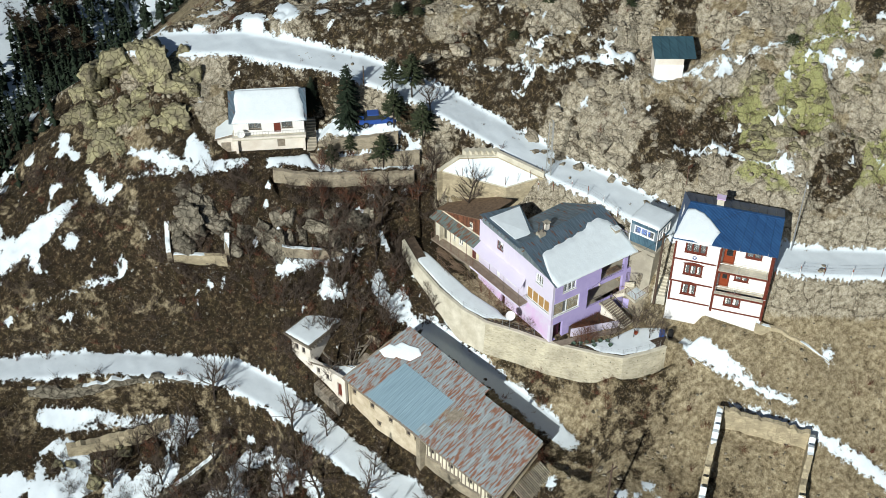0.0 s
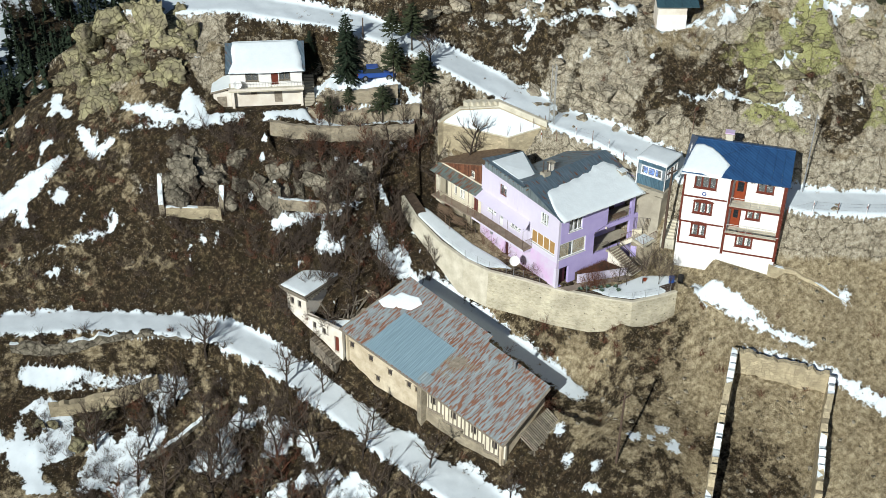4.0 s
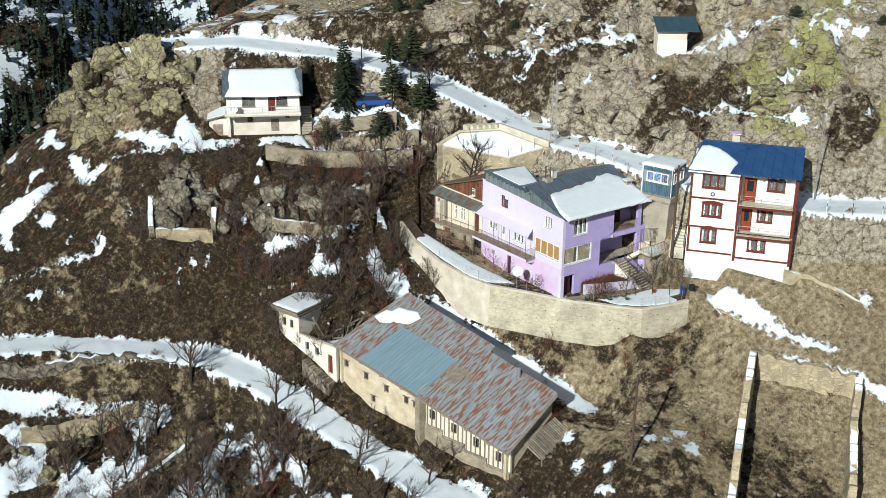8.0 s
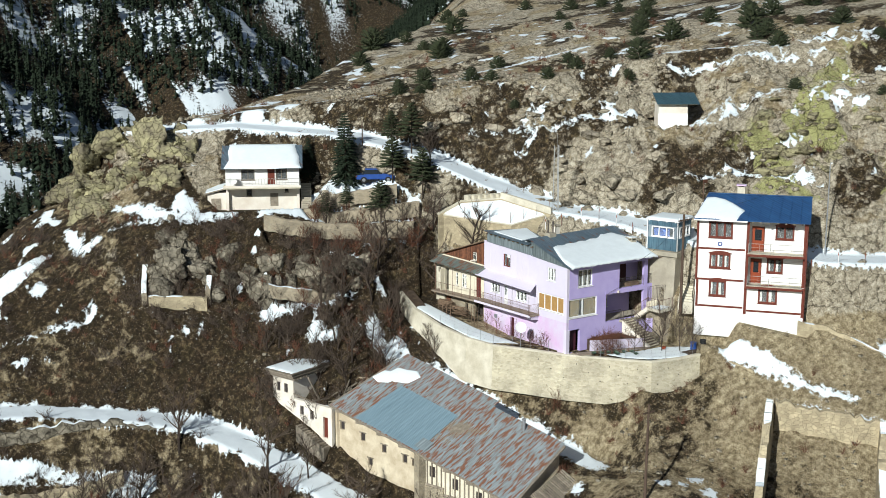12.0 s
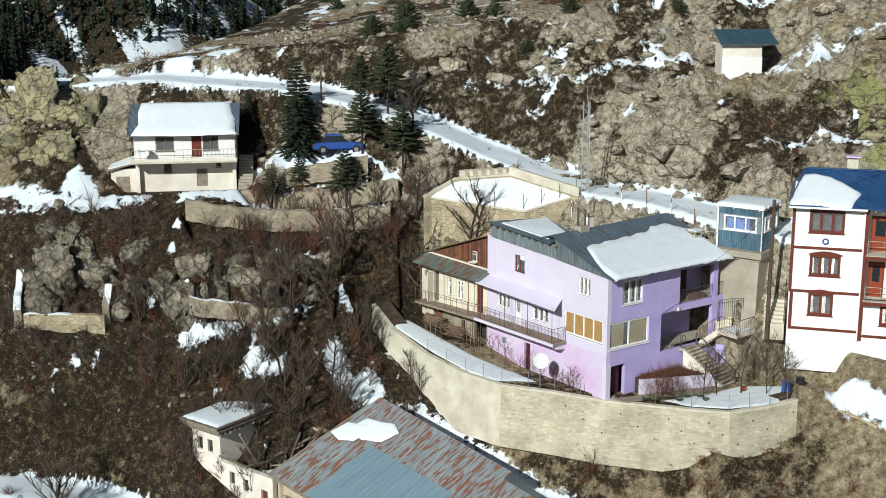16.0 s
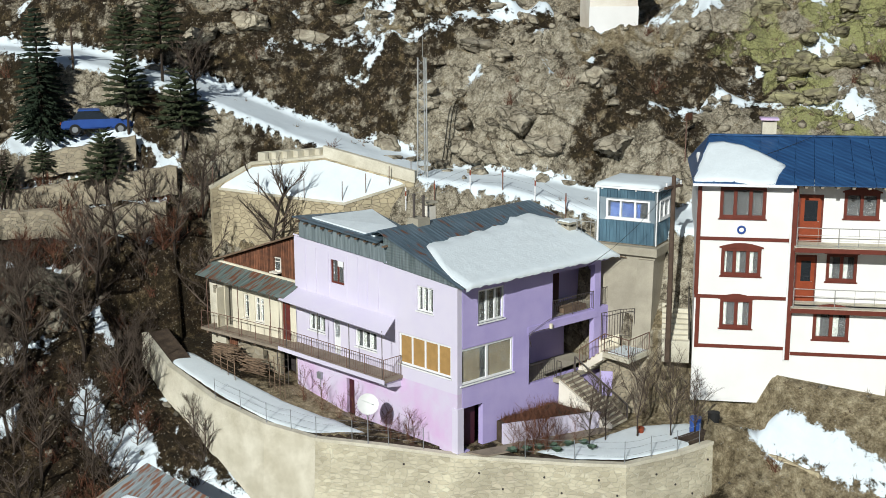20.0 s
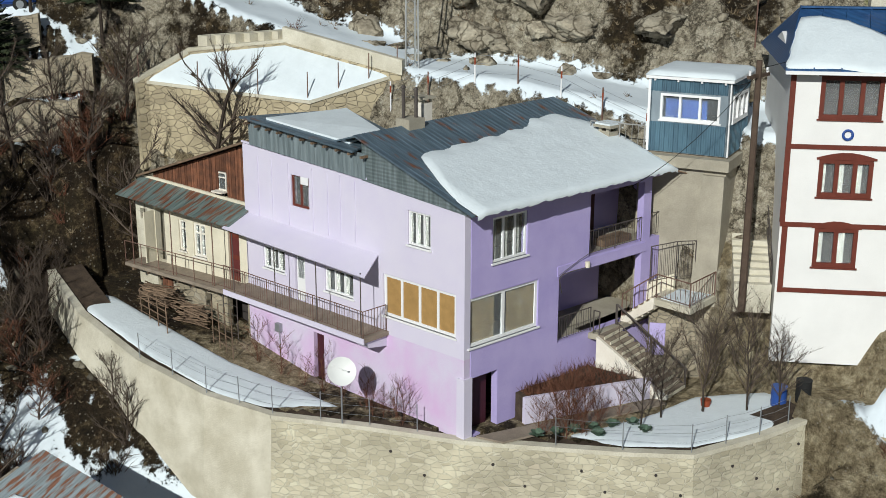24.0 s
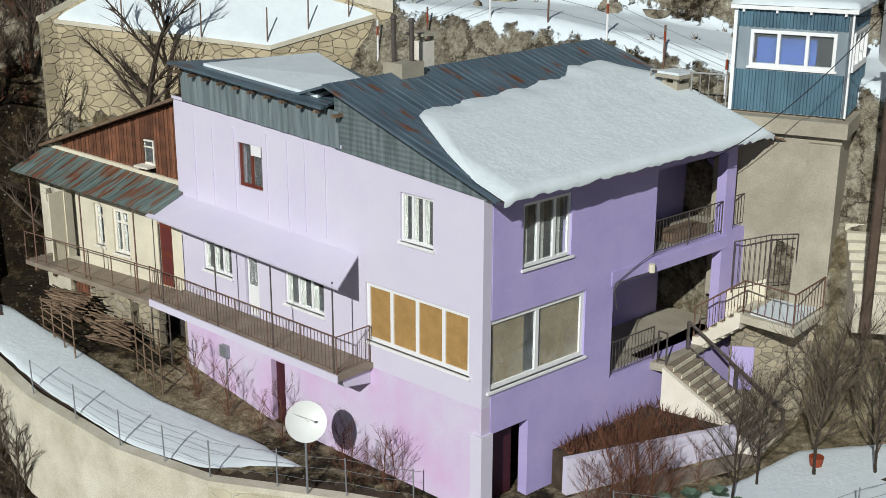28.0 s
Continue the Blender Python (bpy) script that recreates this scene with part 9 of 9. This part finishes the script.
def cabbage(x, y, size, seed):
    rng = random.Random(seed)
    holder = thing("cabbage", "frosted green cabbage plant in the garden bed", "plant", pose(x, y, 0.1, 0, 0, rng.uniform(0, 360)), "cabbages")
    for k in range(9):
        a, tilt = k * 2.4, 0.25 + 0.1 * k
        way, side = Vector((math.cos(a), math.sin(a), tilt)).normalized(), Vector((-math.sin(a), math.cos(a), 0))
        bm = bmesh.new()
        rows = []
        for f, w in ((0.05, 0.25), (0.45, 1.0), (0.8, 0.9), (1.0, 0.35)):
            c = way * size * f + Vector((0, 0, size * 0.25 * math.sin(f * 2.6)))
            rows.append([bm.verts.new(c - side * w * size * 0.38 + Vector((0, 0, 0.05 * size))), bm.verts.new(c), bm.verts.new(c + side * w * size * 0.38 + Vector((0, 0, 0.05 * size)))])
        for r, q in zip(rows[:-1], rows[1:]):
            for i in range(2):
                bm.faces.new([r[i], r[i + 1], q[i + 1], q[i]])
        part("leaf", bm, CABBAGE, holder)


for k, (cx, cy) in enumerate([(2.3, -2.3), (2.9, -2.6), (3.5, -2.9), (3.2, -3.4), (4.2, -3.3), (4.8, -3.7), (1.7, -1.9), (4.6, -4.4)]):
    cabbage(cx, cy, 0.3, 90 + k)


def barrel(x, y, z, mat, label):
    holder = thing("barrel", label, "barrel", pose(x, y, z))
    part("drum", bar((0, 0, 0), (0, 0, 0.85), 0.28, 16), mat, holder)
    for h in (0.25, 0.55, 0.82):
        part("hoop", bar((0, 0, h), (0, 0, h + 0.04), 0.295, 16), mat, holder)


barrel(9.9, -6.6, top(9.9, -6.6), BLUE_PAINT, "blue plastic barrel beside the garden path")
barrel(10.4, -7.3, top(10.4, -7.3), RUBBER, "black plastic barrel beside the garden path")
pot = thing("flower_pot", "red plastic flower pot under the landing", "pot", pose(8.0, -4.7, top(8.0, -4.7)))
part("pot_body", bar((0, 0, 0), (0, 0, 0.35), 0.14, 12, None, 0.2), ORANGE_DOOR, pot)


def sagging_wire(name, label, a, b, sag, r=0.012):
    holder = thing(name, label, "cable")
    a, b = Vector(a), Vector(b)
    pts = [a.lerp(b, k / 12) - Vector((0, 0, sag * 4 * (k / 12) * (1 - k / 12))) for k in range(13)]
    part("strand", cord(pts, r, 4), RUBBER, holder)


sagging_wire("power_cable", "thin black power cable from the pole to the house", (10.1, -4.7, 12.2), (8.0, -1.0, 7.8), 0.4)
sagging_wire("power_cable", "thin black power cable along the road", (10.1, -4.7, 12.3), (23.0, -11.0, 16.6), 0.5)
sagging_wire("power_cable", "thin black power cable from the pole to the booth", (10.1, -4.7, 12.0), (11.4, -2.9, 11.4), 0.1)
